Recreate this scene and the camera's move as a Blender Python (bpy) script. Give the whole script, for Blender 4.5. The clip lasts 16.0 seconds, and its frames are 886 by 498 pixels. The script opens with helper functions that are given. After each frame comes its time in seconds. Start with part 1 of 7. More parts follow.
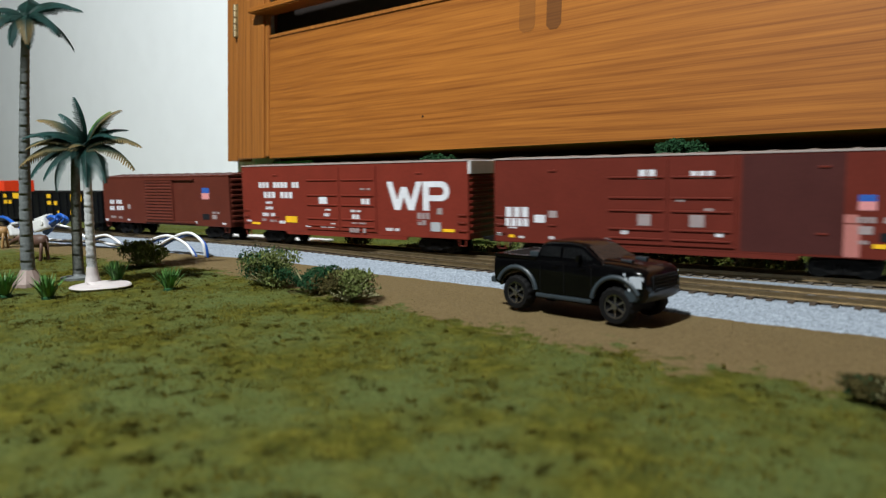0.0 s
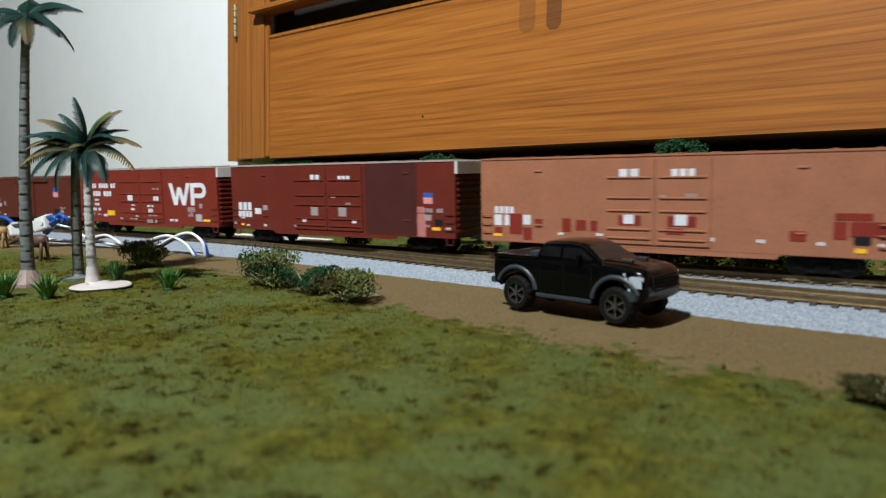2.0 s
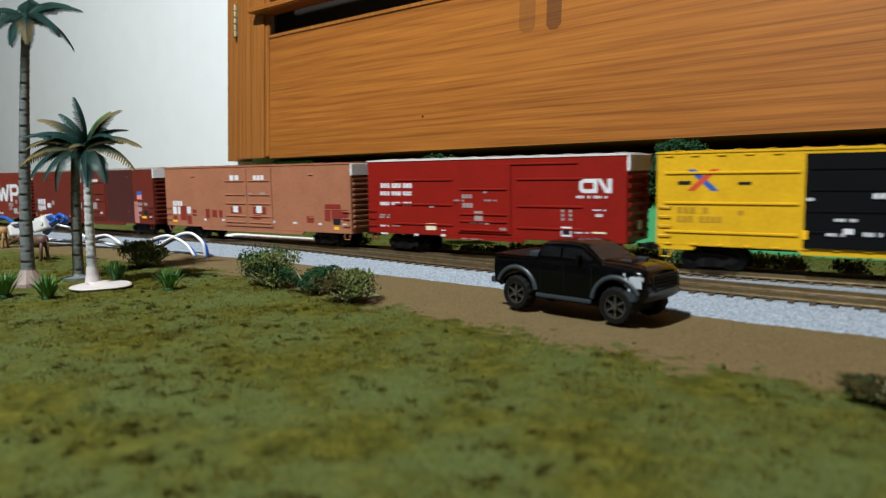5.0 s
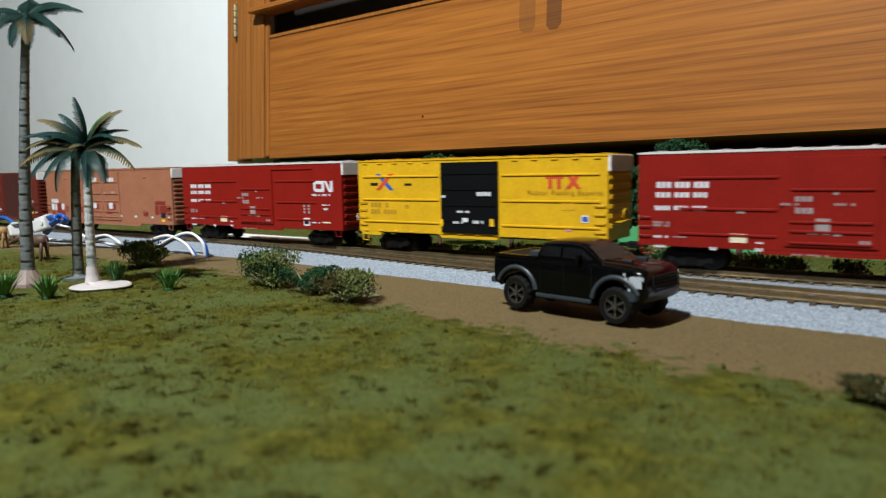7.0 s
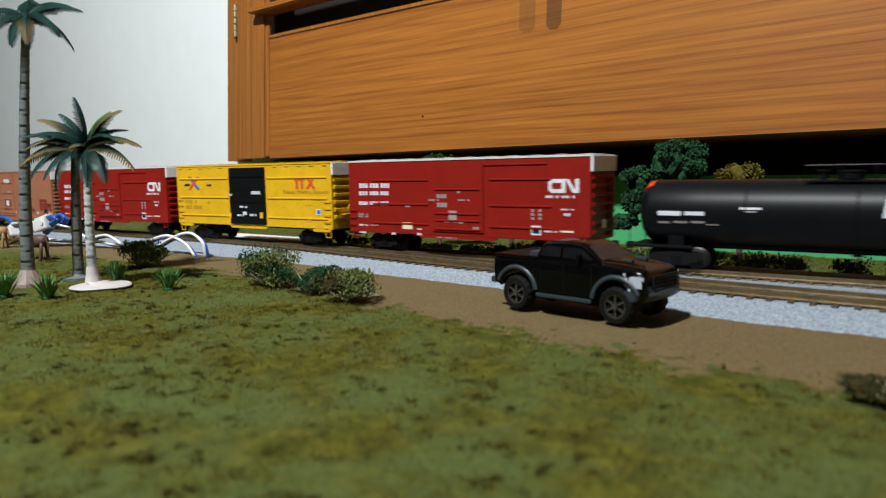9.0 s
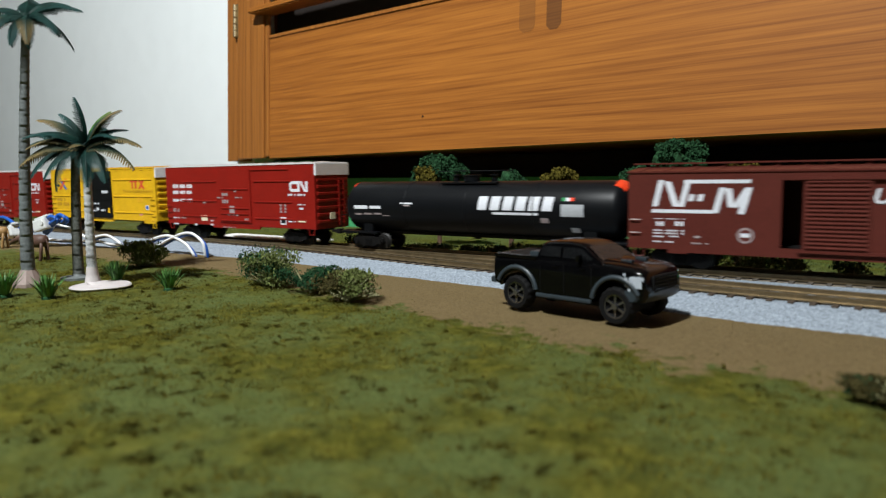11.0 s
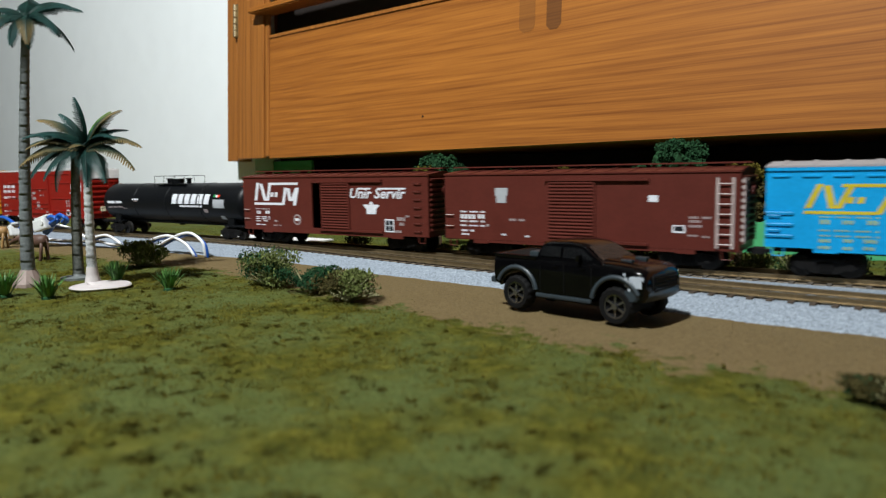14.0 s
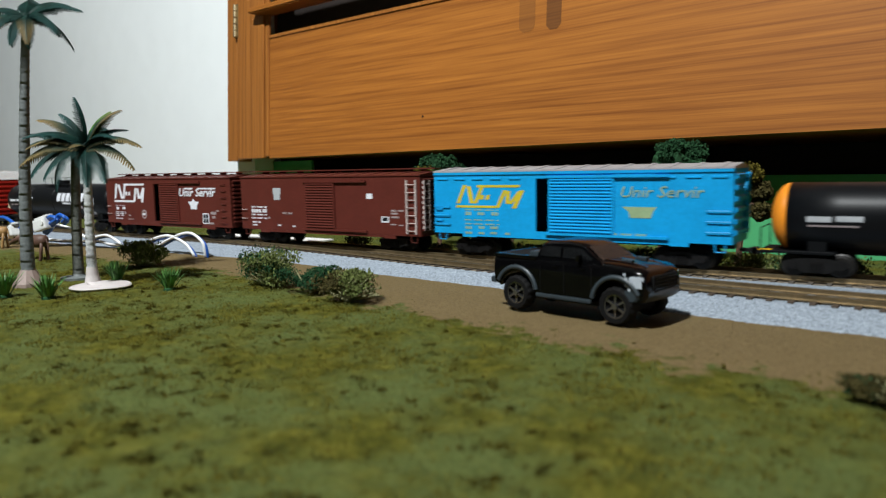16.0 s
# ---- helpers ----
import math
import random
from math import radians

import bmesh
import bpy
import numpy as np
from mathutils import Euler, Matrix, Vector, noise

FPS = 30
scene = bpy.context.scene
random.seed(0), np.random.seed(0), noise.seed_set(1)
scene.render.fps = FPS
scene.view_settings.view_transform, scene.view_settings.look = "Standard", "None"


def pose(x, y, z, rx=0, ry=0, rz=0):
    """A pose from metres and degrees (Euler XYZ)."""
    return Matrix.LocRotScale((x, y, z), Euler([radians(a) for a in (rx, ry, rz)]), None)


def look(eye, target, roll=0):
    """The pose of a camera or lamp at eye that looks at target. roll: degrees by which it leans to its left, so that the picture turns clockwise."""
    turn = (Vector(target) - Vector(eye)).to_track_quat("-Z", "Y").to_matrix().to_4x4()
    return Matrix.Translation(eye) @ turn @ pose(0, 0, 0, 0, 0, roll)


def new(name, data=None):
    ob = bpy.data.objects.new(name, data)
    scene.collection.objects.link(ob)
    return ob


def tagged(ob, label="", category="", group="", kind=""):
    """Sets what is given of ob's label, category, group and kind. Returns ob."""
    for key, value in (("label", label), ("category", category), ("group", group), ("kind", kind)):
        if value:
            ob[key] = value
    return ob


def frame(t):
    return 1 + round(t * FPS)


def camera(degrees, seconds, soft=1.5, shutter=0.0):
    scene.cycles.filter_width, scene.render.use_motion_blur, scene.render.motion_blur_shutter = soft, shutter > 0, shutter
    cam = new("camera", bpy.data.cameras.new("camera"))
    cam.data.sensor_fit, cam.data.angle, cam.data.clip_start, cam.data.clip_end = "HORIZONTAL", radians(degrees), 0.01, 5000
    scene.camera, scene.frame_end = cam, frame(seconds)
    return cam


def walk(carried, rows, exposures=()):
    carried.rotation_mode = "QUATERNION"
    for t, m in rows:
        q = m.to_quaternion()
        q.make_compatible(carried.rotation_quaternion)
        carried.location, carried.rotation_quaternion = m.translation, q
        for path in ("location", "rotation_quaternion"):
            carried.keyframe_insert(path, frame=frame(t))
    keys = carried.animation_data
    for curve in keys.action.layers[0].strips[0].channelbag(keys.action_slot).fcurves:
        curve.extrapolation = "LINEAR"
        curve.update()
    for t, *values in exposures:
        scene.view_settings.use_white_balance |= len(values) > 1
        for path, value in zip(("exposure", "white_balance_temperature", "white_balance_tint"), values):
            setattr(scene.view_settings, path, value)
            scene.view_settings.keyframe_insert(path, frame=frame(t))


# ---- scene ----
cam = camera(65.03, 16.0, soft=1.2, shutter=0.6)
EYE = Matrix(((0.82507064, -0.04911336, 0.56289103, 0.0),
              (0.56472534, 0.10436607, -0.81865317, -0.36950),
              (-0.01853991, 0.99332553, 0.11384494, 0.06386),
              (0, 0, 0, 1)))
walk(cam, [(0.0, EYE), (16.0, EYE)], exposures=[(0.0, 0.0), (16.0, 0.0)])
cam.data.dof.use_dof = True
cam.data.dof.focus_distance = 0.47
cam.data.dof.aperture_fstop = 13.0

# ---- light: one ceiling lamp of the room, the rest is bounce ----
world = bpy.data.worlds.new("room_air")
scene.world = world
world.use_nodes = True
world.node_tree.nodes["Background"].inputs[0].default_value = (0.75, 0.85, 1.0, 1)
world.node_tree.nodes["Background"].inputs[1].default_value = 0.12


def area_lamp(name, eye, target, size, power, colour):
    data = bpy.data.lights.new(name, "AREA")
    data.shape, data.size, data.energy, data.color = "DISK", size, power, colour
    data.spread = math.radians(128)
    ob = new(name, data)
    ob.matrix_world = look(eye, target)
    return ob


area_lamp("ceiling_lamp_light", (-0.22, -1.12, 1.57), (-0.60, 0.06, 0.05), 0.11, 33.0, (0.95, 0.99, 1.0))

# ---- materials ----


def material(name, base, rough=0.6, metal=0.0, vary=0.15, scale=60.0, bump=0.0, bump_scale=400.0, spec=0.5, tint=None, coat=0.0):
    """Principled surface with two scales of colour variation and fine relief."""
    m = bpy.data.materials.new(name)
    m.use_nodes = True
    nt = m.node_tree
    b = nt.nodes["Principled BSDF"]
    b.inputs["Roughness"].default_value = rough
    b.inputs["Metallic"].default_value = metal
    b.inputs["Specular IOR Level"].default_value = spec
    b.inputs["Coat Weight"].default_value = coat
    tc = nt.nodes.new("ShaderNodeTexCoord")
    n1 = nt.nodes.new("ShaderNodeTexNoise")
    n1.inputs["Scale"].default_value, n1.inputs["Detail"].default_value = scale, 6
    n2 = nt.nodes.new("ShaderNodeTexNoise")
    n2.inputs["Scale"].default_value, n2.inputs["Detail"].default_value = scale * 9, 3
    for n in (n1, n2):
        nt.links.new(tc.outputs["Object"], n.inputs["Vector"])
    add = nt.nodes.new("ShaderNodeMath")
    add.operation = "ADD"
    nt.links.new(n1.outputs["Fac"], add.inputs[0])
    nt.links.new(n2.outputs["Fac"], add.inputs[1])
    ramp = nt.nodes.new("ShaderNodeMapRange")
    ramp.inputs["From Min"].default_value, ramp.inputs["From Max"].default_value = 0.65, 1.35
    nt.links.new(add.outputs[0], ramp.inputs["Value"])
    mix = nt.nodes.new("ShaderNodeMix")
    mix.data_type = "RGBA"
    lo = [c * (1 - vary) for c in base]
    hi = [min(1, c * (1 + vary)) for c in (tint or base)]
    mix.inputs[6].default_value, mix.inputs[7].default_value = (*lo, 1), (*hi, 1)
    nt.links.new(ramp.outputs[0], mix.inputs[0])
    nt.links.new(mix.outputs[2], b.inputs["Base Color"])
    if bump:
        n3 = nt.nodes.new("ShaderNodeTexNoise")
        n3.inputs["Scale"].default_value, n3.inputs["Detail"].default_value = bump_scale, 4
        nt.links.new(tc.outputs["Object"], n3.inputs["Vector"])
        bp = nt.nodes.new("ShaderNodeBump")
        bp.inputs["Strength"].default_value, bp.inputs["Distance"].default_value = bump, 0.001
        nt.links.new(n3.outputs["Fac"], bp.inputs["Height"])
        nt.links.new(bp.outputs[0], b.inputs["Normal"])
    return m


def wood_material(name, dark, light, axis=0, rough=0.48):
    """Varnished veneer: broad waves of growth rings and fine streaks, along one axis of the object."""
    m = material(name, light, rough=rough, vary=0.1, coat=0.05, spec=0.35)
    nt = m.node_tree
    b = nt.nodes["Principled BSDF"]
    tc = nt.nodes.new("ShaderNodeTexCoord")

    def streaks(along, across, detail, rough_, distort=0.0):
        mp = nt.nodes.new("ShaderNodeMapping")
        sc = [across, across, across]
        sc[axis] = along
        mp.inputs["Scale"].default_value = sc
        nt.links.new(tc.outputs["Object"], mp.inputs["Vector"])
        n = nt.nodes.new("ShaderNodeTexNoise")
        n.inputs["Scale"].default_value, n.inputs["Detail"].default_value, n.inputs["Roughness"].default_value = 1.0, detail, rough_
        n.inputs["Distortion"].default_value = distort
        nt.links.new(mp.outputs[0], n.inputs["Vector"])
        return n.outputs["Fac"]

    def op(kind, a, b_):
        n = nt.nodes.new("ShaderNodeMath")
        n.operation = kind
        for sock, v in zip(n.inputs, (a, b_)):
            if isinstance(v, (int, float)):
                sock.default_value = v
            else:
                nt.links.new(v, sock)
        return n.outputs[0]

    split = nt.nodes.new("ShaderNodeSeparateXYZ")
    nt.links.new(tc.outputs["Object"], split.inputs[0])
    across = op("MULTIPLY", split.outputs[2 if axis == 0 else 0], 330.0)
    rings = op("POWER", op("ABSOLUTE", op("SINE", op("ADD", across, op("MULTIPLY", streaks(0.7, 9.0, 3.0, 0.5), 34.0)), 0.0), 0.0), 0.5)
    fine = streaks(9.0, 520.0, 3.0, 0.6)
    mid = streaks(1.2, 170.0, 3.0, 0.55)
    broad = streaks(0.8, 9.0, 2.0, 0.5)
    mixed = op("ADD", op("ADD", op("MULTIPLY", rings, 0.13), op("MULTIPLY", fine, 0.50)), op("ADD", op("MULTIPLY", mid, 0.30), op("MULTIPLY", broad, 0.14)))
    ramp = nt.nodes.new("ShaderNodeValToRGB")
    ramp.color_ramp.elements[0].position, ramp.color_ramp.elements[0].color = 0.40, (*dark, 1)
    ramp.color_ramp.elements[1].position, ramp.color_ramp.elements[1].color = 0.76, (*light, 1)
    nt.links.new(mixed, ramp.inputs[0])
    nt.links.new(ramp.outputs[0], b.inputs["Base Color"])
    return m


# grey of the unseen walls and ceiling is set to limit bounce light
unseen_wall_grey = material("unseen_wall_bounce_grey", (0.42, 0.42, 0.41), rough=0.8, vary=0.05, scale=3)
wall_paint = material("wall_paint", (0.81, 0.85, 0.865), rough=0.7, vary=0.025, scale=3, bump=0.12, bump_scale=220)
unseen_ceiling_grey = material("unseen_ceiling_grey", (0.58, 0.58, 0.57), rough=0.8, vary=0.03, scale=3)
floor_tile = material("floor_finish", (0.30, 0.24, 0.18), rough=0.5, vary=0.1, scale=4)
cedar = wood_material("varnished_cedar", (0.190, 0.058, 0.009), (0.440, 0.162, 0.026))
cedar_upright = wood_material("varnished_cedar_upright", (0.185, 0.060, 0.011), (0.410, 0.158, 0.030), axis=2)
# cedar with a cast shadow put into its colour, weak and strong
shadow_soft = wood_material("cedar_soft_shadow", (0.150, 0.048, 0.010), (0.310, 0.118, 0.022))
shadow_deep = wood_material("cedar_deep_shadow", (0.090, 0.030, 0.008), (0.200, 0.075, 0.016))
# near-black wood; also stands in for the dark of gaps and openings
dark_wood_shade = material("dark_wood_and_shade", (0.018, 0.013, 0.011), rough=0.6, vary=0.3, scale=20)
brass = material("worn_brass", (0.42, 0.34, 0.20), rough=0.38, metal=0.9, vary=0.3, scale=120)
green_board = material("painted_green_board", (0.062, 0.36, 0.14), rough=0.6, vary=0.06, scale=20)
plinth_paint = material("plinth_paint", (0.3, 0.27, 0.22), rough=0.7, vary=0.1, scale=5)
ballast_mat = material("ballast_foam", (0.155, 0.182, 0.214), rough=0.95, vary=0.38, scale=800, bump=0.8, bump_scale=1400, tint=(0.30, 0.345, 0.395), spec=0.1)
ballast_dark = material("weathered_ballast", (0.125, 0.104, 0.080), rough=0.95, vary=0.45, scale=300, bump=1.0, bump_scale=900, tint=(0.20, 0.17, 0.13), spec=0.1)
tie_mat = material("brown_plastic_ties", (0.050, 0.034, 0.022), rough=0.7, vary=0.3, scale=300)
tie_old = material("grey_brown_ties", (0.075, 0.062, 0.048), rough=0.8, vary=0.3, scale=300)
rail_mat = material("nickel_rail", (0.23, 0.175, 0.10), rough=0.42, metal=0.75, vary=0.3, scale=200)
white_styrene = material("white_styrene", (0.8, 0.8, 0.79), rough=0.45, vary=0.03, scale=40)
truck_black = material("wheel_truck_black", (0.005, 0.0047, 0.0047), rough=0.55, vary=0.3, scale=300, spec=0.2)
wheel_metal = material("blackened_wheel_steel", (0.012, 0.011, 0.010), rough=0.45, metal=0.3, vary=0.3, scale=300)


def paint(name, base, rough=0.42):
    return material(name, base, rough=rough, vary=0.12, scale=70, bump=0.05, bump_scale=1500, spec=0.22)


paint_wp = paint("red_oxide_paint", (0.1640, 0.0256, 0.0160))
paint_up = paint("dull_brown_red_paint", (0.1200, 0.0208, 0.0136))
paint_patch = paint("dark_maroon_patch_paint", (0.0600, 0.0176, 0.0160))
paint_fade = paint("faded_pink_paint", (0.42, 0.16, 0.14))
paint_pink = paint("faded_salmon_paint", (0.3050, 0.1230, 0.0680), 0.6)
paint_red = paint("bright_red_oxide_paint", (0.2150, 0.0100, 0.0062))
paint_yellow = paint("railway_yellow_paint", (0.6240, 0.3600, 0.0120))
paint_black = material("satin_black_paint", (0.0040, 0.0046, 0.0056), rough=0.40, vary=0.15, scale=70, bump=0.03, bump_scale=1500, spec=0.16)
paint_cnw = paint("dark_box_brown_paint", (0.0960, 0.0224, 0.0144))
paint_nm = paint("mineral_brown_paint", (0.0880, 0.0192, 0.0136))
paint_blue = paint("cyan_blue_paint", (0.005, 0.29, 0.62))
paint_white = paint("white_paint", (0.78, 0.79, 0.80))
paint_roof_grey = paint("grey_roof_paint", (0.30, 0.30, 0.31))
paint_galv = paint("galvanised_roof_paint", (0.58, 0.56, 0.55))
paint_galv_dull = paint("dull_galvanised_roof_paint", (0.34, 0.29, 0.27))
paint_orange = paint("orange_tank_end_paint", (0.75, 0.25, 0.02))
paint_vermilion = paint("vermilion_paint", (0.75, 0.055, 0.015))
paint_ladder = paint("bare_grey_ladder_paint", (0.45, 0.38, 0.36))
white = paint("stencil_white", (0.62, 0.64, 0.68))
dim = paint("thin_stencil_white", (0.30, 0.25, 0.25))
dim_black = paint("thin_stencil_grey", (0.36, 0.38, 0.40))
yellow = paint("stencil_yellow", (0.80, 0.46, 0.02))
cream = paint("stencil_cream", (0.72, 0.64, 0.45))
black = paint("stencil_black", (0.012, 0.013, 0.016))
blue = paint("stencil_blue", (0.03, 0.10, 0.38))
rose = paint("stencil_rose", (0.62, 0.26, 0.26))
grey = paint("stencil_grey", (0.36, 0.38, 0.40))
redbrown = paint("stencil_red_brown", (0.20, 0.028, 0.020))
umber = paint("stencil_umber", (0.40, 0.22, 0.02))
amber = paint("stencil_amber", (0.66, 0.36, 0.02))
gold = paint("stencil_gold", (0.26, 0.36, 0.20))
leaf_flag = paint("flag_green", (0.02, 0.22, 0.07))
logo_gold = paint("logo_gold", (0.50, 0.40, 0.03))
logo_red = paint("logo_red", (0.55, 0.07, 0.03))

# ---- mesh helpers ----


def box(bm, x0, x1, y0, y1, z0, z1, bevel=0.0):
    v = [bm.verts.new(p) for p in ((x0, y0, z0), (x1, y0, z0), (x1, y1, z0), (x0, y1, z0), (x0, y0, z1), (x1, y0, z1), (x1, y1, z1), (x0, y1, z1))]
    f = [bm.faces.new([v[i] for i in q]) for q in ((3, 2, 1, 0), (4, 5, 6, 7), (0, 1, 5, 4), (1, 2, 6, 5), (2, 3, 7, 6), (3, 0, 4, 7))]
    if bevel:
        edges = list({e for a in f for e in a.edges})
        bmesh.ops.bevel(bm, geom=edges, offset=bevel, segments=2, affect="EDGES", profile=0.6)
    return f


def prism(bm, pts, y0, y1):
    """Extrude an x-z outline from y0 (front) to y1."""
    a = [bm.verts.new((x, y0, z)) for x, z in pts]
    b = [bm.verts.new((x, y1, z)) for x, z in pts]
    n = len(pts)
    fs = [bm.faces.new(a), bm.faces.new(b[::-1])]
    for i in range(n):
        fs.append(bm.faces.new((a[i], b[i], b[(i + 1) % n], a[(i + 1) % n])))
    bmesh.ops.recalc_face_normals(bm, faces=fs)
    return fs


def rod(bm, p, q, r, n=6, r2=None):
    """A round bar from p to q."""
    p, q = Vector(p), Vector(q)
    m = (q - p).to_track_quat("Z", "Y").to_matrix().to_4x4()
    l = (q - p).length
    ring = []
    for h, rr in ((0, r), (l, r if r2 is None else r2)):
        ring.append([bm.verts.new(p + m @ Vector((rr * math.cos(2 * math.pi * i / n), rr * math.sin(2 * math.pi * i / n), h))) for i in range(n)])
    for i in range(n):
        bm.faces.new((ring[0][i], ring[0][(i + 1) % n], ring[1][(i + 1) % n], ring[1][i]))
    bm.faces.new(ring[0][::-1])
    bm.faces.new(ring[1])


def lathe(bm, profile, n=24, axis="z", centre=(0, 0, 0)):
    """Turn (radius, height) pairs round an axis through centre."""
    rings = []
    for r, h in profile:
        ring = []
        for i in range(n):
            a = 2 * math.pi * i / n
            c, s_ = r * math.cos(a), r * math.sin(a)
            p = {"z": (c, s_, h), "x": (h, c, s_), "y": (s_, h, c)}[axis]
            ring.append(bm.verts.new(Vector(p) + Vector(centre)))
        rings.append(ring)
    for a, b in zip(rings, rings[1:]):
        for i in range(n):
            bm.faces.new((a[i], a[(i + 1) % n], b[(i + 1) % n], b[i]))
    bm.faces.new(rings[0][::-1])
    bm.faces.new(rings[-1])


def tube(bm, pts, r, n=8):
    """A round cord through points."""
    pts = [Vector(p) for p in pts]
    rings = []
    for i, p in enumerate(pts):
        d = (pts[min(i + 1, len(pts) - 1)] - pts[max(i - 1, 0)]).normalized()
        m = d.to_track_quat("Z", "Y").to_matrix()
        rings.append([bm.verts.new(p + m @ Vector((r * math.cos(2 * math.pi * k / n), r * math.sin(2 * math.pi * k / n), 0))) for k in range(n)])
    for a, b in zip(rings, rings[1:]):
        for k in range(n):
            bm.faces.new((a[k], a[(k + 1) % n], b[(k + 1) % n], b[k]))
    bm.faces.new(rings[0][::-1])
    bm.faces.new(rings[-1])


def arc_pts(cx, cz, r, a0, a1, n=10):
    return [(cx + r * math.cos(math.radians(a0 + (a1 - a0) * i / n)), cz + r * math.sin(math.radians(a0 + (a1 - a0) * i / n))) for i in range(n + 1)]


def mesh_of(bm, name, mat, smooth=False):
    me = bpy.data.meshes.new(name)
    bm.to_mesh(me)
    bm.free()
    me.materials.append(mat)
    if smooth:
        for p in me.polygons:
            p.use_smooth = True
    return me


def part(name, bm, mat, parent=None, label="", smooth=False):
    ob = new(name, mesh_of(bm, name, mat, smooth))
    ob.parent = parent
    if label:
        ob["label"] = label
    return ob


def empty(name, label, category, group="", kind="", at=None):
    ob = tagged(new(name), label, category, group, kind)
    ob.empty_display_size = 0.01
    if at:
        ob.matrix_world = at
    return ob


def boxed(name, mat, parent, *dims, bevel=0.0, label=""):
    bm = bmesh.new()
    box(bm, *dims, bevel=bevel)
    return part(name, bm, mat, parent, label)


def spline(pts, x):
    """Smooth value at x through (x, value) pairs in rising x."""
    if x <= pts[0][0]:
        return pts[0][1]
    for i in range(len(pts) - 1):
        (xa, a), (xb, b) = pts[i], pts[i + 1]
        if x <= xb:
            ma = (b - pts[max(i - 1, 0)][1]) / (xb - pts[max(i - 1, 0)][0])
            j = min(i + 2, len(pts) - 1)
            mb = (pts[j][1] - a) / (pts[j][0] - xa)
            h = xb - xa
            t = (x - xa) / h
            return (2 * t**3 - 3 * t**2 + 1) * a + (t**3 - 2 * t**2 + t) * h * ma + (-2 * t**3 + 3 * t**2) * b + (t**3 - t**2) * h * mb
    return pts[-1][1]


# ---- the room ----
RAIL = 0.0085        # top of the rails over the ground
DECK = 0.0107        # datum of the car bodies
TIE = 0.0059         # top of the ties
BACK_Y = 0.01825     # centre line of the far track
SHEET_BACK = 0.158


def askew(x0, x1, off, thick, z0, z1):
    """An upright slab that runs slightly askew to the track, as the wall and the cabinet do."""
    bm = bmesh.new()
    pts = [(x, 0.1901 + off - 0.15 * x + d) for x, d in ((x0, 0), (x1, 0), (x1, thick), (x0, thick))]
    lo = [bm.verts.new((x, y, z0)) for x, y in pts]
    hi = [bm.verts.new((x, y, z1)) for x, y in pts]
    bm.faces.new(lo[::-1])
    bm.faces.new(hi)
    for i in range(4):
        bm.faces.new((lo[i], lo[(i + 1) % 4], hi[(i + 1) % 4], hi[i]))
    return bm


def room():
    tagged(part("wall_north", askew(-2.8, -0.752, -0.028, 0.275, -0.75, 1.6), wall_paint), "plain white painted wall beside the cabinet", "wall", kind="structure")
    tagged(part("wall_niche", askew(-0.752, 1.6, 0.247, 0.12, -0.75, 1.6), wall_paint), "plain white wall at the back of the cabinet niche", "wall", kind="structure")
    # unseen walls and ceiling, added to close the room and hold down the fill
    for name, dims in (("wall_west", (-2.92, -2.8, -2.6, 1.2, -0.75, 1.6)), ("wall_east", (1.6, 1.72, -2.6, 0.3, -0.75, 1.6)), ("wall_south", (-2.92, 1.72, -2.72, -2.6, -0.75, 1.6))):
        tagged(boxed(name, unseen_wall_grey, None, *dims), "unseen room wall, greyed to limit bounce light", "wall", kind="structure")
    tagged(boxed("ceiling", unseen_ceiling_grey, None, -2.92, 1.72, -2.72, 1.3, 1.6, 1.7), "unseen ceiling, greyed to limit bounce light", "ceiling", kind="structure")
    tagged(boxed("floor", floor_tile, None, -2.92, 1.72, -2.72, 1.3, -0.85, -0.75), "plain brown room floor", "floor", kind="structure")
    tagged(boxed("layout_table", plinth_paint, None, -2.3, 1.2, -0.9, SHEET_BACK - 0.004, -0.75, -0.02), "plain boxed table under the railway layout", "table", kind="structure")


room()

# cabinet frame: local x along its front, y into it, z up; it hangs with a slight backward lean
CAB = Matrix.Translation((-0.78476, 0.25481, 0.08248)) @ Matrix.Rotation(math.atan2(-0.15, 1.0), 4, "Z") @ Matrix.Rotation(math.radians(-3.3), 4, "X")


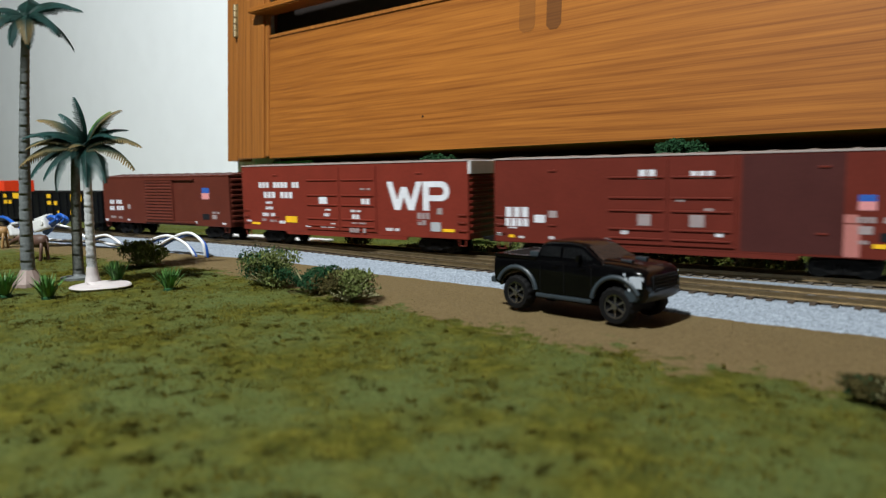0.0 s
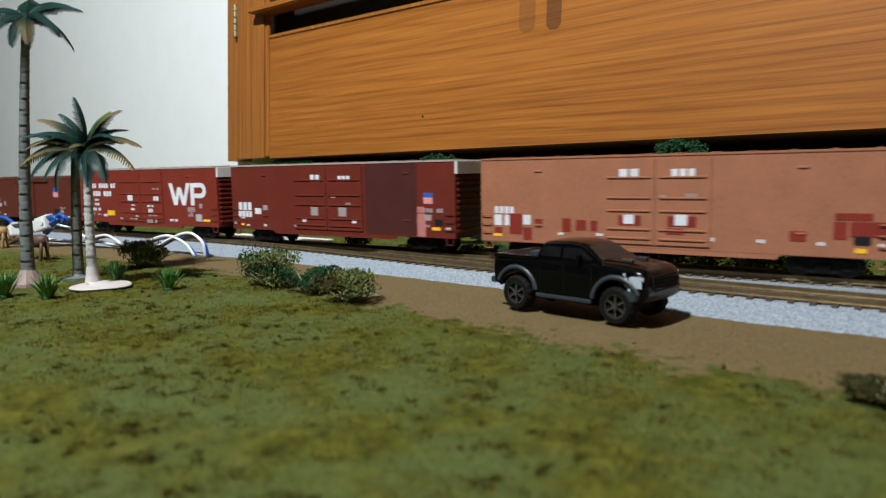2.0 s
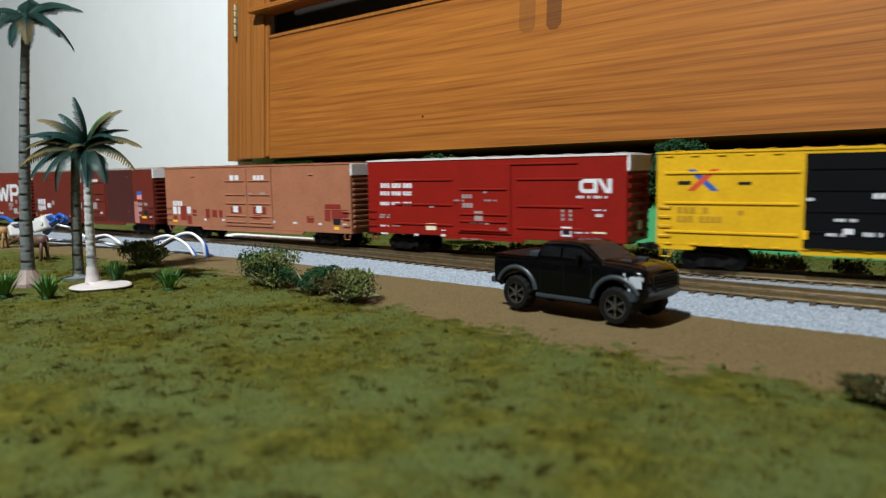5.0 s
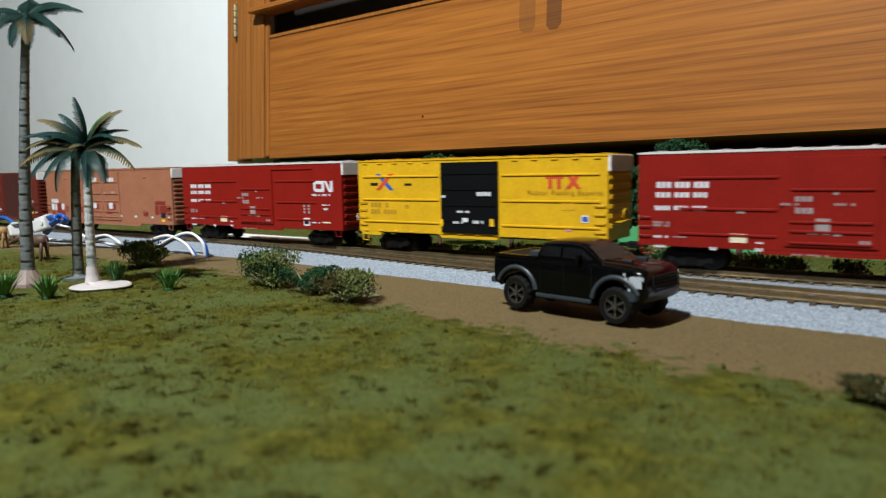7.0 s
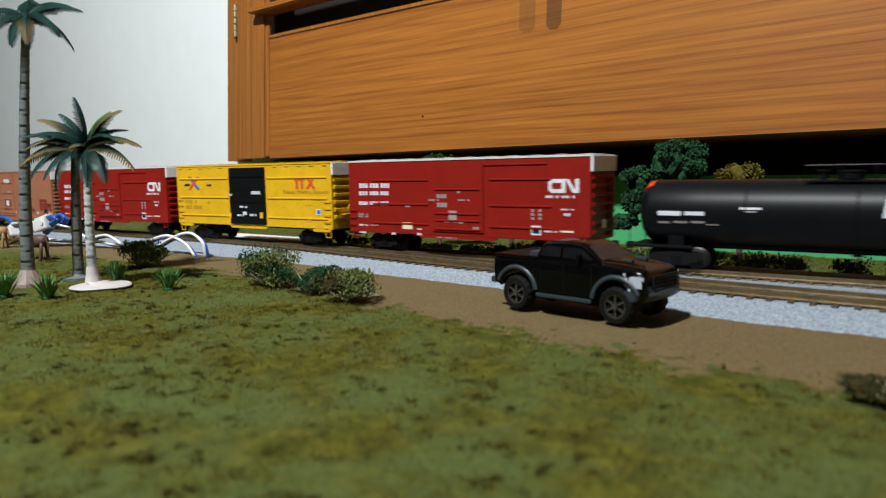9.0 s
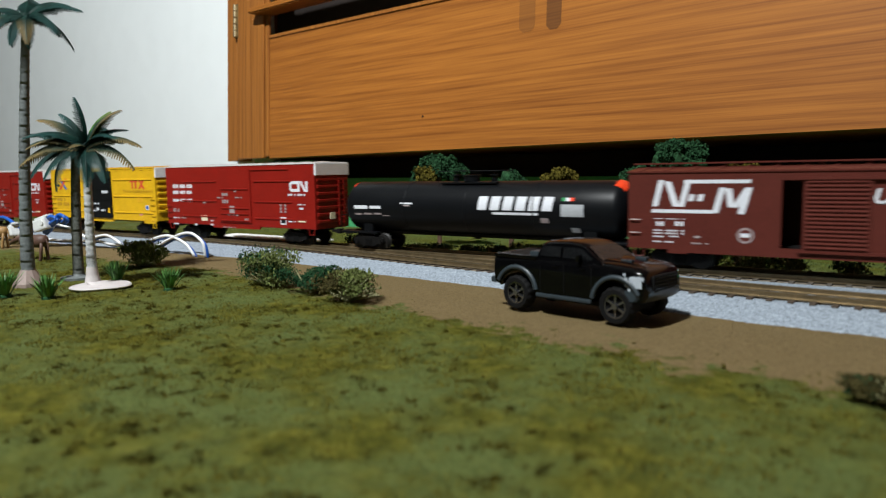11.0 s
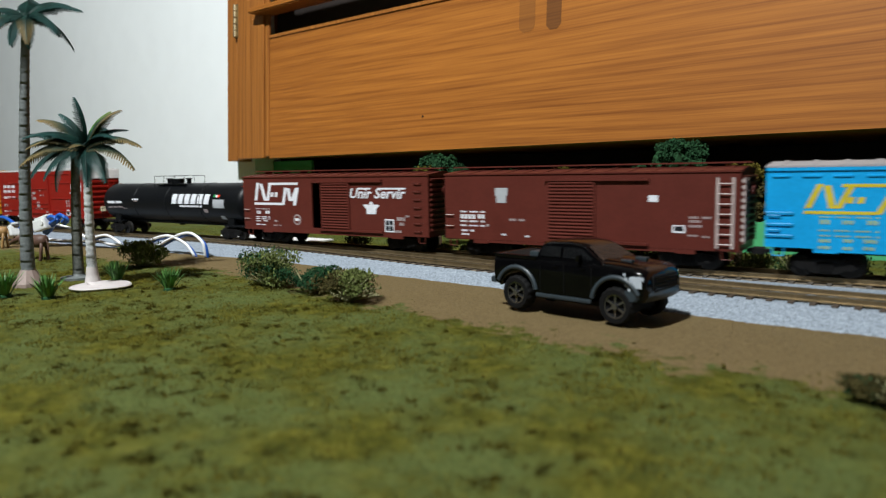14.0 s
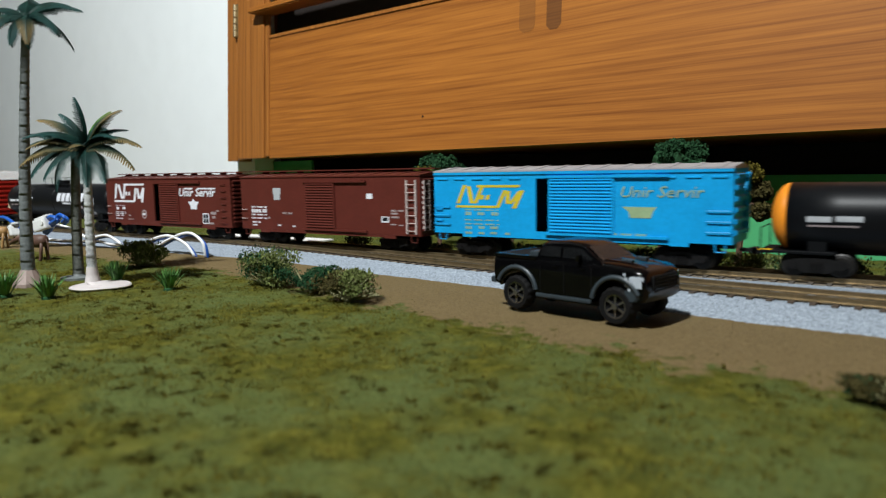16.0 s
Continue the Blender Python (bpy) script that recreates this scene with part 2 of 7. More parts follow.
def cabinet():
    c = empty("wall_cabinet", "varnished cedar wall cabinet with a slatted door", "cabinet", kind="structure", at=CAB)
    z1, w, deep = 0.9, 1.45, 0.22
    part("bottom_panel", _b(0.012, w, 0.022, deep, 0.004, 0.016), cedar, c)
    part("top_panel", _b(0.012, w, 0.022, deep, z1 - 0.012, z1), cedar, c)
    part("back_panel", _b(0.0, w, deep, deep + 0.006, 0.0, z1), dark_wood_shade, c)
    part("side_panel", _b(-0.0022, 0.0225, 0.002, deep - 0.001, -0.002, z1, 0.001), cedar_upright, c)
    part("side_panel", _b(w - 0.018, w + 0.002, 0.002, deep - 0.001, 0.0, z1, 0.001), cedar_upright, c)
    # door: stile, bead, lower board, opening, slats
    door = part("door", _b(0.0262, 0.0885, 0.0, 0.007, 0.0, z1, 0.0012), cedar_upright, c)
    part("stile_bead", _b(0.0890, 0.0970, 0.0022, 0.006, 0.002, z1, 0.0014), cedar_upright, door)
    k = -0.0182

    def top_of(x, z=0.1535):
        return z + k * (x - 0.1)
    bm = bmesh.new()
    prism(bm, [(0.0972, 0.0), (w - 0.02, 0.0040), (w - 0.02, top_of(w)), (0.0972, top_of(0.0972))], 0.004, 0.019)
    part("lower_board", bm, cedar, door)
    bm = bmesh.new()
    prism(bm, [(0.0972, top_of(0.0972)), (w - 0.02, top_of(w)), (w - 0.02, top_of(w) - 0.0034), (0.0972, top_of(0.0972) - 0.0034)], 0.0025, 0.0195)
    part("board_lip", bm, cedar_upright, door)
    for i in range(7):
        bm = bmesh.new()
        za = 0.1778 + i * 0.05
        zb = za + k * (w - 0.1)
        prism(bm, [(0.0700, za + 0.0062), (0.0735, za + 0.0034), (0.0800, za + 0.0022), (w - 0.02, zb), (w - 0.02, zb + 0.0078), (0.0800, za + 0.0098), (0.0725, za + 0.0090)], -0.014, 0.012)
        bmesh.ops.bevel(bm, geom=bm.edges[:], offset=0.0016, segments=2, affect="EDGES")
        part("slat", bm, cedar, door)
    # near-black sheet added inside so that the opening reads as deep shade
    part("added_dark_liner", _b(0.03, w - 0.03, 0.060, 0.066, 0.02, z1 - 0.02), dark_wood_shade, c)
    bm = bmesh.new()
    lathe(bm, [(0.0009, 0.0030), (0.0009, 0.0042)], 10, "y", (0.371, 0, 0.035))
    part("nail", bm, dark_wood_shade, door)
    # two cast shadows of an unseen handle, painted as darker wood on the board
    for x, z, wd, mat in ((0.497, 0.100, 0.0085, shadow_soft), (0.525, 0.0985, 0.0075, shadow_deep)):
        bm = bmesh.new()
        prism(bm, [(x - wd, z + 0.045), (x - wd, z + 0.004), (x - wd * 0.5, z), (x + wd * 0.5, z), (x + wd, z + 0.004), (x + wd, z + 0.045)][::-1], 0.0038, 0.0042)
        part("painted_shadow", bm, mat, door)
    h = part("hinge", _b(0.0205, 0.0290, -0.0008, 0.002, 0.1600, 0.2030), brass, c, "worn brass butt hinge")
    for i in range(5):
        bm = bmesh.new()
        z = 0.1604 + i * 0.0085
        lathe(bm, [(0.0024, z), (0.0029, z + 0.0006), (0.0029, z + 0.0074), (0.0024, z + 0.0080)], 12, "z", (0.0246, -0.002, 0))
        part("knuckle", bm, brass, h)


def _b(*dims):
    bm = bmesh.new()
    box(bm, *dims[:6], bevel=dims[6] if len(dims) > 6 else 0.0)
    return bm


cabinet()


def backdrop_boards():
    tagged(part("backdrop_board", askew(-0.771, 0.118, -0.001, 0.004, -0.1, 0.0550), green_board), "low bright green painted backdrop board", "board", kind="structure")
    tagged(part("tall_board", askew(-0.775, -0.665, 0.005, 0.004, -0.1, 0.0790), green_board), "taller green painted board behind the layout", "board", kind="structure")
    # added panel: the darkness below the cabinet is put into its colour
    tagged(part("dark_gap_panel", askew(-0.74, 0.9, 0.075, 0.01, -0.4, 0.0790), dark_wood_shade), "near-black panel added to fill the dark gap under the cabinet", "panel", kind="structure")


backdrop_boards()

# ---- ground: one sheet of scenic turf with a bare dirt strip, roadbed on it ----
FRONT = [(-2.0, 0.0182), (-0.58, 0.0182), (-0.474, 0.0168), (-0.40, 0.0112), (-0.3327, 0.0013), (-0.2502, -0.0117), (-0.2056, -0.0181), (-0.09, -0.0314), (-0.011, -0.0384), (0.15, -0.049), (1.2, -0.10)]
TOE = [(-2.0, -0.028), (-0.55, -0.026), (-0.445, -0.0235), (-0.34, -0.0291), (-0.265, -0.0364), (-0.198, -0.0459), (-0.085, -0.0637), (-0.008, -0.0717), (0.15, -0.083), (1.2, -0.125)]
DIRT = [(-2.0, -0.07), (-0.6, -0.074), (-0.436, -0.079), (-0.372, -0.078), (-0.29, -0.093), (-0.212, -0.114), (-0.145, -0.1285), (-0.107, -0.1342), (-0.063, -0.1437), (-0.03, -0.147), (0.1, -0.15), (1.2, -0.17)]


def turf_material():
    m = bpy.data.materials.new("scenic_turf")
    m.use_nodes = True
    nt = m.node_tree
    b = nt.nodes["Principled BSDF"]
    b.inputs["Roughness"].default_value = 0.95
    b.inputs["Specular IOR Level"].default_value = 0.1
    tc = nt.nodes.new("ShaderNodeTexCoord")

    def noise_at(scale, detail=5, rough=0.6):
        n = nt.nodes.new("ShaderNodeTexNoise")
        n.inputs["Scale"].default_value, n.inputs["Detail"].default_value, n.inputs["Roughness"].default_value = scale, detail, rough
        nt.links.new(tc.outputs["Object"], n.inputs["Vector"])
        return n

    def ramp(src, stops):
        r = nt.nodes.new("ShaderNodeValToRGB")
        while len(r.color_ramp.elements) < len(stops):
            r.color_ramp.elements.new(0.5)
        for e, (p, c) in zip(r.color_ramp.elements, stops):
            e.position, e.color = p, (*c, 1)
        nt.links.new(src, r.inputs[0])
        return r

    def mix(fac, a, b_):
        n = nt.nodes.new("ShaderNodeMix")
        n.data_type = "RGBA"
        nt.links.new(fac, n.inputs[0])
        nt.links.new(a, n.inputs[6])
        nt.links.new(b_, n.inputs[7])
        return n.outputs[2]

    broad = noise_at(26, 5)
    mid = noise_at(120, 6, 0.7)
    fine = noise_at(900, 4, 0.7)
    soft = ramp(mid.outputs["Fac"], [(0.30, (0.030, 0.033, 0.004)), (0.50, (0.082, 0.082, 0.010)), (0.70, (0.160, 0.145, 0.022))])
    cool = ramp(fine.outputs["Fac"], [(0.3, (0.056, 0.077, 0.018)), (0.7, (0.125, 0.146, 0.044))])
    pick = ramp(broad.outputs["Fac"], [(0.40, (0, 0, 0)), (0.60, (1, 1, 1))])
    grass = mix(pick.outputs[0], soft.outputs[0], cool.outputs[0])
    dirt = ramp(fine.outputs["Fac"], [(0.25, (0.110, 0.077, 0.034)), (0.75, (0.225, 0.163, 0.078))])
    # ground cover, worked out in the mesh: 1 is bare dirt
    at = nt.nodes.new("ShaderNodeAttribute")
    at.attribute_name = "bare"
    edge = nt.nodes.new("ShaderNodeMath")
    edge.operation = "ADD"
    nt.links.new(at.outputs["Fac"], edge.inputs[0])
    wob = nt.nodes.new("ShaderNodeMapRange")
    wob.inputs["From Min"].default_value, wob.inputs["From Max"].default_value = 0.3, 0.7
    wob.inputs["To Min"].default_value, wob.inputs["To Max"].default_value = -0.35, 0.35
    nt.links.new(mid.outputs["Fac"], wob.inputs["Value"])
    nt.links.new(wob.outputs[0], edge.inputs[1])
    cut = ramp(edge.outputs[0], [(0.42, (0, 0, 0)), (0.62, (1, 1, 1))])
    nt.links.new(mix(cut.outputs[0], grass, dirt.outputs[0]), b.inputs["Base Color"])
    bp = nt.nodes.new("ShaderNodeBump")
    bp.inputs["Strength"].default_value, bp.inputs["Distance"].default_value = 0.9, 0.0015
    nt.links.new(fine.outputs["Fac"], bp.inputs["Height"])
    nt.links.new(bp.outputs[0], b.inputs["Normal"])
    return m


turf = turf_material()


def bareness(x, y):
    """1 on the dirt strip, 0 on turf, soft between."""
    e = spline(DIRT, x)
    front = (y - e) / 0.042 + 0.55
    back = (0.062 - y) / 0.02 + 0.5
    n = noise.noise((x * 40, y * 40, 3.0)) * 0.35 + noise.noise((x * 130, y * 130, 6.0)) * 0.30
    return max(0.0, min(1.0, min(front + n, back + n)))


def ground_height(x, y):
    h = 0.0008 * noise.noise((x * 9, y * 9, 0)) + 0.0006 * noise.noise((x * 45, y * 45, 2))
    fine = 0.0011 * noise.noise((x * 260, y * 260, 5)) + 0.0006 * noise.noise((x * 620, y * 620, 7))
    return h + fine * (1.0 - 0.85 * bareness(x, y)) - 0.0006


def back_edge(x):
    """Where the turf sheet meets the wall and the backdrop board."""
    return max(SHEET_BACK, 0.1565 - 0.15 * x if x < -0.76 else 0.1845 - 0.15 * x)


def ground():
    def axis(lo, hi, a, b, fine, coarse):
        out, v = [], lo
        while v < hi:
            out.append(v)
            step = fine if a <= v <= b else min(coarse, fine + 0.12 * max(a - v, v - b))
            v += step
        return out + [hi]
    xs = axis(-2.3, 1.2, -0.62, 0.06, 0.0022, 0.1)
    ys = axis(-0.9, SHEET_BACK, -0.32, 0.10, 0.0022, 0.05)
    def spread(x, y):
        return y if y < 0.10 else 0.10 + (y - 0.10) * (back_edge(x) - 0.10) / (SHEET_BACK - 0.10)
    verts = [(x, v, ground_height(x, v) - 0.0035 * max(0.0, min(1.0, (v - 0.10) / 0.07))) for y in ys for x in xs for v in (spread(x, y),)]
    nx = len(xs)
    faces = [(j * nx + i, j * nx + i + 1, (j + 1) * nx + i + 1, (j + 1) * nx + i) for j in range(len(ys) - 1) for i in range(nx - 1)]
    me = bpy.data.meshes.new("ground")
    me.from_pydata(verts, [], faces)
    at = me.attributes.new("bare", "FLOAT", "POINT")
    at.data.foreach_set("value", [bareness(v[0], v[1]) for v in verts])
    me.materials.append(turf)
    for p in me.polygons:
        p.use_smooth = True
    ob = tagged(new("ground", me), "olive green scenic turf with a bare brown dirt strip", "ground", kind="structure")
    plan = [(-2.3, -0.9), (1.2, -0.9), (1.2, SHEET_BACK), (0.17, SHEET_BACK), (-0.758, back_edge(-0.758)), (-0.762, back_edge(-0.762)), (-2.3, back_edge(-2.3))]
    bm = bmesh.new()
    lo, hi = ([bm.verts.new((x, y, z)) for x, y in plan] for z in (-0.02, -0.0065))
    bm.faces.new(lo[::-1])
    bm.faces.new(hi)
    for i in range(len(plan)):
        j = (i + 1) % len(plan)
        bm.faces.new((lo[i], lo[j], hi[j], hi[i]))
    tagged(part("layout_board", bm, plinth_paint), "plain board under the scenic turf", "board", kind="structure")
    return ob


ground()


def roadbed():
    """Sloped bed of blue-grey ballast under both tracks."""
    xs = [-2.2 + 0.02 * i for i in range(78)]
    xs += [-0.64 + 0.0022 * i for i in range(320)] + [0.064 + 0.02 * i for i in range(56)]
    xs = sorted(set(round(x, 5) for x in xs))
    rows = []
    for x in xs:
        toe, c = spline(TOE, x), spline(FRONT, x)
        top = max(min(c, BACK_Y) - 0.0160, toe + 0.007)
        prof = [(toe - 0.002, -0.002), (toe, 0.0)]
        for k in range(1, 6):
            prof.append((toe + (top - toe) * k / 6, 0.0051 * k / 6))
        n_top = 40
        for k in range(n_top + 1):
            prof.append((top + (0.0335 - top) * k / n_top, 0.0051))
        prof += [(0.0365, 0.0025), (0.040, 0.0), (0.0415, -0.002)]
        rows.append([(x, y + 0.0002 * noise.noise((x * 700, y * 700, 1)), z + (0.0002 * noise.noise((x * 420, y * 420, 4)) + 0.0003 * noise.noise((x * 1300, y * 1300, 9)))) for y, z in prof])
    n = len(rows[0])
    faces = [(i * n + j, (i + 1) * n + j, (i + 1) * n + j + 1, i * n + j + 1) for i in range(len(rows) - 1) for j in range(n - 1)]
    me = bpy.data.meshes.new("roadbed")
    me.from_pydata([p for r in rows for p in r], [], faces)
    me.materials.append(ballast_mat)
    me.materials.append(ballast_dark)
    me.update()
    for p in me.polygons:
        x, y = p.center.x, p.center.y
        wob = 0.0012 * noise.noise((x * 90, y * 90, 0))
        c = spline(FRONT, x)
        under_front = -0.0098 + wob < y - c < 0.0120 + wob
        under_back = y > BACK_Y - 0.0146 + wob * 0.4
        throat = x < -0.20 + 8 * wob and y > c - 0.0140
        if under_front or under_back or throat:
            p.material_index = 1
    tagged(new("roadbed", me), "blue-grey ballast bed, weathered brown under the far track", "track bed", kind="structure")


roadbed()

tie_mesh = mesh_of(_b(-0.0012, 0.0012, -0.015, 0.015, -0.0019, 0.0, 0.0003), "tie", tie_mat)
tie_old_mesh = mesh_of(_b(-0.0012, 0.0012, -0.015, 0.015, -0.0019, 0.0, 0.0003), "tie", tie_old)


def rail_strip(path, side, lo=RAIL - 0.0026):
    """A rail with foot, web and head along path(x), set off to one side."""
    bm = bmesh.new()
    prof = [(-0.0012, 0.0), (0.0012, 0.0), (0.0012, 0.0004), (0.0004, 0.0007), (0.0004, 0.0018), (0.0006, 0.0020), (0.0006, 0.0026), (-0.0006, 0.0026), (-0.0006, 0.0020), (-0.0004, 0.0018), (-0.0004, 0.0007), (-0.0012, 0.0004)]
    rings = []
    x = -2.0
    while x <= 1.2:
        y = path(x)
        d = Vector((0.004, path(x + 0.004) - y)).normalized()
        nx, ny = -d.y, d.x
        rings.append([bm.verts.new((x + nx * (side + u), y + ny * (side + u), lo + v)) for u, v in prof])
        x += 0.01
    for a, b in zip(rings, rings[1:]):
        for i in range(len(prof)):
            bm.faces.new((a[i], b[i], b[(i + 1) % len(prof)], a[(i + 1) % len(prof)]))
    bmesh.ops.recalc_face_normals(bm, faces=bm.faces[:])
    return bm


def track(label, path, mesh, start):
    t = empty("railway_track", label, "track", kind="structure")
    for s in (-0.00885, 0.00885):
        part("rail", rail_strip(path, s), rail_mat, t, "brown-weathered metal rail")
    rnd = random.Random(start)
    x = start
    while x < 0.25:
        y = path(x)
        a = math.atan2(path(x + 0.004) - y, 0.004)
        m = Matrix.Translation((x, y, TIE)) @ Matrix.Rotation(a + rnd.uniform(-0.012, 0.012), 4, "Z")
        ob = new("tie", mesh)
        ob.parent, ob.matrix_basis = t, m
        x += 0.0082
    return t


track("empty model track on brown ties in blue-grey ballast", lambda x: spline(FRONT, x), tie_mesh, -0.46)
track("weathered model track that carries the freight train", lambda x: BACK_Y, tie_old_mesh, -1.6)

# ---- freight train ----
TRAVEL = [(0.0, 0.0), (0.5, -0.067), (1.0, -0.1297), (1.5, -0.1885), (2.0, -0.2457), (2.5, -0.3019), (3.0, -0.3573), (3.5, -0.4107), (4.0, -0.4647), (4.8, -0.55), (5.7, -0.6455), (6.5, -0.7292), (7.0, -0.7804), (7.5, -0.8323), (8.0, -0.8846), (8.5, -0.9366), (9.0, -0.9887), (10.0, -1.096), (10.8, -1.182), (11.5, -1.2577), (12.0, -1.3103), (12.5, -1.363), (13.0, -1.4155), (13.5, -1.4679), (14.0, -1.5195), (14.5, -1.5702), (15.0, -1.6202), (15.5, -1.6689), (16.0, -1.7173)]
W2 = 0.01825
train, wheelsets = [], []


def wrap(c, bm):
    """Lay flat print on a tank's round side."""
    if "tank" in c:
        bmesh.ops.subdivide_edges(bm, edges=[e for e in bm.edges if abs(e.verts[0].co.z - e.verts[1].co.z) > 0.002], cuts=6, use_grid_fill=True)
        for v in bm.verts:
            y = -math.sqrt(max(0.0, c["r"] ** 2 - (v.co.z - c["zc"]) ** 2))
            v.co.y = y + (v.co.y - c["face"])


def print_depth(c, x):
    """How far print must stand out at x: doors stand proud of the side; later print lies on earlier."""
    c["prints"] = c.get("prints", 0) + 1
    proud = c.get("door_out", 0.0) if c.get("door_a", 1.0) <= x <= c.get("door_b", -1.0) else 0.0
    return proud + 0.00010 + 0.000006 * c["prints"]


def mark(c, x0, z0, x1, z1, mat, name="stencil"):
    """A printed bar on the car's near side, in millimetres over the rail."""
    f = c["face"]
    x0, x1, z0, z1 = (v / 1000 for v in (x0, x1, z0, z1))
    d = print_depth(c, (x0 + x1) / 2)
    lo, hi, tall = min(x0, x1), max(x0, x1), z1 - z0
    step = max(0.0016, tall * 0.95)
    if mat in (white, dim, gold, umber) and hi - lo > 1.9 * step and "tank" not in c:
        # a line of illegible print: short bars with gaps
        n = max(2, round((hi - lo) / step))
        w = (hi - lo) / n
        for k in range(n):
            if n < 5 or k % 5 != 3:
                bm = bmesh.new()
                box(bm, lo + k * w, lo + (k + 0.74) * w, f - d, f - d + 0.0003, z0, z1)
                part(name, bm, mat, c)
        return
    bm = bmesh.new()
    box(bm, lo, hi, f - d, f - d + 0.0003, z0, z1)
    wrap(c, bm)
    part(name, bm, mat, c)


def door_span(c, a, b, out):
    c["door_a"], c["door_b"], c["door_out"] = a, b, out


def emblem(c, shapes, mat, name="emblem", out=0.0):
    """Plain printed shapes, each an outline in millimetres."""
    f = c["face"]
    for pts in shapes:
        bm = bmesh.new()
        d = out + print_depth(c, sum(p[0] for p in pts) / len(pts) / 1000)
        prism(bm, [(x / 1000, z / 1000) for x, z in pts], f - d, f - d + 0.0003)
        wrap(c, bm)
        part(name, bm, mat, c)


def bogie(c, x, roller=False):
    bm = bmesh.new()
    box(bm, -0.004, 0.004, -0.010, 0.010, 0.0052, 0.0110)
    bol = part("truck", bm, truck_black, c, "black four-wheel truck")
    bol.location = (x, 0, RAIL - DECK)
    for s in (-1, 1):
        bm = bmesh.new()
        y0, y1 = (s * 0.0118, s * 0.0132)
        y0, y1 = min(y0, y1), max(y0, y1)
        pts = [(-0.0135, 0.0052), (-0.0135, 0.0078), (-0.0105, 0.0086), (-0.004, 0.0093), (0.004, 0.0093), (0.0105, 0.0086), (0.0135, 0.0078), (0.0135, 0.0052), (0.0095, 0.0048), (0.0048, 0.0022), (-0.0048, 0.0022), (-0.0095, 0.0048)]
        prism(bm, pts, y0, y1)
        for k in (-0.0021, 0.0, 0.0021):
            rod(bm, (k, s * 0.0133, 0.003), (k, s * 0.0133, 0.0072), 0.0009, 6)
        for k in (-0.0103, 0.0103):
            lathe(bm, [(0.0019, -0.0006), (0.0019, 0.0008)], 10, "y", (k, s * 0.0133, 0.0057))
        part("side_frame", bm, truck_black, bol)
    for k in (-0.0103, 0.0103):
        bm = bmesh.new()
        for s in (-1, 1):
            lathe(bm, [(0.0016, s * 0.0103), (0.0045, s * 0.0103), (0.0052, s * 0.0101), (0.0054, s * 0.0084), (0.0064, s * 0.0078), (0.0064, s * 0.0072), (0.0016, s * 0.0072)], 18, "y", (0, 0, 0))
        rod(bm, (0, -0.0125, 0), (0, 0.0125, 0), 0.0012, 8)
        bmesh.ops.recalc_face_normals(bm, faces=bm.faces[:])
        w = part("wheelset", bm, wheel_metal, bol)
        w.location = (k, 0, 0.0054)
        wheelsets.append((w, k))
    return bol


def rolling_stock(name, label, xl, xr):
    c = empty(name, label, "freight car", "freight train")
    c["face"] = -W2
    train.append((c, (xl + xr) / 2))
    return c, (xr - xl)


def running_gear(c, L, inset=0.026, sill=0.0105):
    h = L / 2
    for s in (-1, 1):
        bogie(c, s * (h - inset))
    boxed("centre_sill", truck_black, c, -h + 0.002, h - 0.002, -0.004, 0.004, 0.0088, sill + 0.001)
    for s in (-1, 1):
        bm = bmesh.new()
        box(bm, min(s * h, s * (h + 0.008)), max(s * h, s * (h + 0.008)), -0.0016, 0.0016, 0.0074, 0.0094, 0.0003)
        box(bm, min(s * (h + 0.0055), s * (h + 0.0092)), max(s * (h + 0.0055), s * (h + 0.0092)), -0.0026, 0.0022, 0.0066, 0.0102, 0.0004)
        part("coupler", bm, truck_black, c)


def end_ribs(c, L, mat, zb, ze, n, depth=0.0012, side=1):
    """Corrugated end: rounded ribs across."""
    for k in range(n):
        z = zb + (ze - zb) * (k + 0.5) / n
        r = (ze - zb) / n * 0.30
        bm = bmesh.new()
        x = side * L / 2
        pts = [(0, -r), (0, r), (depth, r * 0.45), (depth, -r * 0.45)]
        a = [bm.verts.new((x + side * p, -W2 + 0.0022, z + q)) for p, q in pts]
        b = [bm.verts.new((x + side * p, W2 - 0.0022, z + q)) for p, q in pts]
        fs = [bm.faces.new(a), bm.faces.new(b[::-1])]
        for i in range(4):
            fs.append(bm.faces.new((a[i], b[i], b[(i + 1) % 4], a[(i + 1) % 4])))
        bmesh.ops.recalc_face_normals(bm, faces=fs)
        part("end_rib", bm, mat, c)


def ladder(c, x, z0, z1, mat, n, wide=0.0055, end=None):
    """Rungs between two rails on the near side, or on the end."""
    bm = bmesh.new()
    if end is None:
        y = c["face"] - 0.0009
        for s in (-1, 1):
            box(bm, x + s * wide / 2 - 0.0006, x + s * wide / 2 + 0.0006, y - 0.0003, y + 0.0009, z0, z1)
        for k in range(n):
            z = z0 + (z1 - z0) * (k + 0.4) / n
            rod(bm, (x - wide / 2, y - 0.0003, z), (x + wide / 2, y - 0.0003, z), 0.00035, 6)
    else:
        xe = end + 0.0012
        for s in (-1, 1):
            box(bm, xe - 0.0012, xe + 0.0005, x + s * wide / 2 - 0.0005, x + s * wide / 2 + 0.0005, z0, z1)
        for k in range(n):
            z = z0 + (z1 - z0) * (k + 0.4) / n
            rod(bm, (xe, x - wide / 2, z), (xe, x + wide / 2, z), 0.00035, 6)
    return part("ladder", bm, mat, c)


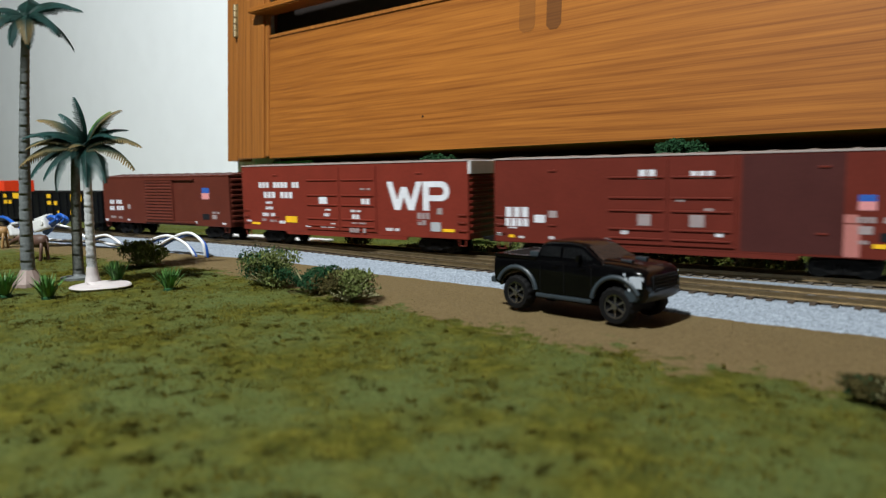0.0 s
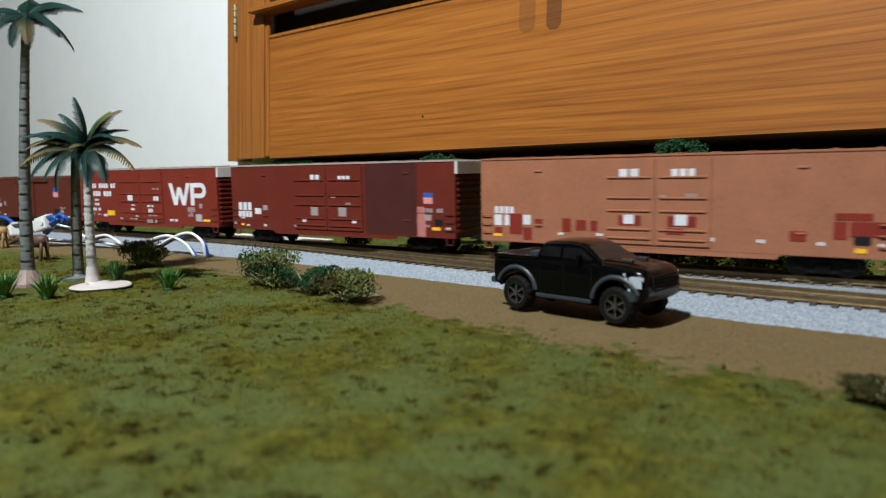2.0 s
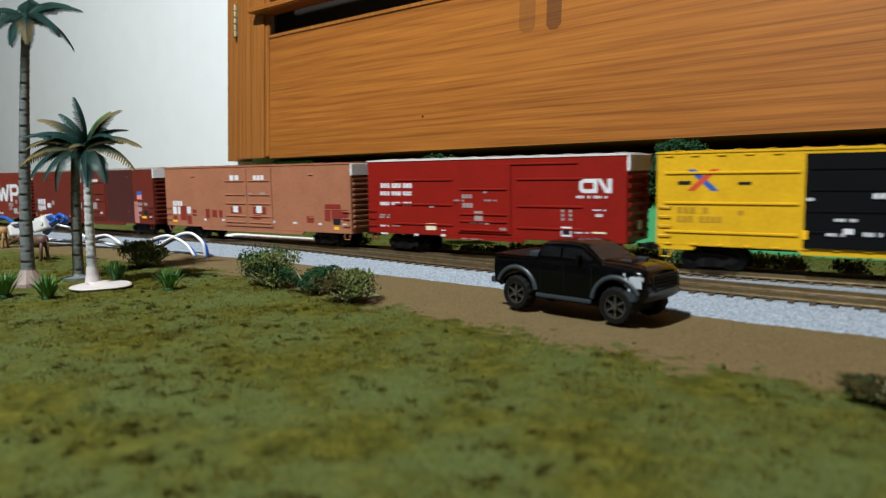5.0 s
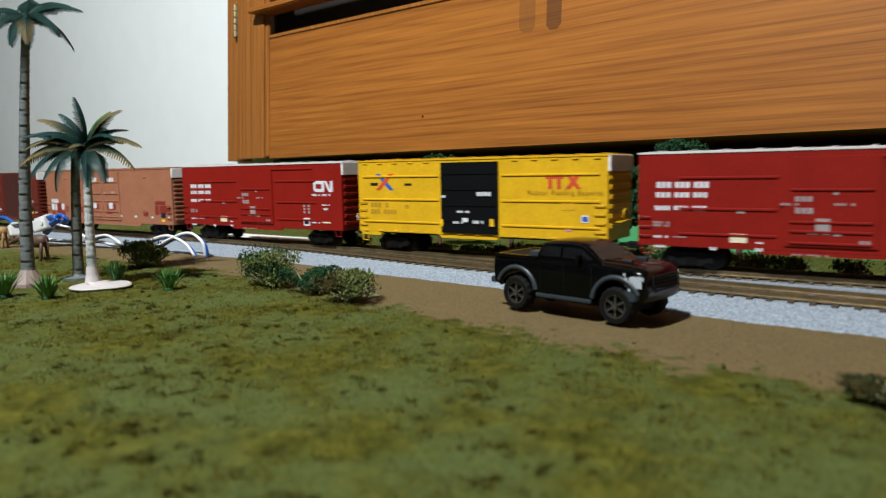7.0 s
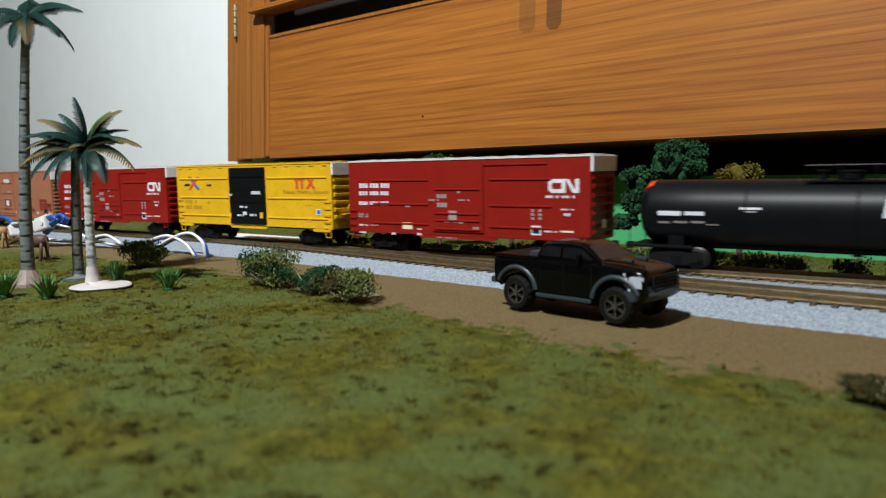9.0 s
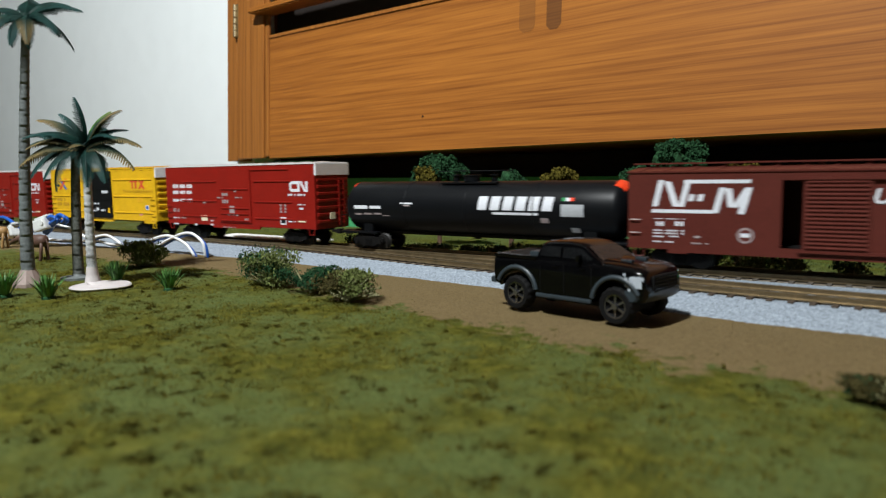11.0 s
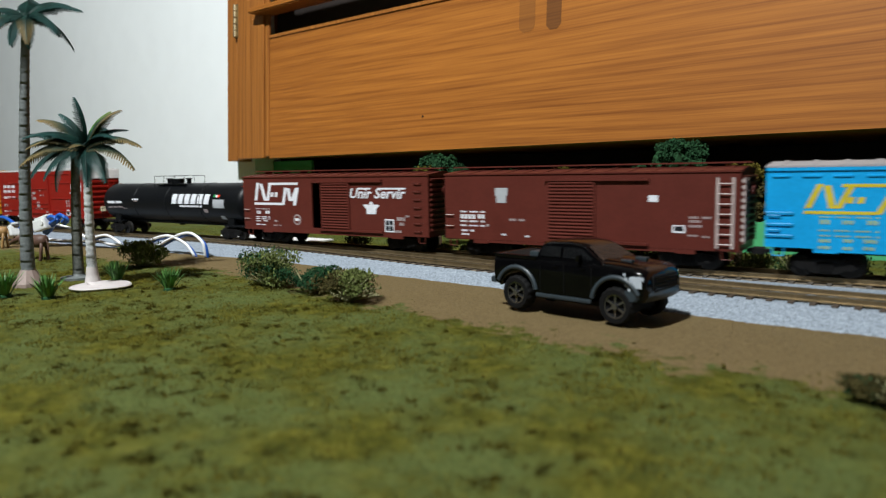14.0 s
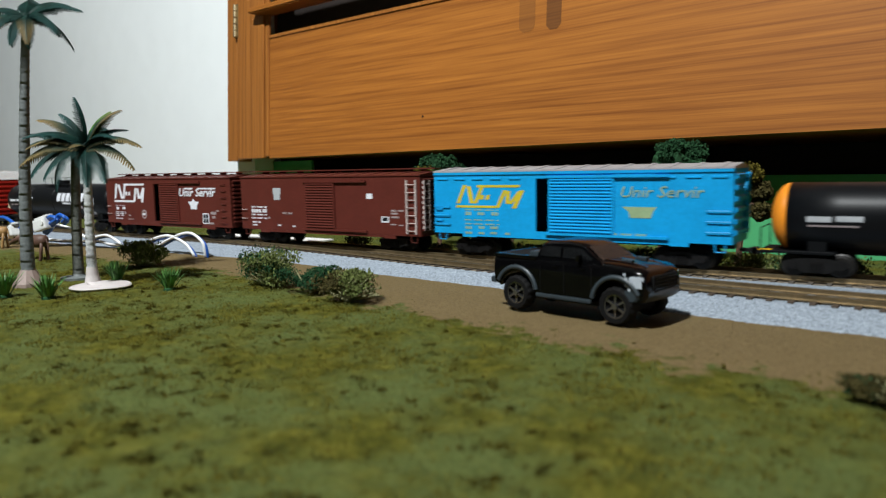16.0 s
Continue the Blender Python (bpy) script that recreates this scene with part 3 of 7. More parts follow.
def shell(c, L, zb, ze, mat, opening=None, skirt=()):
    """Body: sides, ends and floor, with a real door opening where given."""
    h = L / 2
    bm = bmesh.new()
    if opening is None:
        box(bm, -h, h, -W2, W2, zb, ze, 0.0005)
    else:
        x0, x1, z0, z1 = opening
        t = 0.0012
        # near side in one piece round the opening
        xs, zs = (-h, x0, x1, h), (zb, z0, z1, ze)
        g = [[[bm.verts.new((x, y, z)) for z in zs] for x in xs] for y in (-W2, -W2 + t)]
        for i in range(3):
            for j in range(3):
                if (i, j) != (1, 1):
                    for k in (0, 1):
                        bm.faces.new((g[k][i][j], g[k][i + 1][j], g[k][i + 1][j + 1], g[k][i][j + 1]))
        for a, b_ in (((1, 1), (2, 1)), ((2, 1), (2, 2)), ((2, 2), (1, 2)), ((1, 2), (1, 1)), ((0, 0), (3, 0)), ((3, 0), (3, 3)), ((3, 3), (0, 3)), ((0, 3), (0, 0))):
            bm.faces.new((g[0][a[0]][a[1]], g[0][b_[0]][b_[1]], g[1][b_[0]][b_[1]], g[1][a[0]][a[1]]))
        bmesh.ops.recalc_face_normals(bm, faces=bm.faces[:])
        boxed("far_side", mat, c, -h, h, W2 - t, W2, zb, ze)
        for e in (-h, h - t):
            boxed("end_wall", mat, c, e, e + t, -W2 + t, W2 - t, zb, ze)
        boxed("car_floor", truck_black, c, -h + t, h - t, -W2 + t, W2 - t, zb, zb + 0.0012)
    for x0, x1, d in skirt:
        prism(bm, [(x0, zb + 0.0001), (x1, zb + 0.0001), (x1 - d, zb - d), (x0 + d, zb - d)], -W2, -W2 + 0.0014)
    return part("body", bm, mat, c)


def roof(c, L, ze, mat, rise=0.0018, over=0.0005, ribs=11, name="roof", walkway=None):
    h = L / 2
    bm = bmesh.new()
    prof = [(-W2 - over, ze), (-W2 - over, ze + 0.0009), (0, ze + rise), (W2 + over, ze + 0.0009), (W2 + over, ze)]
    a = [bm.verts.new((-h - 0.0004, y, z)) for y, z in prof]
    b = [bm.verts.new((h + 0.0004, y, z)) for y, z in prof]
    bm.faces.new(a)
    bm.faces.new(b[::-1])
    for i in range(5):
        bm.faces.new((a[i], b[i], b[(i + 1) % 5], a[(i + 1) % 5]))
    bmesh.ops.recalc_face_normals(bm, faces=bm.faces[:])
    r = part(name, bm, mat, c)
    for k in range(ribs):
        x = -h + L * (k + 0.5) / ribs
        bm = bmesh.new()
        pr = [(-W2 - over + 0.0006, ze + 0.0004), (-W2 - over + 0.0006, ze + 0.0012), (0, ze + rise + 0.0005), (W2 + over - 0.0006, ze + 0.0012), (W2 + over - 0.0006, ze + 0.0004)]
        p1 = [bm.verts.new((x - 0.0011, y, z)) for y, z in pr]
        p2 = [bm.verts.new((x + 0.0011, y, z)) for y, z in pr]
        bm.faces.new(p1)
        bm.faces.new(p2[::-1])
        for i in range(5):
            bm.faces.new((p1[i], p2[i], p2[(i + 1) % 5], p1[(i + 1) % 5]))
        bmesh.ops.recalc_face_normals(bm, faces=bm.faces[:])
        part("roof_rib", bm, mat, r)
    if walkway:
        w = boxed("running_board", walkway, c, -h - 0.002, h + 0.002, -0.0042, 0.0042, ze + rise + 0.0014, ze + rise + 0.0022)
        for k in range(9):
            x = -h + L * (k + 0.5) / 9
            boxed("saddle", walkway, w, x - 0.0006, x + 0.0006, -0.0032, 0.0032, ze + rise - 0.0002, ze + rise + 0.0015)
    return r


def side_rib(c, x0, x1, z, mat, tall=0.0011, proud=0.0007):
    bm = bmesh.new()
    f = c["face"]
    y = [f - proud, f + 0.0003]
    v = [bm.verts.new(p) for p in ((x0, y[1], z - tall / 2), (x1, y[1], z - tall / 2), (x1, y[1], z + tall / 2), (x0, y[1], z + tall / 2), (x0 + 0.0008, y[0], z - tall / 4), (x1 - 0.0008, y[0], z - tall / 4), (x1 - 0.0008, y[0], z + tall / 4), (x0 + 0.0008, y[0], z + tall / 4))]
    for q in ((4, 5, 6, 7), (0, 1, 5, 4), (1, 2, 6, 5), (2, 3, 7, 6), (3, 0, 4, 7)):
        bm.faces.new([v[i] for i in q])
    bmesh.ops.recalc_face_normals(bm, faces=bm.faces[:])
    return part("side_rib", bm, mat, c)


def grab_irons(c, x0, x1, zs, mat):
    f = c["face"]
    for z in zs:
        bm = bmesh.new()
        rod(bm, (x0, f - 0.0011, z), (x1, f - 0.0011, z), 0.00032, 6)
        rod(bm, (x0, f - 0.0011, z), (x0, f + 0.0002, z), 0.00032, 6)
        rod(bm, (x1, f - 0.0011, z), (x1, f + 0.0002, z), 0.00032, 6)
        part("grab_iron", bm, mat, c)


def stirrup(c, x, zb, mat, wide=0.0055, drop=0.0042):
    f = c["face"] + 0.0008
    bm = bmesh.new()
    tube(bm, [(x - wide / 2, f, zb + 0.001), (x - wide / 2 + 0.0004, f, zb - drop), (x + wide / 2 - 0.0004, f, zb - drop), (x + wide / 2, f, zb + 0.001)], 0.00045, 6)
    part("step", bm, mat, c)


def slatted_door(c, x0, x1, z0, z1, mat, n, proud=0.0011):
    f = c["face"]
    d = boxed("door", mat, c, x0, x1, f - proud, f + 0.0002, z0, z1)
    for k in range(n):
        z = z0 + (z1 - z0) * (k + 0.5) / n
        r = (z1 - z0) / n * 0.32
        bm = bmesh.new()
        v = [bm.verts.new(p) for p in ((x0 + 0.001, f - proud, z - r), (x1 - 0.001, f - proud, z - r), (x1 - 0.001, f - proud, z + r), (x0 + 0.001, f - proud, z + r), (x0 + 0.0016, f - proud - 0.0006, z - r * 0.3), (x1 - 0.0016, f - proud - 0.0006, z - r * 0.3), (x1 - 0.0016, f - proud - 0.0006, z + r * 0.3), (x0 + 0.0016, f - proud - 0.0006, z + r * 0.3))]
        for q in ((4, 5, 6, 7), (0, 1, 5, 4), (1, 2, 6, 5), (2, 3, 7, 6), (3, 0, 4, 7)):
            bm.faces.new([v[i] for i in q])
        bmesh.ops.recalc_face_normals(bm, faces=bm.faces[:])
        part("corrugation", bm, mat, d)
    boxed("door_track", mat, c, x0 - 0.002, x1 + 0.03, f - proud - 0.0004, f + 0.0002, z0 - 0.0016, z0 - 0.0002)
    boxed("door_track", mat, c, x0 - 0.002, x1 + 0.03, f - proud - 0.0006, f + 0.0002, z1 + 0.0002, z1 + 0.0014)
    return d


def pair_of_doors(c, x0, x1, z0, z1, mat, ribs, proud=0.0008):
    f = c["face"]
    m = (x0 + x1) / 2
    door_span(c, x0, x1, proud)
    for a, b in ((x0, m - 0.0003), (m + 0.0003, x1)):
        d = boxed("plug_door", mat, c, a, b, f - proud, f + 0.0002, z0, z1)
        c["face"] = f - proud
        for z in ribs:
            side_rib(c, a + 0.0015, b - 0.0015, z, mat, 0.0013, 0.0007).parent = d
        c["face"] = f


def boxcar_60(c, L, mat, top, zb=0.0085, ze=0.0581, cap=True, door=(-0.040, 0.044)):
    shell(c, L, zb, ze, mat, skirt=[(-L / 2 + 0.048, L / 2 - 0.048, 0.0022)])
    roof(c, L, ze, top, 0.0014, 0.0004, 12)
    end_ribs(c, L, mat, zb + 0.003, ze - (0.0085 if cap else 0.002), 10)
    if cap:
        boxed("end_cap", paint_white, c, L / 2 - 0.0002, L / 2 + 0.0013, -W2 + 0.0002, W2 - 0.0002, ze - 0.0080, ze + 0.0004, bevel=0.0003, label="white painted top of the car end")
    pair_of_doors(c, door[0], door[1], zb + 0.0024, ze - 0.0016, mat, [zb + 0.0055, zb + 0.0105, zb + 0.0205, zb + 0.0275, zb + 0.0385])
    running_gear(c, L, 0.030, zb + 0.0002)
    for s in (-1, 1):
        stirrup(c, s * (L / 2 - 0.005), zb, mat)
        grab_irons(c, s * (L / 2 - 0.0045) - 0.003, s * (L / 2 - 0.0045) + 0.003, [zb + 0.006 + 0.005 * k for k in range(3)], mat)
    for x in (-L * 0.32, L * 0.32):
        for z in (ze - 0.007, zb + 0.011):
            side_rib(c, x - 0.003, x + 0.003, z, mat, 0.0014, 0.0006)
    return c


def cars():
    # black gondola with a red container, leading
    c, L = rolling_stock("gondola_car", "black gondola car with yellow stencils and a red container aboard", -0.900, -0.6544)
    bm = bmesh.new()
    h = L / 2
    for d in ((-h, h, -W2, -W2 + 0.0012, 0.008, 0.0375), (-h, h, W2 - 0.0012, W2, 0.008, 0.0375), (-h, -h + 0.0012, -W2 + 0.0012, W2 - 0.0012, 0.008, 0.0375), (h - 0.0012, h, -W2 + 0.0012, W2 - 0.0012, 0.008, 0.0375), (-h, h, -W2, W2, 0.0072, 0.0088)):
        box(bm, *d)
    part("body", bm, paint_black, c)
    boxed("top_rim", paint_black, c, -h, h, -W2 - 0.0008, -W2 + 0.0004, 0.0362, 0.0380)
    for k in range(17):
        x = -h + L * (k + 0.5) / 17
        boxed("side_post", paint_black, c, x - 0.0011, x + 0.0011, -W2 - 0.0011, -W2 + 0.0002, 0.009, 0.0362)
    boxed("container", paint_vermilion, c, -h + 0.003, -0.8575 + 0.7772, -W2 + 0.002, W2 - 0.002, 0.0089, 0.0495, label="red shipping container")
    c["face"] = -W2 - 0.0011
    for x, z, w, t in ((-55, 30, 16, 6), (-77, 24, 8, 4), (-66, 24, 7, 4), (-77, 31, 7, 4), (-98, 24, 9, 4), (-98, 31, 9, 4), (20, 24, 8, 4), (34, 24, 6, 4), (20, 31, 8, 4), (68, 28, 20, 7), (66, 14, 4, 5), (40, 14, 3, 4)):
        mark(c, x, z, x + w, z + t, yellow)
    running_gear(c, L, 0.03, 0.0075)

    # brown boxcar with a slatted door
    c, L = rolling_stock("brown_boxcar", "dark brown boxcar with a slatted sliding door", -0.6507, -0.4645)
    shell(c, L, 0.009, 0.0510, paint_cnw)
    roof(c, L, 0.0510, paint_cnw, 0.0026, 0.0003, 13)
    end_ribs(c, L, paint_cnw, 0.0115, 0.050, 9)
    slatted_door(c, -0.0225, 0.0185, 0.0125, 0.0478, paint_cnw, 13)
    running_gear(c, L, 0.027)
    stirrup(c, -L / 2 + 0.005, 0.009, paint_cnw), stirrup(c, L / 2 - 0.005, 0.009, paint_cnw)
    mark(c, -82.0, 26.4, -74.3, 30.2, white)
    mark(c, -71.4, 26.5, -61.9, 30.3, white)
    mark(c, -82.8, 20.4, -74.1, 24.2, white)
    mark(c, -71.2, 20.7, -58.9, 24.4, white)
    mark(c, -53.1, 22.0, -48.5, 26.2, dim)
    mark(c, -82.0, 12.9, -73.2, 15.1, dim)
    mark(c, -68.5, 12.6, -62.8, 14.8, dim)
    mark(c, -54.7, 10.9, -50.0, 12.4, white)
    mark(c, -6.5, 11.1, -1.4, 12.6, white)
    mark(c, -4.6, 20.8, -0.3, 22.3, dim)
    mark(c, 58.2, 37.1, 67.9, 41.4, blue)
    mark(c, 57.7, 31.9, 67.5, 37.1, rose)
    mark(c, 57.6, 14.8, 66.7, 19.6, black)
    mark(c, 70.7, 19.9, 80.2, 21.7, dim)
    mark(c, 70.4, 15.6, 76.3, 18.9, dim)
    mark(c, 46.4, 11.1, 50.3, 13.0, white)
    mark(c, 83.1, 11.2, 88.1, 12.6, white)
    mark(c, -91.2, 9.9, -86.3, 12.1, white)

    # tall red boxcar with a large white emblem
    c, L = rolling_stock("red_boxcar", "tall red oxide boxcar with white capped end", -0.4478, -0.234)
    boxcar_60(c, L, paint_wp, paint_galv_dull, door=(-0.036, 0.032))
    zig = [(43.6, 45.5), (50.2, 26.5), (56.0, 42.0), (61.8, 26.5), (68.6, 45.5)]
    emblem(c, [[(p[0] - 2.4, p[1]), (p[0] + 2.4, p[1]), (q[0] + 2.4, q[1]), (q[0] - 2.4, q[1])] for p, q in zip(zig, zig[1:])], white)
    hook = arc_pts(86.2, 39.2, 6.4, -90, 90)
    inner = arc_pts(85.6, 39.2, 2.6, 90, -90)
    emblem(c, [[(71.6, 26.5), (76.6, 26.5), (76.6, 45.5), (71.6, 45.5)], [(76.6, 32.8)] + hook + [(76.6, 45.6), (76.6, 41.8)] + inner + [(76.6, 36.6)]], white)
    mark(c, -87.1, 41.4, -42.2, 45.7, white)
    mark(c, -81.8, 33.6, -49.2, 38.3, white)
    mark(c, -79.6, 29.1, -72.6, 30.9, white)
    mark(c, -79.9, 24.7, -71.6, 26.9, white)
    mark(c, -84.2, 19.4, -69.4, 22.1, white)
    mark(c, -85.1, 15.7, -79.9, 17.5, dim)
    mark(c, -76.1, 15.1, -68.4, 16.9, dim)
    mark(c, -65.4, 14.1, -58.5, 16.3, white)
    mark(c, -58.3, 15.3, -46.1, 20.0, yellow)
    mark(c, -96.6, 12.8, -87.3, 14.6, yellow)
    mark(c, -102.6, 14.8, -97.1, 16.2, white)
    mark(c, -35.7, 12.4, -30.4, 13.7, white)
    mark(c, -21.8, 29.8, -13.9, 34.8, white)
    mark(c, 17.8, 39.8, 27.6, 41.3, dim)
    mark(c, 19.0, 30.0, 27.3, 33.9, white)
    mark(c, -15.9, 25.0, -10.3, 26.2, white)
    mark(c, -17.3, 20.8, -11.6, 22.9, white)
    mark(c, -10.3, 15.2, -5.8, 16.1, white)
    mark(c, -20.6, 12.6, -7.0, 13.8, white)
    mark(c, 8.7, 24.3, 18.2, 25.9, white)
    mark(c, 10.1, 19.5, 17.5, 22.7, white)
    mark(c, 9.9, 16.0, 23.1, 17.2, dim)
    mark(c, 7.6, 9.9, 22.9, 13.1, dim)
    mark(c, 40.2, 12.2, 51.9, 14.1, white)
    mark(c, 66.9, 20.9, 77.5, 25.0, dim)
    mark(c, 67.2, 16.8, 74.6, 20.2, dim)
    mark(c, 82.9, 24.2, 86.9, 28.2, dim)
    mark(c, 77.7, 13.0, 85.4, 19.0, grey)
    mark(c, 87.1, 13.0, 96.3, 14.9, yellow)

    # long brown-red boxcar with a darker patch
    c, L = rolling_stock("patched_boxcar", "long dull brown-red boxcar with a dark maroon patch", -0.2153, 0.0018)
    boxcar_60(c, L, paint_up, paint_galv_dull, door=(-0.037, 0.031))
    f = c["face"]
    boxed("maroon_patch", paint_patch, c, 0.0335, 0.0780, f - 0.00012, f + 0.0002, 0.0098, 0.0574, label="darker maroon repainted panel")
    boxed("rose_patch", paint_fade, c, 0.0782, 0.0850, f - 0.00012, f + 0.0002, 0.0092, 0.0245, label="faded pink repainted patch")
    mark(c, 78.2, 25.0, 84.0, 29.0, paint_fade)
    mark(c, -100.4, 23.9, -84.0, 29.9, white)
    mark(c, -100.7, 18.4, -84.3, 23.1, white)
    mark(c, -98.5, 17.0, -92.9, 17.9, white)
    mark(c, -81.3, 20.9, -74.2, 25.5, white)
    mark(c, -71.9, 24.0, -66.7, 28.1, dim)
    mark(c, -98.2, 11.4, -94.6, 13.2, yellow)
    mark(c, -91.6, 11.2, -87.8, 12.5, white)
    mark(c, -106.8, 12.4, -103.7, 14.2, white)
    mark(c, -71.5, 11.4, -68.0, 13.1, white)
    mark(c, -36.9, 12.2, -33.8, 13.8, dim)
    mark(c, -18.3, 46.0, -8.2, 51.0, white)
    mark(c, 8.8, 46.2, 21.1, 49.9, white)
    mark(c, 1.6, 34.1, 6.6, 36.4, dim)
    mark(c, 15.9, 28.6, 20.9, 30.9, dim)
    mark(c, -18.7, 21.1, -11.6, 27.3, dim)
    mark(c, 8.6, 21.0, 16.1, 27.4, dim)
    mark(c, 21.6, 16.4, 25.2, 19.0, white)
    mark(c, -27.8, 16.1, -23.6, 18.4, white)
    mark(c, 83.7, 35.1, 90.8, 38.2, blue)
    mark(c, 83.7, 31.0, 90.8, 35.1, rose)
    mark(c, 83.2, 25.3, 99.5, 28.0, dim)
    mark(c, 84.0, 20.0, 89.8, 23.8, dim)
    mark(c, 92.5, 16.9, 99.0, 20.9, black)
    mark(c, 84.2, 15.5, 88.6, 17.2, dim)
    mark(c, 90.1, 13.7, 96.8, 15.7, yellow)
    mark(c, 101.3, 14.0, 105.1, 15.7, white)

    # faded salmon boxcar
    c, L = rolling_stock("salmon_boxcar", "long faded salmon boxcar with red-brown touch-up patches", 0.021, 0.2388)
    boxcar_60(c, L, paint_pink, paint_pink, door=(-0.029, 0.028))
    mark(c, -99.1, 25.9, -85.1, 30.1, white)
    mark(c, -99.4, 18.7, -85.4, 25.1, white)
    mark(c, -99.2, 13.6, -93.9, 17.4, redbrown)
    mark(c, -89.0, 13.5, -80.3, 26.0, redbrown)
    mark(c, -79.6, 19.5, -74.6, 25.3, white)
    mark(c, -71.9, 17.7, -66.9, 23.0, redbrown)
    mark(c, -54.3, 16.1, -49.0, 23.8, redbrown)
    mark(c, -45.8, 17.2, -39.5, 23.1, redbrown)
    mark(c, -37.0, 17.0, -32.8, 22.9, redbrown)
    mark(c, -79.5, 10.4, -73.8, 17.9, redbrown)
    mark(c, -20.2, 46.3, -8.0, 51.6, white)
    mark(c, 8.0, 46.8, 21.1, 51.2, white)
    mark(c, -20.6, 21.0, -7.9, 26.4, redbrown)
    mark(c, 6.3, 21.0, 21.0, 26.5, redbrown)
    mark(c, -17.6, 21.8, -11.7, 26.8, white)
    mark(c, 10.0, 21.7, 16.5, 27.3, white)
    mark(c, 5.7, 16.8, 14.9, 20.1, redbrown)
    mark(c, 64.6, 15.7, 71.8, 20.6, redbrown)
    mark(c, 83.5, 26.3, 98.8, 29.6, redbrown)
    mark(c, 83.1, 17.3, 88.8, 25.5, redbrown)
    mark(c, 89.9, 18.7, 106.0, 25.7, redbrown)
    mark(c, 91.4, 14.9, 98.4, 19.0, black)
    mark(c, 92.1, 11.2, 96.9, 13.3, yellow)
    mark(c, -100.0, 11.9, -94.0, 13.6, yellow)
    mark(c, 27.0, 14.0, 30.5, 15.9, white)
    mark(c, 50.2, 14.1, 54.4, 15.9, white)
    mark(c, 76.5, 14.0, 80.3, 15.7, white)
    mark(c, 101.3, 14.2, 104.6, 15.9, white)
    mark(c, -33.5, 14.4, -29.0, 15.9, white)
    mark(c, -56.7, 14.0, -53.0, 15.6, white)
    mark(c, 2.0, 35.3, 5.3, 37.6, dim)
    mark(c, 15.4, 36.2, 21.7, 38.4, dim)

    for xl, xr in ((0.2550, 0.4395), (0.6548, 0.8360)):
        c, L = rolling_stock("tall_red_boxcar", "bright red boxcar with white capped end and white emblem", xl, xr)
        zb, ze = 0.0104, 0.0590
        shell(c, L, zb, ze, paint_red, skirt=[(-0.03, 0.03, 0.0018)])
        roof(c, L, ze, paint_galv, 0.0016, 0.0004, 11)
        end_ribs(c, L, paint_red, zb + 0.003, ze - 0.009, 7)
        boxed("end_cap", paint_white, c, L / 2 - 0.0002, L / 2 + 0.0013, -W2 + 0.0002, W2 - 0.0002, ze - 0.0085, ze + 0.0006, bevel=0.0003, label="white painted top of the car end")
        d = boxed("door", paint_red, c, -0.0185, 0.0205, -W2 - 0.0009, -W2 + 0.0002, zb + 0.003, ze - 0.003)
        door_span(c, -0.0185, 0.0205, 0.0009)
        for z in (0.0465, 0.0305, 0.0175):
            side_rib(c, -0.0690, -0.0215, z, paint_red, 0.0016)
            side_rib(c, 0.0240, 0.0670, z, paint_red, 0.0016)
        side_rib(c, -0.0160, 0.0640, 0.0555, paint_red, 0.0014)
        c["face"] = -W2 - 0.0009
        for z in (0.0405, 0.0250, 0.0150, 0.0205):
            side_rib(c, -0.0165, 0.0185, z, paint_red, 0.0014).parent = d
        c["face"] = -W2
        ladder(c, 0.009, zb + 0.002, ze - 0.012, paint_red, 8, end=L / 2)
        boxed("placard_board", cream, c, L / 2 + 0.0012, L / 2 + 0.0018, -0.004, 0.001, 0.0175, 0.0225)
        running_gear(c, L, 0.027)
        stirrup(c, -L / 2 + 0.005, zb, paint_red), stirrup(c, L / 2 - 0.005, zb, paint_red)
        grab_irons(c, -L / 2 + 0.001, -L / 2 + 0.007, [0.016, 0.021, 0.026], paint_red)
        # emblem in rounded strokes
        z0, z1 = 38.4, 46.4
        emblem(c, [[(66.2, z0), (74.2, z0), (74.2, z0 + 2.2), (67.0, z0 + 2.2), (66.6, z0 + 2.8), (66.6, z1 - 2.8), (67.0, z1 - 2.2), (72.8, z1 - 2.2), (72.8, z1), (66.2, z1), (64.4, z1 - 1.8), (64.4, z0 + 1.8)],
                   [(72.8, z0), (75.2, z0), (75.2, z1), (72.8, z1)], [(75.2, z1), (77.4, z1), (82.0, z0), (79.8, z0)], [(81.2, z0), (83.6, z0), (83.6, z1), (81.2, z1)]], white)
        mark(c, -80.7, 41.3, -72.5, 44.5, white)
        mark(c, -71.0, 41.3, -62.9, 44.4, white)
        mark(c, -61.4, 41.3, -53.5, 44.4, white)
        mark(c, -81.0, 36.2, -72.7, 39.0, white)
        mark(c, -71.2, 36.3, -63.1, 39.0, white)
        mark(c, -61.6, 36.3, -54.2, 39.0, white)
        mark(c, -81.3, 29.5, -73.0, 31.9, white)
        mark(c, -71.4, 29.7, -63.8, 32.0, white)
        mark(c, -61.8, 29.4, -54.4, 32.1, white)
        mark(c, -40.4, 28.5, -36.7, 30.8, dim)
        mark(c, -82.1, 22.4, -73.3, 23.6, dim)
        mark(c, -82.2, 20.8, -73.3, 22.0, dim)
        mark(c, -81.9, 14.9, -74.1, 16.1, white)
        mark(c, -71.5, 15.2, -64.4, 16.0, dim)
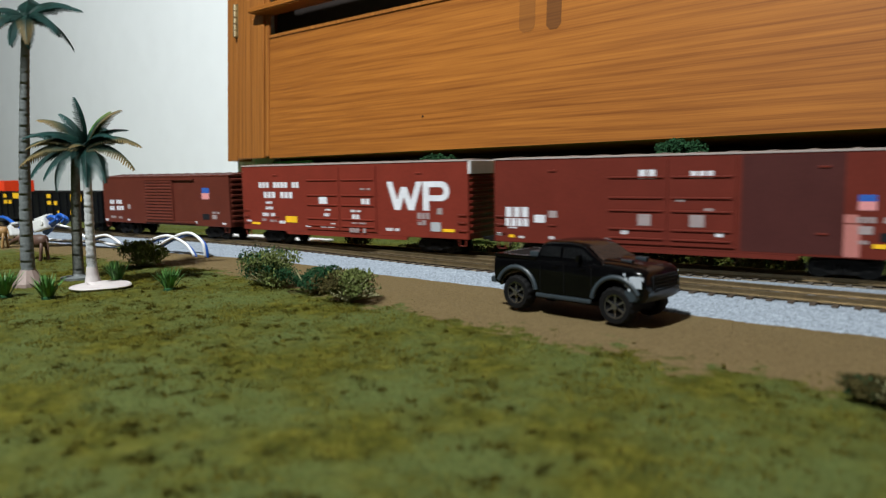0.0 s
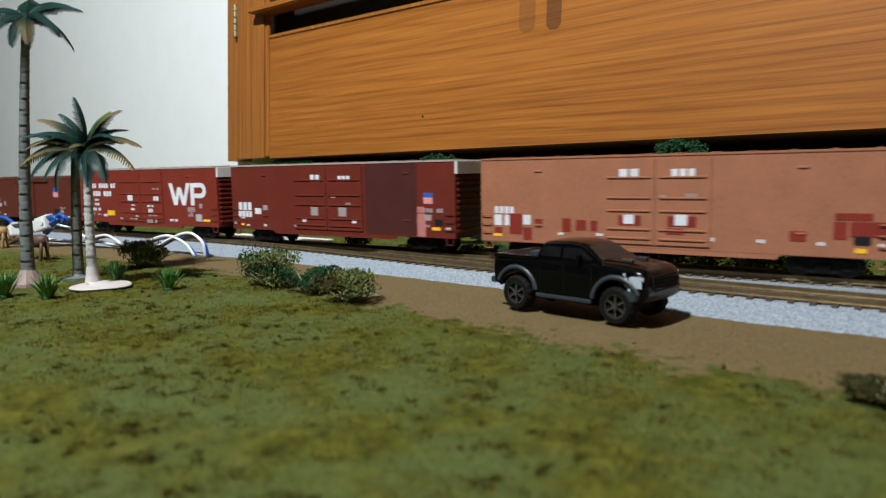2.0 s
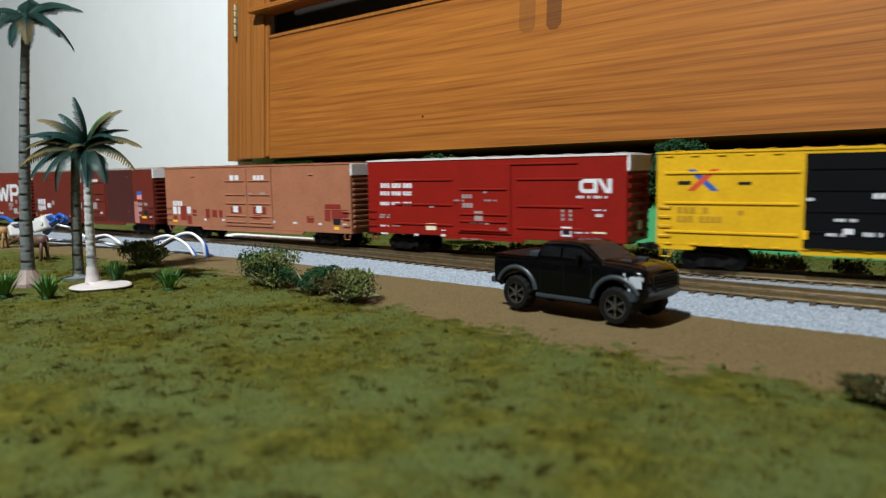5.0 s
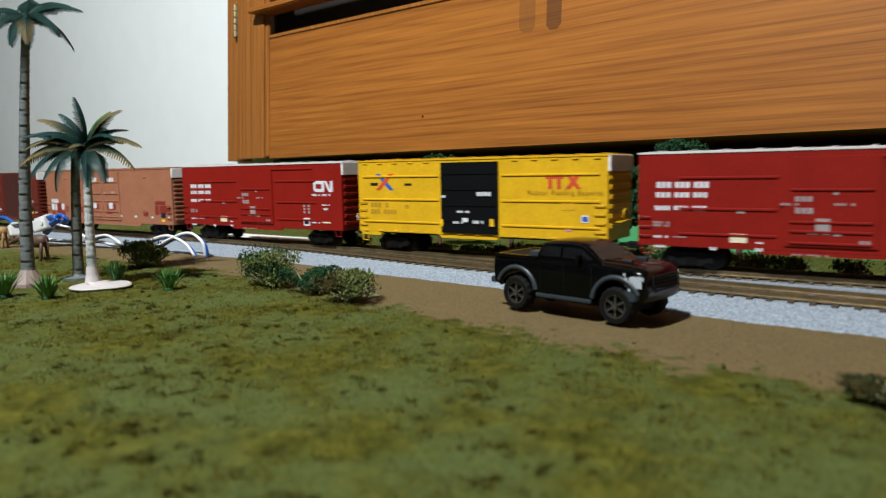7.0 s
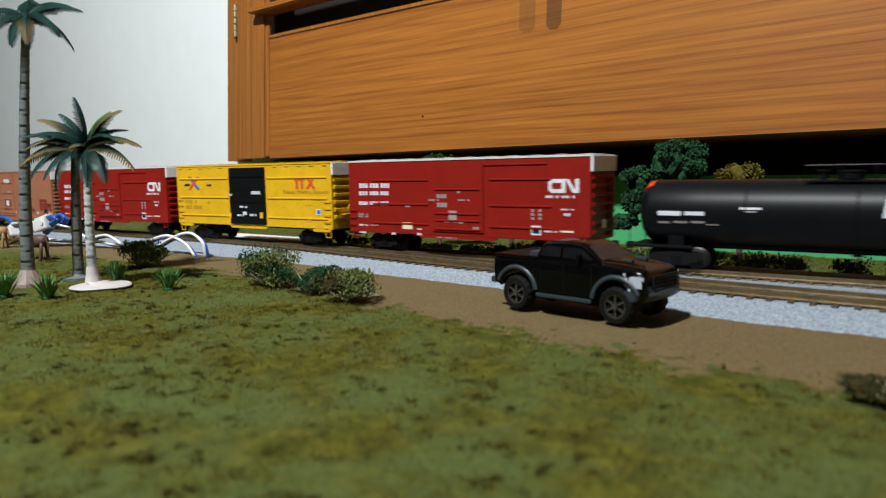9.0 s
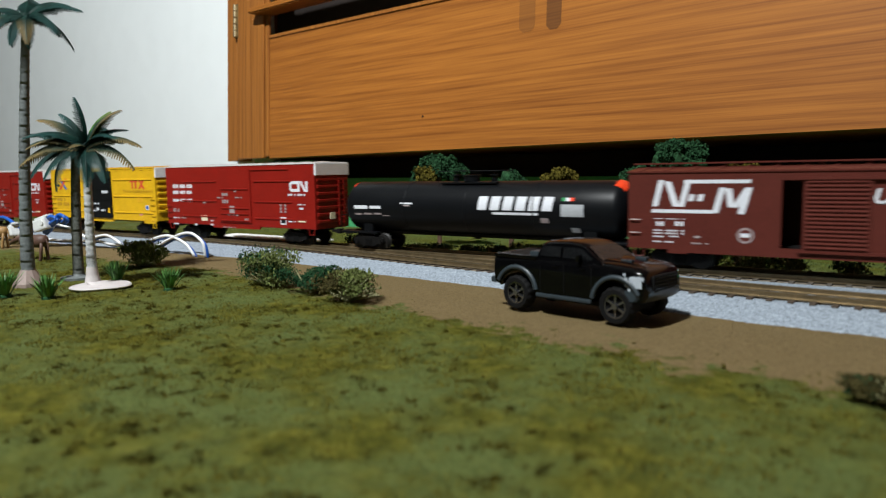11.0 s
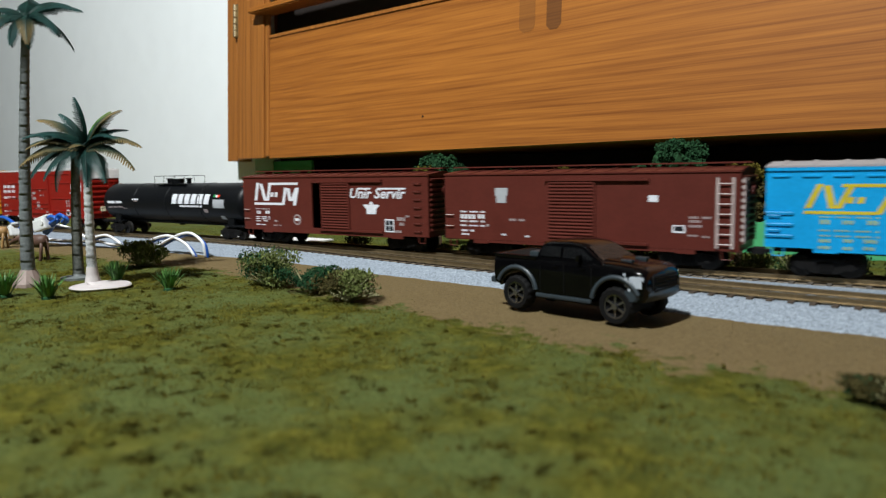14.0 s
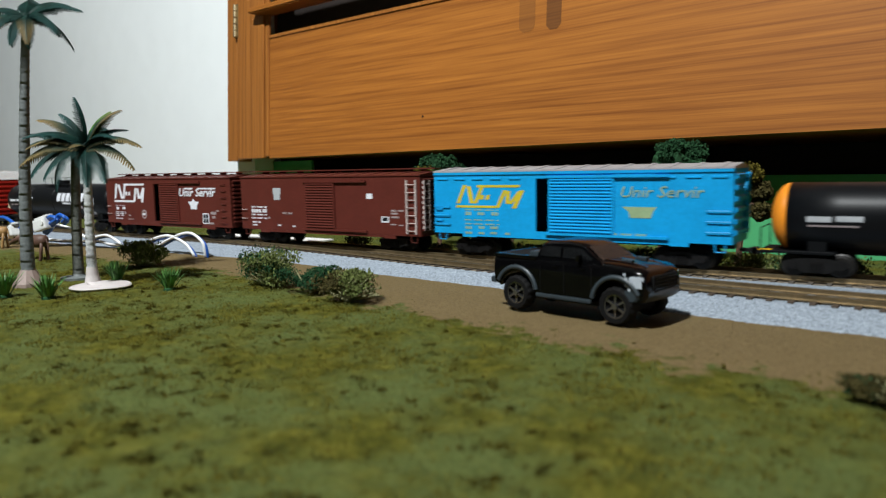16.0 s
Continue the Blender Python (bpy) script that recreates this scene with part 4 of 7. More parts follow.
        mark(c, -43.3, 13.8, -35.2, 18.3, cream)
        mark(c, -81.6, 9.7, -75.3, 10.9, white)
        mark(c, -52.7, 9.5, -49.2, 11.1, white)
        mark(c, -31.0, 13.7, -27.3, 14.5, white)
        mark(c, -31.1, 10.0, -27.4, 11.5, white)
        mark(c, -14.1, 34.8, -6.2, 37.3, dim)
        mark(c, -20.4, 32.9, -12.4, 34.0, dim)
        mark(c, -13.8, 29.0, -5.8, 31.9, dim)
        mark(c, 2.4, 33.1, 10.9, 34.2, dim)
        mark(c, 1.7, 38.1, 3.8, 39.2, dim)
        mark(c, -5.1, 20.1, 0.9, 26.9, dim)
        mark(c, -8.3, 19.3, 1.3, 20.4, dim)
        mark(c, 2.6, 18.8, 5.6, 21.0, dim)
        mark(c, 13.1, 14.9, 18.0, 17.0, dim)
        mark(c, -14.7, 9.0, 1.1, 9.7, dim)
        for k in range(3):
            mark(c, 53.4, 22.4 + 2.4 * k, 55.2, 24.0 + 2.4 * k, dim)
            mark(c, 58.2, 22.4 + 2.4 * k, 60.0, 24.0 + 2.4 * k, dim)
        mark(c, 72.7, 28.4, 80.7, 29.3, white)
        mark(c, 74.4, 25.1, 78.6, 26.7, white)
        mark(c, 53.4, 13.3, 59.7, 19.0, white)
        mark(c, 54.1, 14.3, 58.9, 18.0, black)
        mark(c, 61.9, 15.3, 70.2, 16.3, white)
        mark(c, 72.3, 15.6, 80.4, 16.6, cream)
        mark(c, 62.8, 35.4, 71.2, 36.9, white)
        mark(c, 73.0, 35.4, 81.4, 36.9, white)

    # yellow boxcar with black doors
    c, L = rolling_stock("yellow_boxcar", "bright yellow boxcar with black sliding door and white capped end", 0.4555, 0.6379)
    zb, ze = 0.0112, 0.0590
    shell(c, L, zb, ze, paint_yellow, skirt=[(-0.090, -0.070, 0.0022), (-0.023, 0.022, 0.0020), (0.070, 0.090, 0.0022)])
    roof(c, L, ze, paint_yellow, 0.0016, 0.0004, 12)
    boxed("end_cap", paint_white, c, L / 2 - 0.0002, L / 2 + 0.0013, -W2 + 0.0002, W2 - 0.0002, ze - 0.0085, ze + 0.0006, bevel=0.0003, label="white painted top of the car end")
    end_ribs(c, L, paint_yellow, zb + 0.006, ze - 0.009, 6)
    d = boxed("door", paint_black, c, -0.0205, 0.0215, -W2 - 0.0012, -W2 + 0.0002, zb + 0.0015, ze - 0.0016, label="black sliding door")
    door_span(c, -0.0205, 0.0215, 0.0018)
    for z in (0.020, 0.030, 0.040, 0.050):
        boxed("door_rib", paint_black, d, -0.0185, 0.0195, -W2 - 0.0017, -W2 - 0.001, z, z + 0.0008)
    for a, b in ((-0.0870, -0.0225), (0.0235, 0.0870)):
        for z in (0.0185, 0.0335, 0.0490):
            side_rib(c, a, b, z, paint_yellow, 0.0016)
    for k in range(14):
        x = -L / 2 + L * (k + 0.5) / 14
        side_rib(c, x - 0.0022, x + 0.0022, 0.0120, paint_yellow, 0.0012, 0.0007)
        if abs(x) > 0.024:
            side_rib(c, x - 0.0026, x + 0.0026, 0.0578, paint_yellow, 0.0010, 0.0006)
    for s in (-1, 1):
        grab_irons(c, s * (L / 2 - 0.0045) - 0.003, s * (L / 2 - 0.0045) + 0.003, [0.0165, 0.0215, 0.0265, 0.0315], paint_yellow)
        stirrup(c, s * (L / 2 - 0.005), zb - 0.002, paint_yellow)
    # brake platform and wheel on the end
    boxed("brake_platform", paint_yellow, c, L / 2, L / 2 + 0.005, -0.010, 0.006, 0.0215, 0.0222)
    bm = bmesh.new()
    lathe(bm, [(0.0034, 0), (0.0034, 0.0006), (0.0024, 0.0008), (0.0024, 0.0)], 14, "x", (L / 2 + 0.0042, -0.003, 0.026))
    part("brake_wheel", bm, paint_yellow, c)
    running_gear(c, L, 0.027)
    emblem(c, [[(-75.4, 50.8), (-71.4, 50.8), (-59.6, 39.8), (-63.6, 39.8)]], blue)
    emblem(c, [[(-63.6, 50.8), (-59.6, 50.8), (-71.4, 39.8), (-75.4, 39.8)]], logo_red)
    emblem(c, [[(53.0, 46.6), (64.5, 46.6), (64.5, 49.2), (53.0, 49.2)], [(54.8, 40.6), (57.2, 40.6), (57.2, 46.6), (54.8, 46.6)], [(60.4, 40.6), (62.8, 40.6), (62.8, 46.6), (60.4, 46.6)], [(65.6, 49.2), (68.6, 49.2), (75.4, 40.6), (72.4, 40.6)], [(72.4, 49.2), (75.4, 49.2), (68.6, 40.6), (65.6, 40.6)]], logo_red)
    lettering(c, "Railcar Pooling Experts", 41.5, 36.6, 47.0, 3.4, umber)
    mark(c, -80.0, 42.9, -73.4, 44.8, black)
    mark(c, -50.5, 42.8, -44.4, 44.3, black)
    mark(c, -80.1, 28.2, -64.0, 31.3, umber)
    mark(c, -80.2, 23.6, -57.4, 26.7, umber)
    mark(c, -50.5, 27.8, -47.7, 30.0, umber)
    mark(c, -7.7, 25.7, 1.6, 27.1, white)
    mark(c, -4.0, 20.0, 0.2, 22.5, white)
    mark(c, -10.9, 18.8, -3.2, 20.2, white)
    mark(c, 4.0, 19.2, 11.8, 21.0, white)
    mark(c, 7.1, 36.4, 17.6, 38.9, white)
    mark(c, -19.7, 35.2, -16.2, 36.6, white)
    mark(c, 75.3, 21.5, 80.0, 25.7, white)
    mark(c, 76.0, 22.1, 79.4, 25.0, blue)
    mark(c, 65.6, 16.3, 69.8, 18.3, rose)
    mark(c, -21.0, 16.9, -18.7, 21.3, yellow)
    mark(c, 16.2, 17.7, 19.0, 22.3, yellow)
    mark(c, 63.1, 28.6, 66.2, 33.8, amber)
    mark(c, 67.6, 28.7, 71.1, 33.9, amber)

    # black tank car with a white banner
    c, L = rolling_stock("tank_car", "black tank car with white lettering bars and a red-rimmed end", 0.8600, 1.0705)
    tank(c, L, paint_black, paint_vermilion, 0.0275, 0.0172, band=False)
    mark(c, -91.8, 26.7, -79.7, 29.1, white)
    mark(c, -77.9, 27.0, -68.0, 29.0, white)
    mark(c, -91.7, 22.4, -85.7, 23.6, dim)
    mark(c, -83.6, 22.7, -76.4, 23.9, dim)
    mark(c, -74.4, 22.9, -67.9, 24.1, dim)
    mark(c, -67.0, 22.0, -60.9, 22.6, dim)
    mark(c, -50.9, 30.4, -40.8, 31.5, white)
    mark(c, -49.0, 29.0, -43.1, 29.8, dim)
    mark(c, 21.0, 24.9, 52.0, 26.4, white)
    mark(c, 66.8, 24.6, 80.9, 31.7, grey)
    mark(c, 69.6, 33.6, 72.2, 35.6, white)
    mark(c, 72.1, 14.9, 77.4, 17.9, white)
    mark(c, 53.7, 20.4, 58.6, 23.4, dim)
    # the owner's banner as plain slanted strokes
    for k in range(6):
        x, w = 10.0 + k * 8.9, 6.6
        emblem(c, [[(x, 27.6), (x + w, 27.6), (x + w + 1.2, 36.0), (x + 1.2, 36.0)]], white, "banner")
    emblem(c, [[(67.0, 33.6), (69.6, 33.6), (69.6, 35.6), (67.0, 35.6)]], leaf_flag, "flag")
    emblem(c, [[(72.2, 33.6), (74.8, 33.6), (74.8, 35.6), (72.2, 35.6)]], paint_vermilion, "flag")

    # brown boxcar, door ajar
    c, L = rolling_stock("mineral_boxcar", "mineral brown boxcar with its slatted door ajar", 1.0728, 1.2545)
    boxcar_50(c, L, paint_nm, paint_nm, paint_nm, (-0.0150, -0.0057), (-0.0052, 0.0225))
    railway_mark(c, -78.3, 0.0, white, white, 0.90)
    lettering(c, "Unir Servir", 23.0, 34.0, 49.5, 7.2, white, shear=0.25, weight=0.00022)
    emblem(c, [[(30, 40.2), (41.5, 40.2), (42, 41.4), (30.5, 41.4)], [(48, 40.2), (72, 40.2), (72.5, 41.4), (48.5, 41.4)]], white, "stencil")
    emblem(c, [[(35.2, 29.8), (49.0, 29.8), (49.0, 28.8), (46.6, 26.6), (46.2, 23.2), (38.0, 23.2), (37.6, 26.6), (35.2, 28.8)], [(40.2, 29.9), (44.0, 29.9), (43.0, 31.8), (41.2, 31.8)]], white)
    emblem(c, [[(-31 + 4 * math.cos(a * math.pi / 8), 17.5 + 4 * math.sin(a * math.pi / 8)) for a in range(16)]], dim)
    emblem(c, [[(-31 + 3 * math.cos(a * math.pi / 8), 17.5 + 3 * math.sin(a * math.pi / 8)) for a in range(16)]], paint_nm)
    emblem(c, [[(-33.2, 16.6), (-28.8, 16.6), (-28.8, 18.6), (-33.2, 18.6)]], white)
    grab_irons(c, L / 2 - 0.0115, L / 2 - 0.0060, [0.0125 + 0.0053 * k for k in range(7)], paint_nm)
    mark(c, -76.6, 24.8, -60.5, 25.2, white)
    mark(c, -75.6, 21.1, -70.9, 23.5, white)
    mark(c, -65.7, 21.4, -60.6, 23.7, white)
    mark(c, -76.8, 18.4, -60.7, 19.2, white)
    mark(c, -76.9, 16.9, -60.8, 17.7, white)
    mark(c, -77.0, 15.1, -71.2, 15.9, white)
    mark(c, -68.6, 15.4, -63.5, 16.1, white)
    mark(c, -77.1, 12.4, -66.1, 13.2, white)
    mark(c, -55.7, 15.3, -52.7, 16.5, dim)
    mark(c, -56.9, 12.2, -48.3, 13.0, dim)
    mark(c, 54.0, 11.2, 62.0, 20.0, white)
    mark(c, 54.8, 12.0, 61.2, 19.2, black)
    mark(c, 57.6, 12.0, 58.4, 19.2, grey)
    mark(c, 54.8, 15.2, 61.2, 16.0, grey)
    mark(c, 64.5, 19.2, 72.1, 21.6, dim)
    mark(c, 72.2, 21.7, 75.4, 23.0, dim)
    mark(c, 66.5, 16.0, 70.9, 18.0, dim)
    mark(c, 61.9, 11.0, 68.5, 12.6, dim)

    # brown boxcar with a bare ladder
    c, L = rolling_stock("ladder_boxcar", "mineral brown boxcar with a closed slatted door and grey ladder", 1.2676, 1.4458)
    boxcar_50(c, L, paint_nm, paint_nm, paint_nm, None, (-0.0165, 0.0130), bar_end=0.0395)
    ladder(c, L / 2 - 0.0070, 0.0105, 0.0465, paint_ladder, 7, 0.0075)
    ladder(c, -0.0125, 0.013, 0.0465, paint_ladder, 7, 0.006, end=L / 2)
    mark(c, -77.0, 25.9, -59.0, 27.0, white)
    mark(c, -77.1, 22.0, -65.6, 24.7, white)
    mark(c, -64.2, 22.3, -59.0, 24.9, white)
    mark(c, -77.2, 19.9, -59.1, 21.0, white)
    mark(c, -77.2, 17.2, -59.2, 18.3, white)
    mark(c, -76.4, 14.0, -66.8, 15.2, white)
    mark(c, -76.5, 11.7, -70.7, 12.8, white)
    mark(c, -58.3, 17.5, -56.4, 19.0, dim)
    mark(c, -51.8, 36.6, -43.2, 41.3, grey)
    mark(c, -51.0, 32.2, -44.2, 36.6, grey)
    mark(c, -41.9, 21.4, -31.3, 22.8, dim)
    mark(c, 42.7, 33.8, 48.0, 37.4, white)
    mark(c, 55.7, 17.7, 62.4, 21.8, white)
    mark(c, 56.7, 18.6, 61.4, 21.2, black)
    mark(c, 64.4, 25.3, 75.6, 26.6, dim)
    mark(c, 64.4, 23.3, 70.4, 24.6, dim)
    mark(c, 64.4, 20.8, 71.1, 22.1, dim)
    mark(c, 63.8, 16.0, 69.1, 17.0, dim)
    mark(c, 71.1, 15.6, 75.0, 16.6, dim)
    mark(c, -47.4, 12.3, -43.8, 13.4, white)
    mark(c, -31.5, 11.8, -28.1, 12.9, white)

    # blue boxcar, door ajar
    c, L = rolling_stock("blue_boxcar", "bright blue boxcar with grey roof and its slatted door ajar", 1.4573, 1.6403)
    boxcar_50(c, L, paint_blue, paint_roof_grey, None, (-0.0185, -0.0105), (-0.0100, 0.0295), zb=0.0125, ze=0.0510, blue=True)
    railway_mark(c, -75.0, 0.8, logo_gold, logo_gold, 0.84, slant=6.0, v=0.82)
    lettering(c, "Unir Servir", 33.5, 36.2, 44.0, 6.0, gold, shear=0.25)
    emblem(c, [[(34, 31.0), (53, 31.0), (51.0, 28.6), (50.0, 25.0), (38.5, 25.0), (37.5, 28.6)]], gold)
    for x0 in (-L / 2 + 0.0006, L / 2 - 0.0125):
        grab_irons(c, x0, x0 + 0.0115, [0.0185, 0.0240, 0.0295], paint_blue)
    mark(c, -68.1, 27.3, -43.5, 28.0, gold)
    mark(c, -67.7, 24.3, -63.1, 26.4, gold)
    mark(c, -58.5, 24.5, -53.6, 26.2, gold)
    mark(c, -48.7, 24.4, -43.9, 26.4, gold)
    mark(c, -68.2, 21.0, -43.6, 21.7, gold)
    mark(c, -67.8, 18.5, -43.2, 19.2, gold)
    mark(c, -67.9, 15.7, -62.8, 17.2, gold)
    mark(c, -57.8, 16.0, -53.7, 17.5, gold)
    mark(c, -49.6, 16.0, -44.0, 17.7, gold)
    mark(c, -67.9, 12.5, -62.8, 13.9, gold)
    mark(c, -57.9, 12.5, -53.7, 13.9, gold)
    mark(c, -49.7, 12.8, -44.8, 14.2, gold)
    mark(c, -39.3, 12.8, -35.8, 14.2, gold)
    mark(c, 26.8, 15.1, 49.6, 16.3, gold)

    # black tank car with an orange end
    c, L = rolling_stock("orange_end_tank_car", "black tank car with an orange painted end", 1.6555, 1.8635)
    tank(c, L, paint_black, paint_orange, 0.0262, 0.0168, band=True)
    for s in (-1, 1):
        boxed("sill_tab", yellow, c, s * (L / 2 + 0.001) - 0.003, s * (L / 2 + 0.001) + 0.003, -0.0125, -0.0105, 0.0098, 0.0108)
    mark(c, -86.6, 25.0, -76.0, 27.7, dim_black)
    mark(c, -74.3, 25.4, -63.1, 28.0, dim_black)
    mark(c, -86.0, 22.8, -64.7, 23.6, dim)


def lettering(c, text, x, z, width, height, mat, shear=0.0, weight=0.0):
    """Lettering in the built-in font, scaled to a width and height in millimetres."""
    cu = bpy.data.curves.new("lettering", "FONT")
    cu.body, cu.size, cu.extrude, cu.shear = text, 0.01, 0.0, shear
    cu.resolution_u = 2
    cu.offset = weight
    ob = new("lettering", cu)
    bpy.context.view_layer.update()
    me = bpy.data.meshes.new_from_object(ob.evaluated_get(bpy.context.evaluated_depsgraph_get()))
    bpy.data.objects.remove(ob)
    xs = [v.co.x for v in me.vertices]
    ys = [v.co.y for v in me.vertices]
    sx, sz = width / 1000 / (max(xs) - min(xs)), height / 1000 / (max(ys) - min(ys))
    bm = bmesh.new()
    bm.from_mesh(me)
    bpy.data.meshes.remove(me)
    x0, y0 = min(xs), min(ys)
    for v in bm.verts:
        v.co = Vector((x / 1000 + (v.co.x - x0) * sx, c["face"] - 0.0004, z / 1000 + (v.co.y - y0) * sz))
    bmesh.ops.recalc_face_normals(bm, faces=bm.faces[:])
    return part("lettering", bm, mat, c)


def railway_mark(c, x, dz, thin, bold, k, slant=3.5, v=1.0):
    """The railway's emblem as plain slanted bars with two long rules."""
    def bar(a, z0, b, z1, w):
        z0, z1 = (28 + (z - 28) * v + dz for z in (z0, z1))
        return [(x + a * k, z0), (x + (a + w) * k, z0), (x + (b + w) * k, z1), (x + b * k, z1)]
    s = slant
    emblem(c, [bar(0.5, 31.5, 0.5 + s, 45.4, 3.4), bar(4.4 + s * 0.9, 44.6, 12.5, 31.5, 3.8), bar(15.6, 31.5, 15.6 + s, 44.0, 3.4),
               bar(34.5, 28.5, 34.5 + s * 1.1, 41.5, 3.4), bar(38.5 + s * 0.8, 41.0, 43.0, 31.5, 3.6), bar(45.0, 31.5, 48.5 + s * 0.8, 41.0, 3.4), bar(48.0, 28.2, 48.0 + s * 1.1, 41.5, 3.8)], thin)
    emblem(c, [bar(21.0, 34.5, 22.0, 38.0, 3.2), bar(26.0, 34.5, 27.0, 38.0, 3.2)], thin)
    emblem(c, [bar(0, 28.2, 0.6, 30.0, 35.5), bar(18.5, 43.6, 19.0, 45.4, 36.0)], bold)


def boxcar_50(c, L, mat, roof_mat, board, opening, door, bar_end=0.052, zb=0.0088, ze=0.0492, blue=False):
    """Boxcar with a slatted sliding door, corrugated ends and a running board."""
    z0, z1 = zb + 0.0030, ze - 0.0042
    shell(c, L, zb, ze, mat, (opening[0], opening[1], z0, z1) if opening else None, skirt=[(-L / 2 + 0.03, L / 2 - 0.03, 0.0014)])
    r = roof(c, L, ze, roof_mat, 0.0030, 0.0006, 14, walkway=board)
    if blue:
        boxed("eave_strip", mat, c, -L / 2, L / 2, -W2 - 0.0007, -W2 + 0.0002, ze - 0.0016, ze - 0.0001)
        for k in range(14):
            x = -L / 2 + L * (k + 0.5) / 14
            if not (-0.02 < x < 0.035):
                side_rib(c, x - 0.0045, x + 0.0045, ze - 0.0042, mat, 0.0014, 0.0006)
    end_ribs(c, L, mat, zb + 0.003, ze - 0.001, 6 if blue else 11, 0.0014)
    slatted_door(c, door[0], door[1], z0, z1, mat, 17)
    boxed("door_rail", mat, c, door[1], bar_end, -W2 - 0.0014, -W2 + 0.0002, ze - 0.0036, ze - 0.0022)
    running_gear(c, L, 0.0265)
    for s in (-1, 1):
        stirrup(c, s * (L / 2 - 0.006), zb, mat)
        # bolster ends and side-sill tabs
        boxed("sill_tab", mat, c, s * (L / 2 - 0.0265) - 0.005, s * (L / 2 - 0.0265) + 0.005, -W2, -W2 + 0.0012, zb - 0.0020, zb + 0.0002)
    grab_irons(c, -L / 2 + 0.0015, -L / 2 + 0.0065, [zb + 0.0085, zb + 0.0155], paint_ladder if not blue else mat)
    ladder(c, 0.0105, zb + 0.004, ze - 0.002, mat, 7, 0.006, end=L / 2)
    # brake wheel on the end
    bm = bmesh.new()
    lathe(bm, [(0.0032, 0), (0.0032, 0.0006), (0.0024, 0.0008), (0.0024, 0.0)], 14, "x", (L / 2 + 0.003, -0.003, ze - 0.010))
    rod(bm, (L / 2, -0.003, ze - 0.010), (L / 2 + 0.003, -0.003, ze - 0.010), 0.0004)
    part("brake_wheel", bm, mat, c)


def tank(c, L, mat, end_mat, zc, r, band):
    """Cylindrical tank with dished ends, saddle frame, dome fittings and walkway."""
    h = L / 2
    d = 0.0085
    prof = [(r * math.cos(a), -h + d - d * math.sin(a)) for a in (1.5, 1.25, 1.0, 0.75, 0.5, 0.25)] + [(r, -h + d)]
    seam = [(r, -h + d + (2 * h - 2 * d) * k / 8) for k in range(1, 9)]
    right = [(r * math.cos(a), h - d + d * math.sin(a)) for a in (0.25, 0.5, 0.75, 1.0, 1.25, 1.5)]
    zc = zc + 0.0005
    bm = bmesh.new()
    lathe(bm, (prof if not band else [(r, -h + d)]) + seam + (right if not band else []), 48, "x", (0, 0, zc))
    t = part("tank_shell", bm, mat, c, smooth=True)
    if band:
        for pr in (prof, [(r, h - d)] + right):
            bm = bmesh.new()
            lathe(bm, pr, 48, "x", (0, 0, zc))
            part("tank_head", bm, end_mat, c, "orange painted tank head", smooth=True)
    else:
        # red arc on the crown of each head
        for s in (-1, 1):
            bm = bmesh.new()
            prev = None
            for k in range(11):
                a = math.radians(-35 + 7 * k)
                row = [bm.verts.new((s * (h - d + d * math.sin(e)), (r + 0.0001) * math.cos(e) * math.sin(a) * 1.005, zc + (r + 0.0001) * math.cos(e) * math.cos(a) * 1.005)) for e in (0.0, 0.25, 0.5, 0.7)]
                if prev:
                    for i in range(3):
                        bm.faces.new((prev[i], row[i], row[i + 1], prev[i + 1]))
                prev = row
            bmesh.ops.recalc_face_normals(bm, faces=bm.faces[:])
            part("crown_band", bm, end_mat, c, "bright red band on the tank head", smooth=True)
    for k in (2, 4, 6):
        x = -h + d + (2 * h - 2 * d) * k / 8
        bm = bmesh.new()
        lathe(bm, [(r + 0.00025, x - 0.0004), (r + 0.00025, x + 0.0004)], 48, "x", (0, 0, zc))
        part("seam", bm, mat, t, smooth=True)
    # end frames, saddles and side walk
    for s in (-1, 1):
        boxed("end_frame", mat, c, min(s * (h - 0.03), s * (h + 0.0035)), max(s * (h - 0.03), s * (h + 0.0035)), -0.0135, 0.0135, 0.0090, 0.0104, bevel=0.0003)
        boxed("saddle", mat, c, s * (h - 0.022) - 0.004, s * (h - 0.022) + 0.004, -0.0125, 0.0125, 0.0100, 0.0172)
        bm = bmesh.new()
        tube(bm, [(s * (h + 0.003), -0.0135, 0.010), (s * (h + 0.003), -0.0135, 0.0215), (s * (h + 0.003), 0.0135, 0.0215), (s * (h + 0.003), 0.0135, 0.010)], 0.0003, 6)
        part("end_rail", bm, mat, c)
    # dome fittings with a platform and hand rail
    top = zc + r
    bm = bmesh.new()
    lathe(bm, [(0.0055, top - 0.001), (0.0055, top + 0.0030), (0.0060, top + 0.0032), (0.0060, top + 0.0040)], 20, "z", (-0.004, 0, 0))
    part("dome", bm, mat, c, smooth=False)
    for x in (-0.016, 0.013):
        bm = bmesh.new()
        lathe(bm, [(0.002, top - 0.001), (0.002, top + 0.0035), (0.003, top + 0.0036), (0.003, top + 0.0044)], 14, "z", (x, 0, 0))
        part("valve", bm, mat, c)
    boxed("platform", mat, c, -0.022, 0.020, -0.010, -0.006, top - 0.0014, top - 0.0006)
    boxed("platform", mat, c, -0.022, 0.020, 0.006, 0.010, top - 0.0014, top - 0.0006)
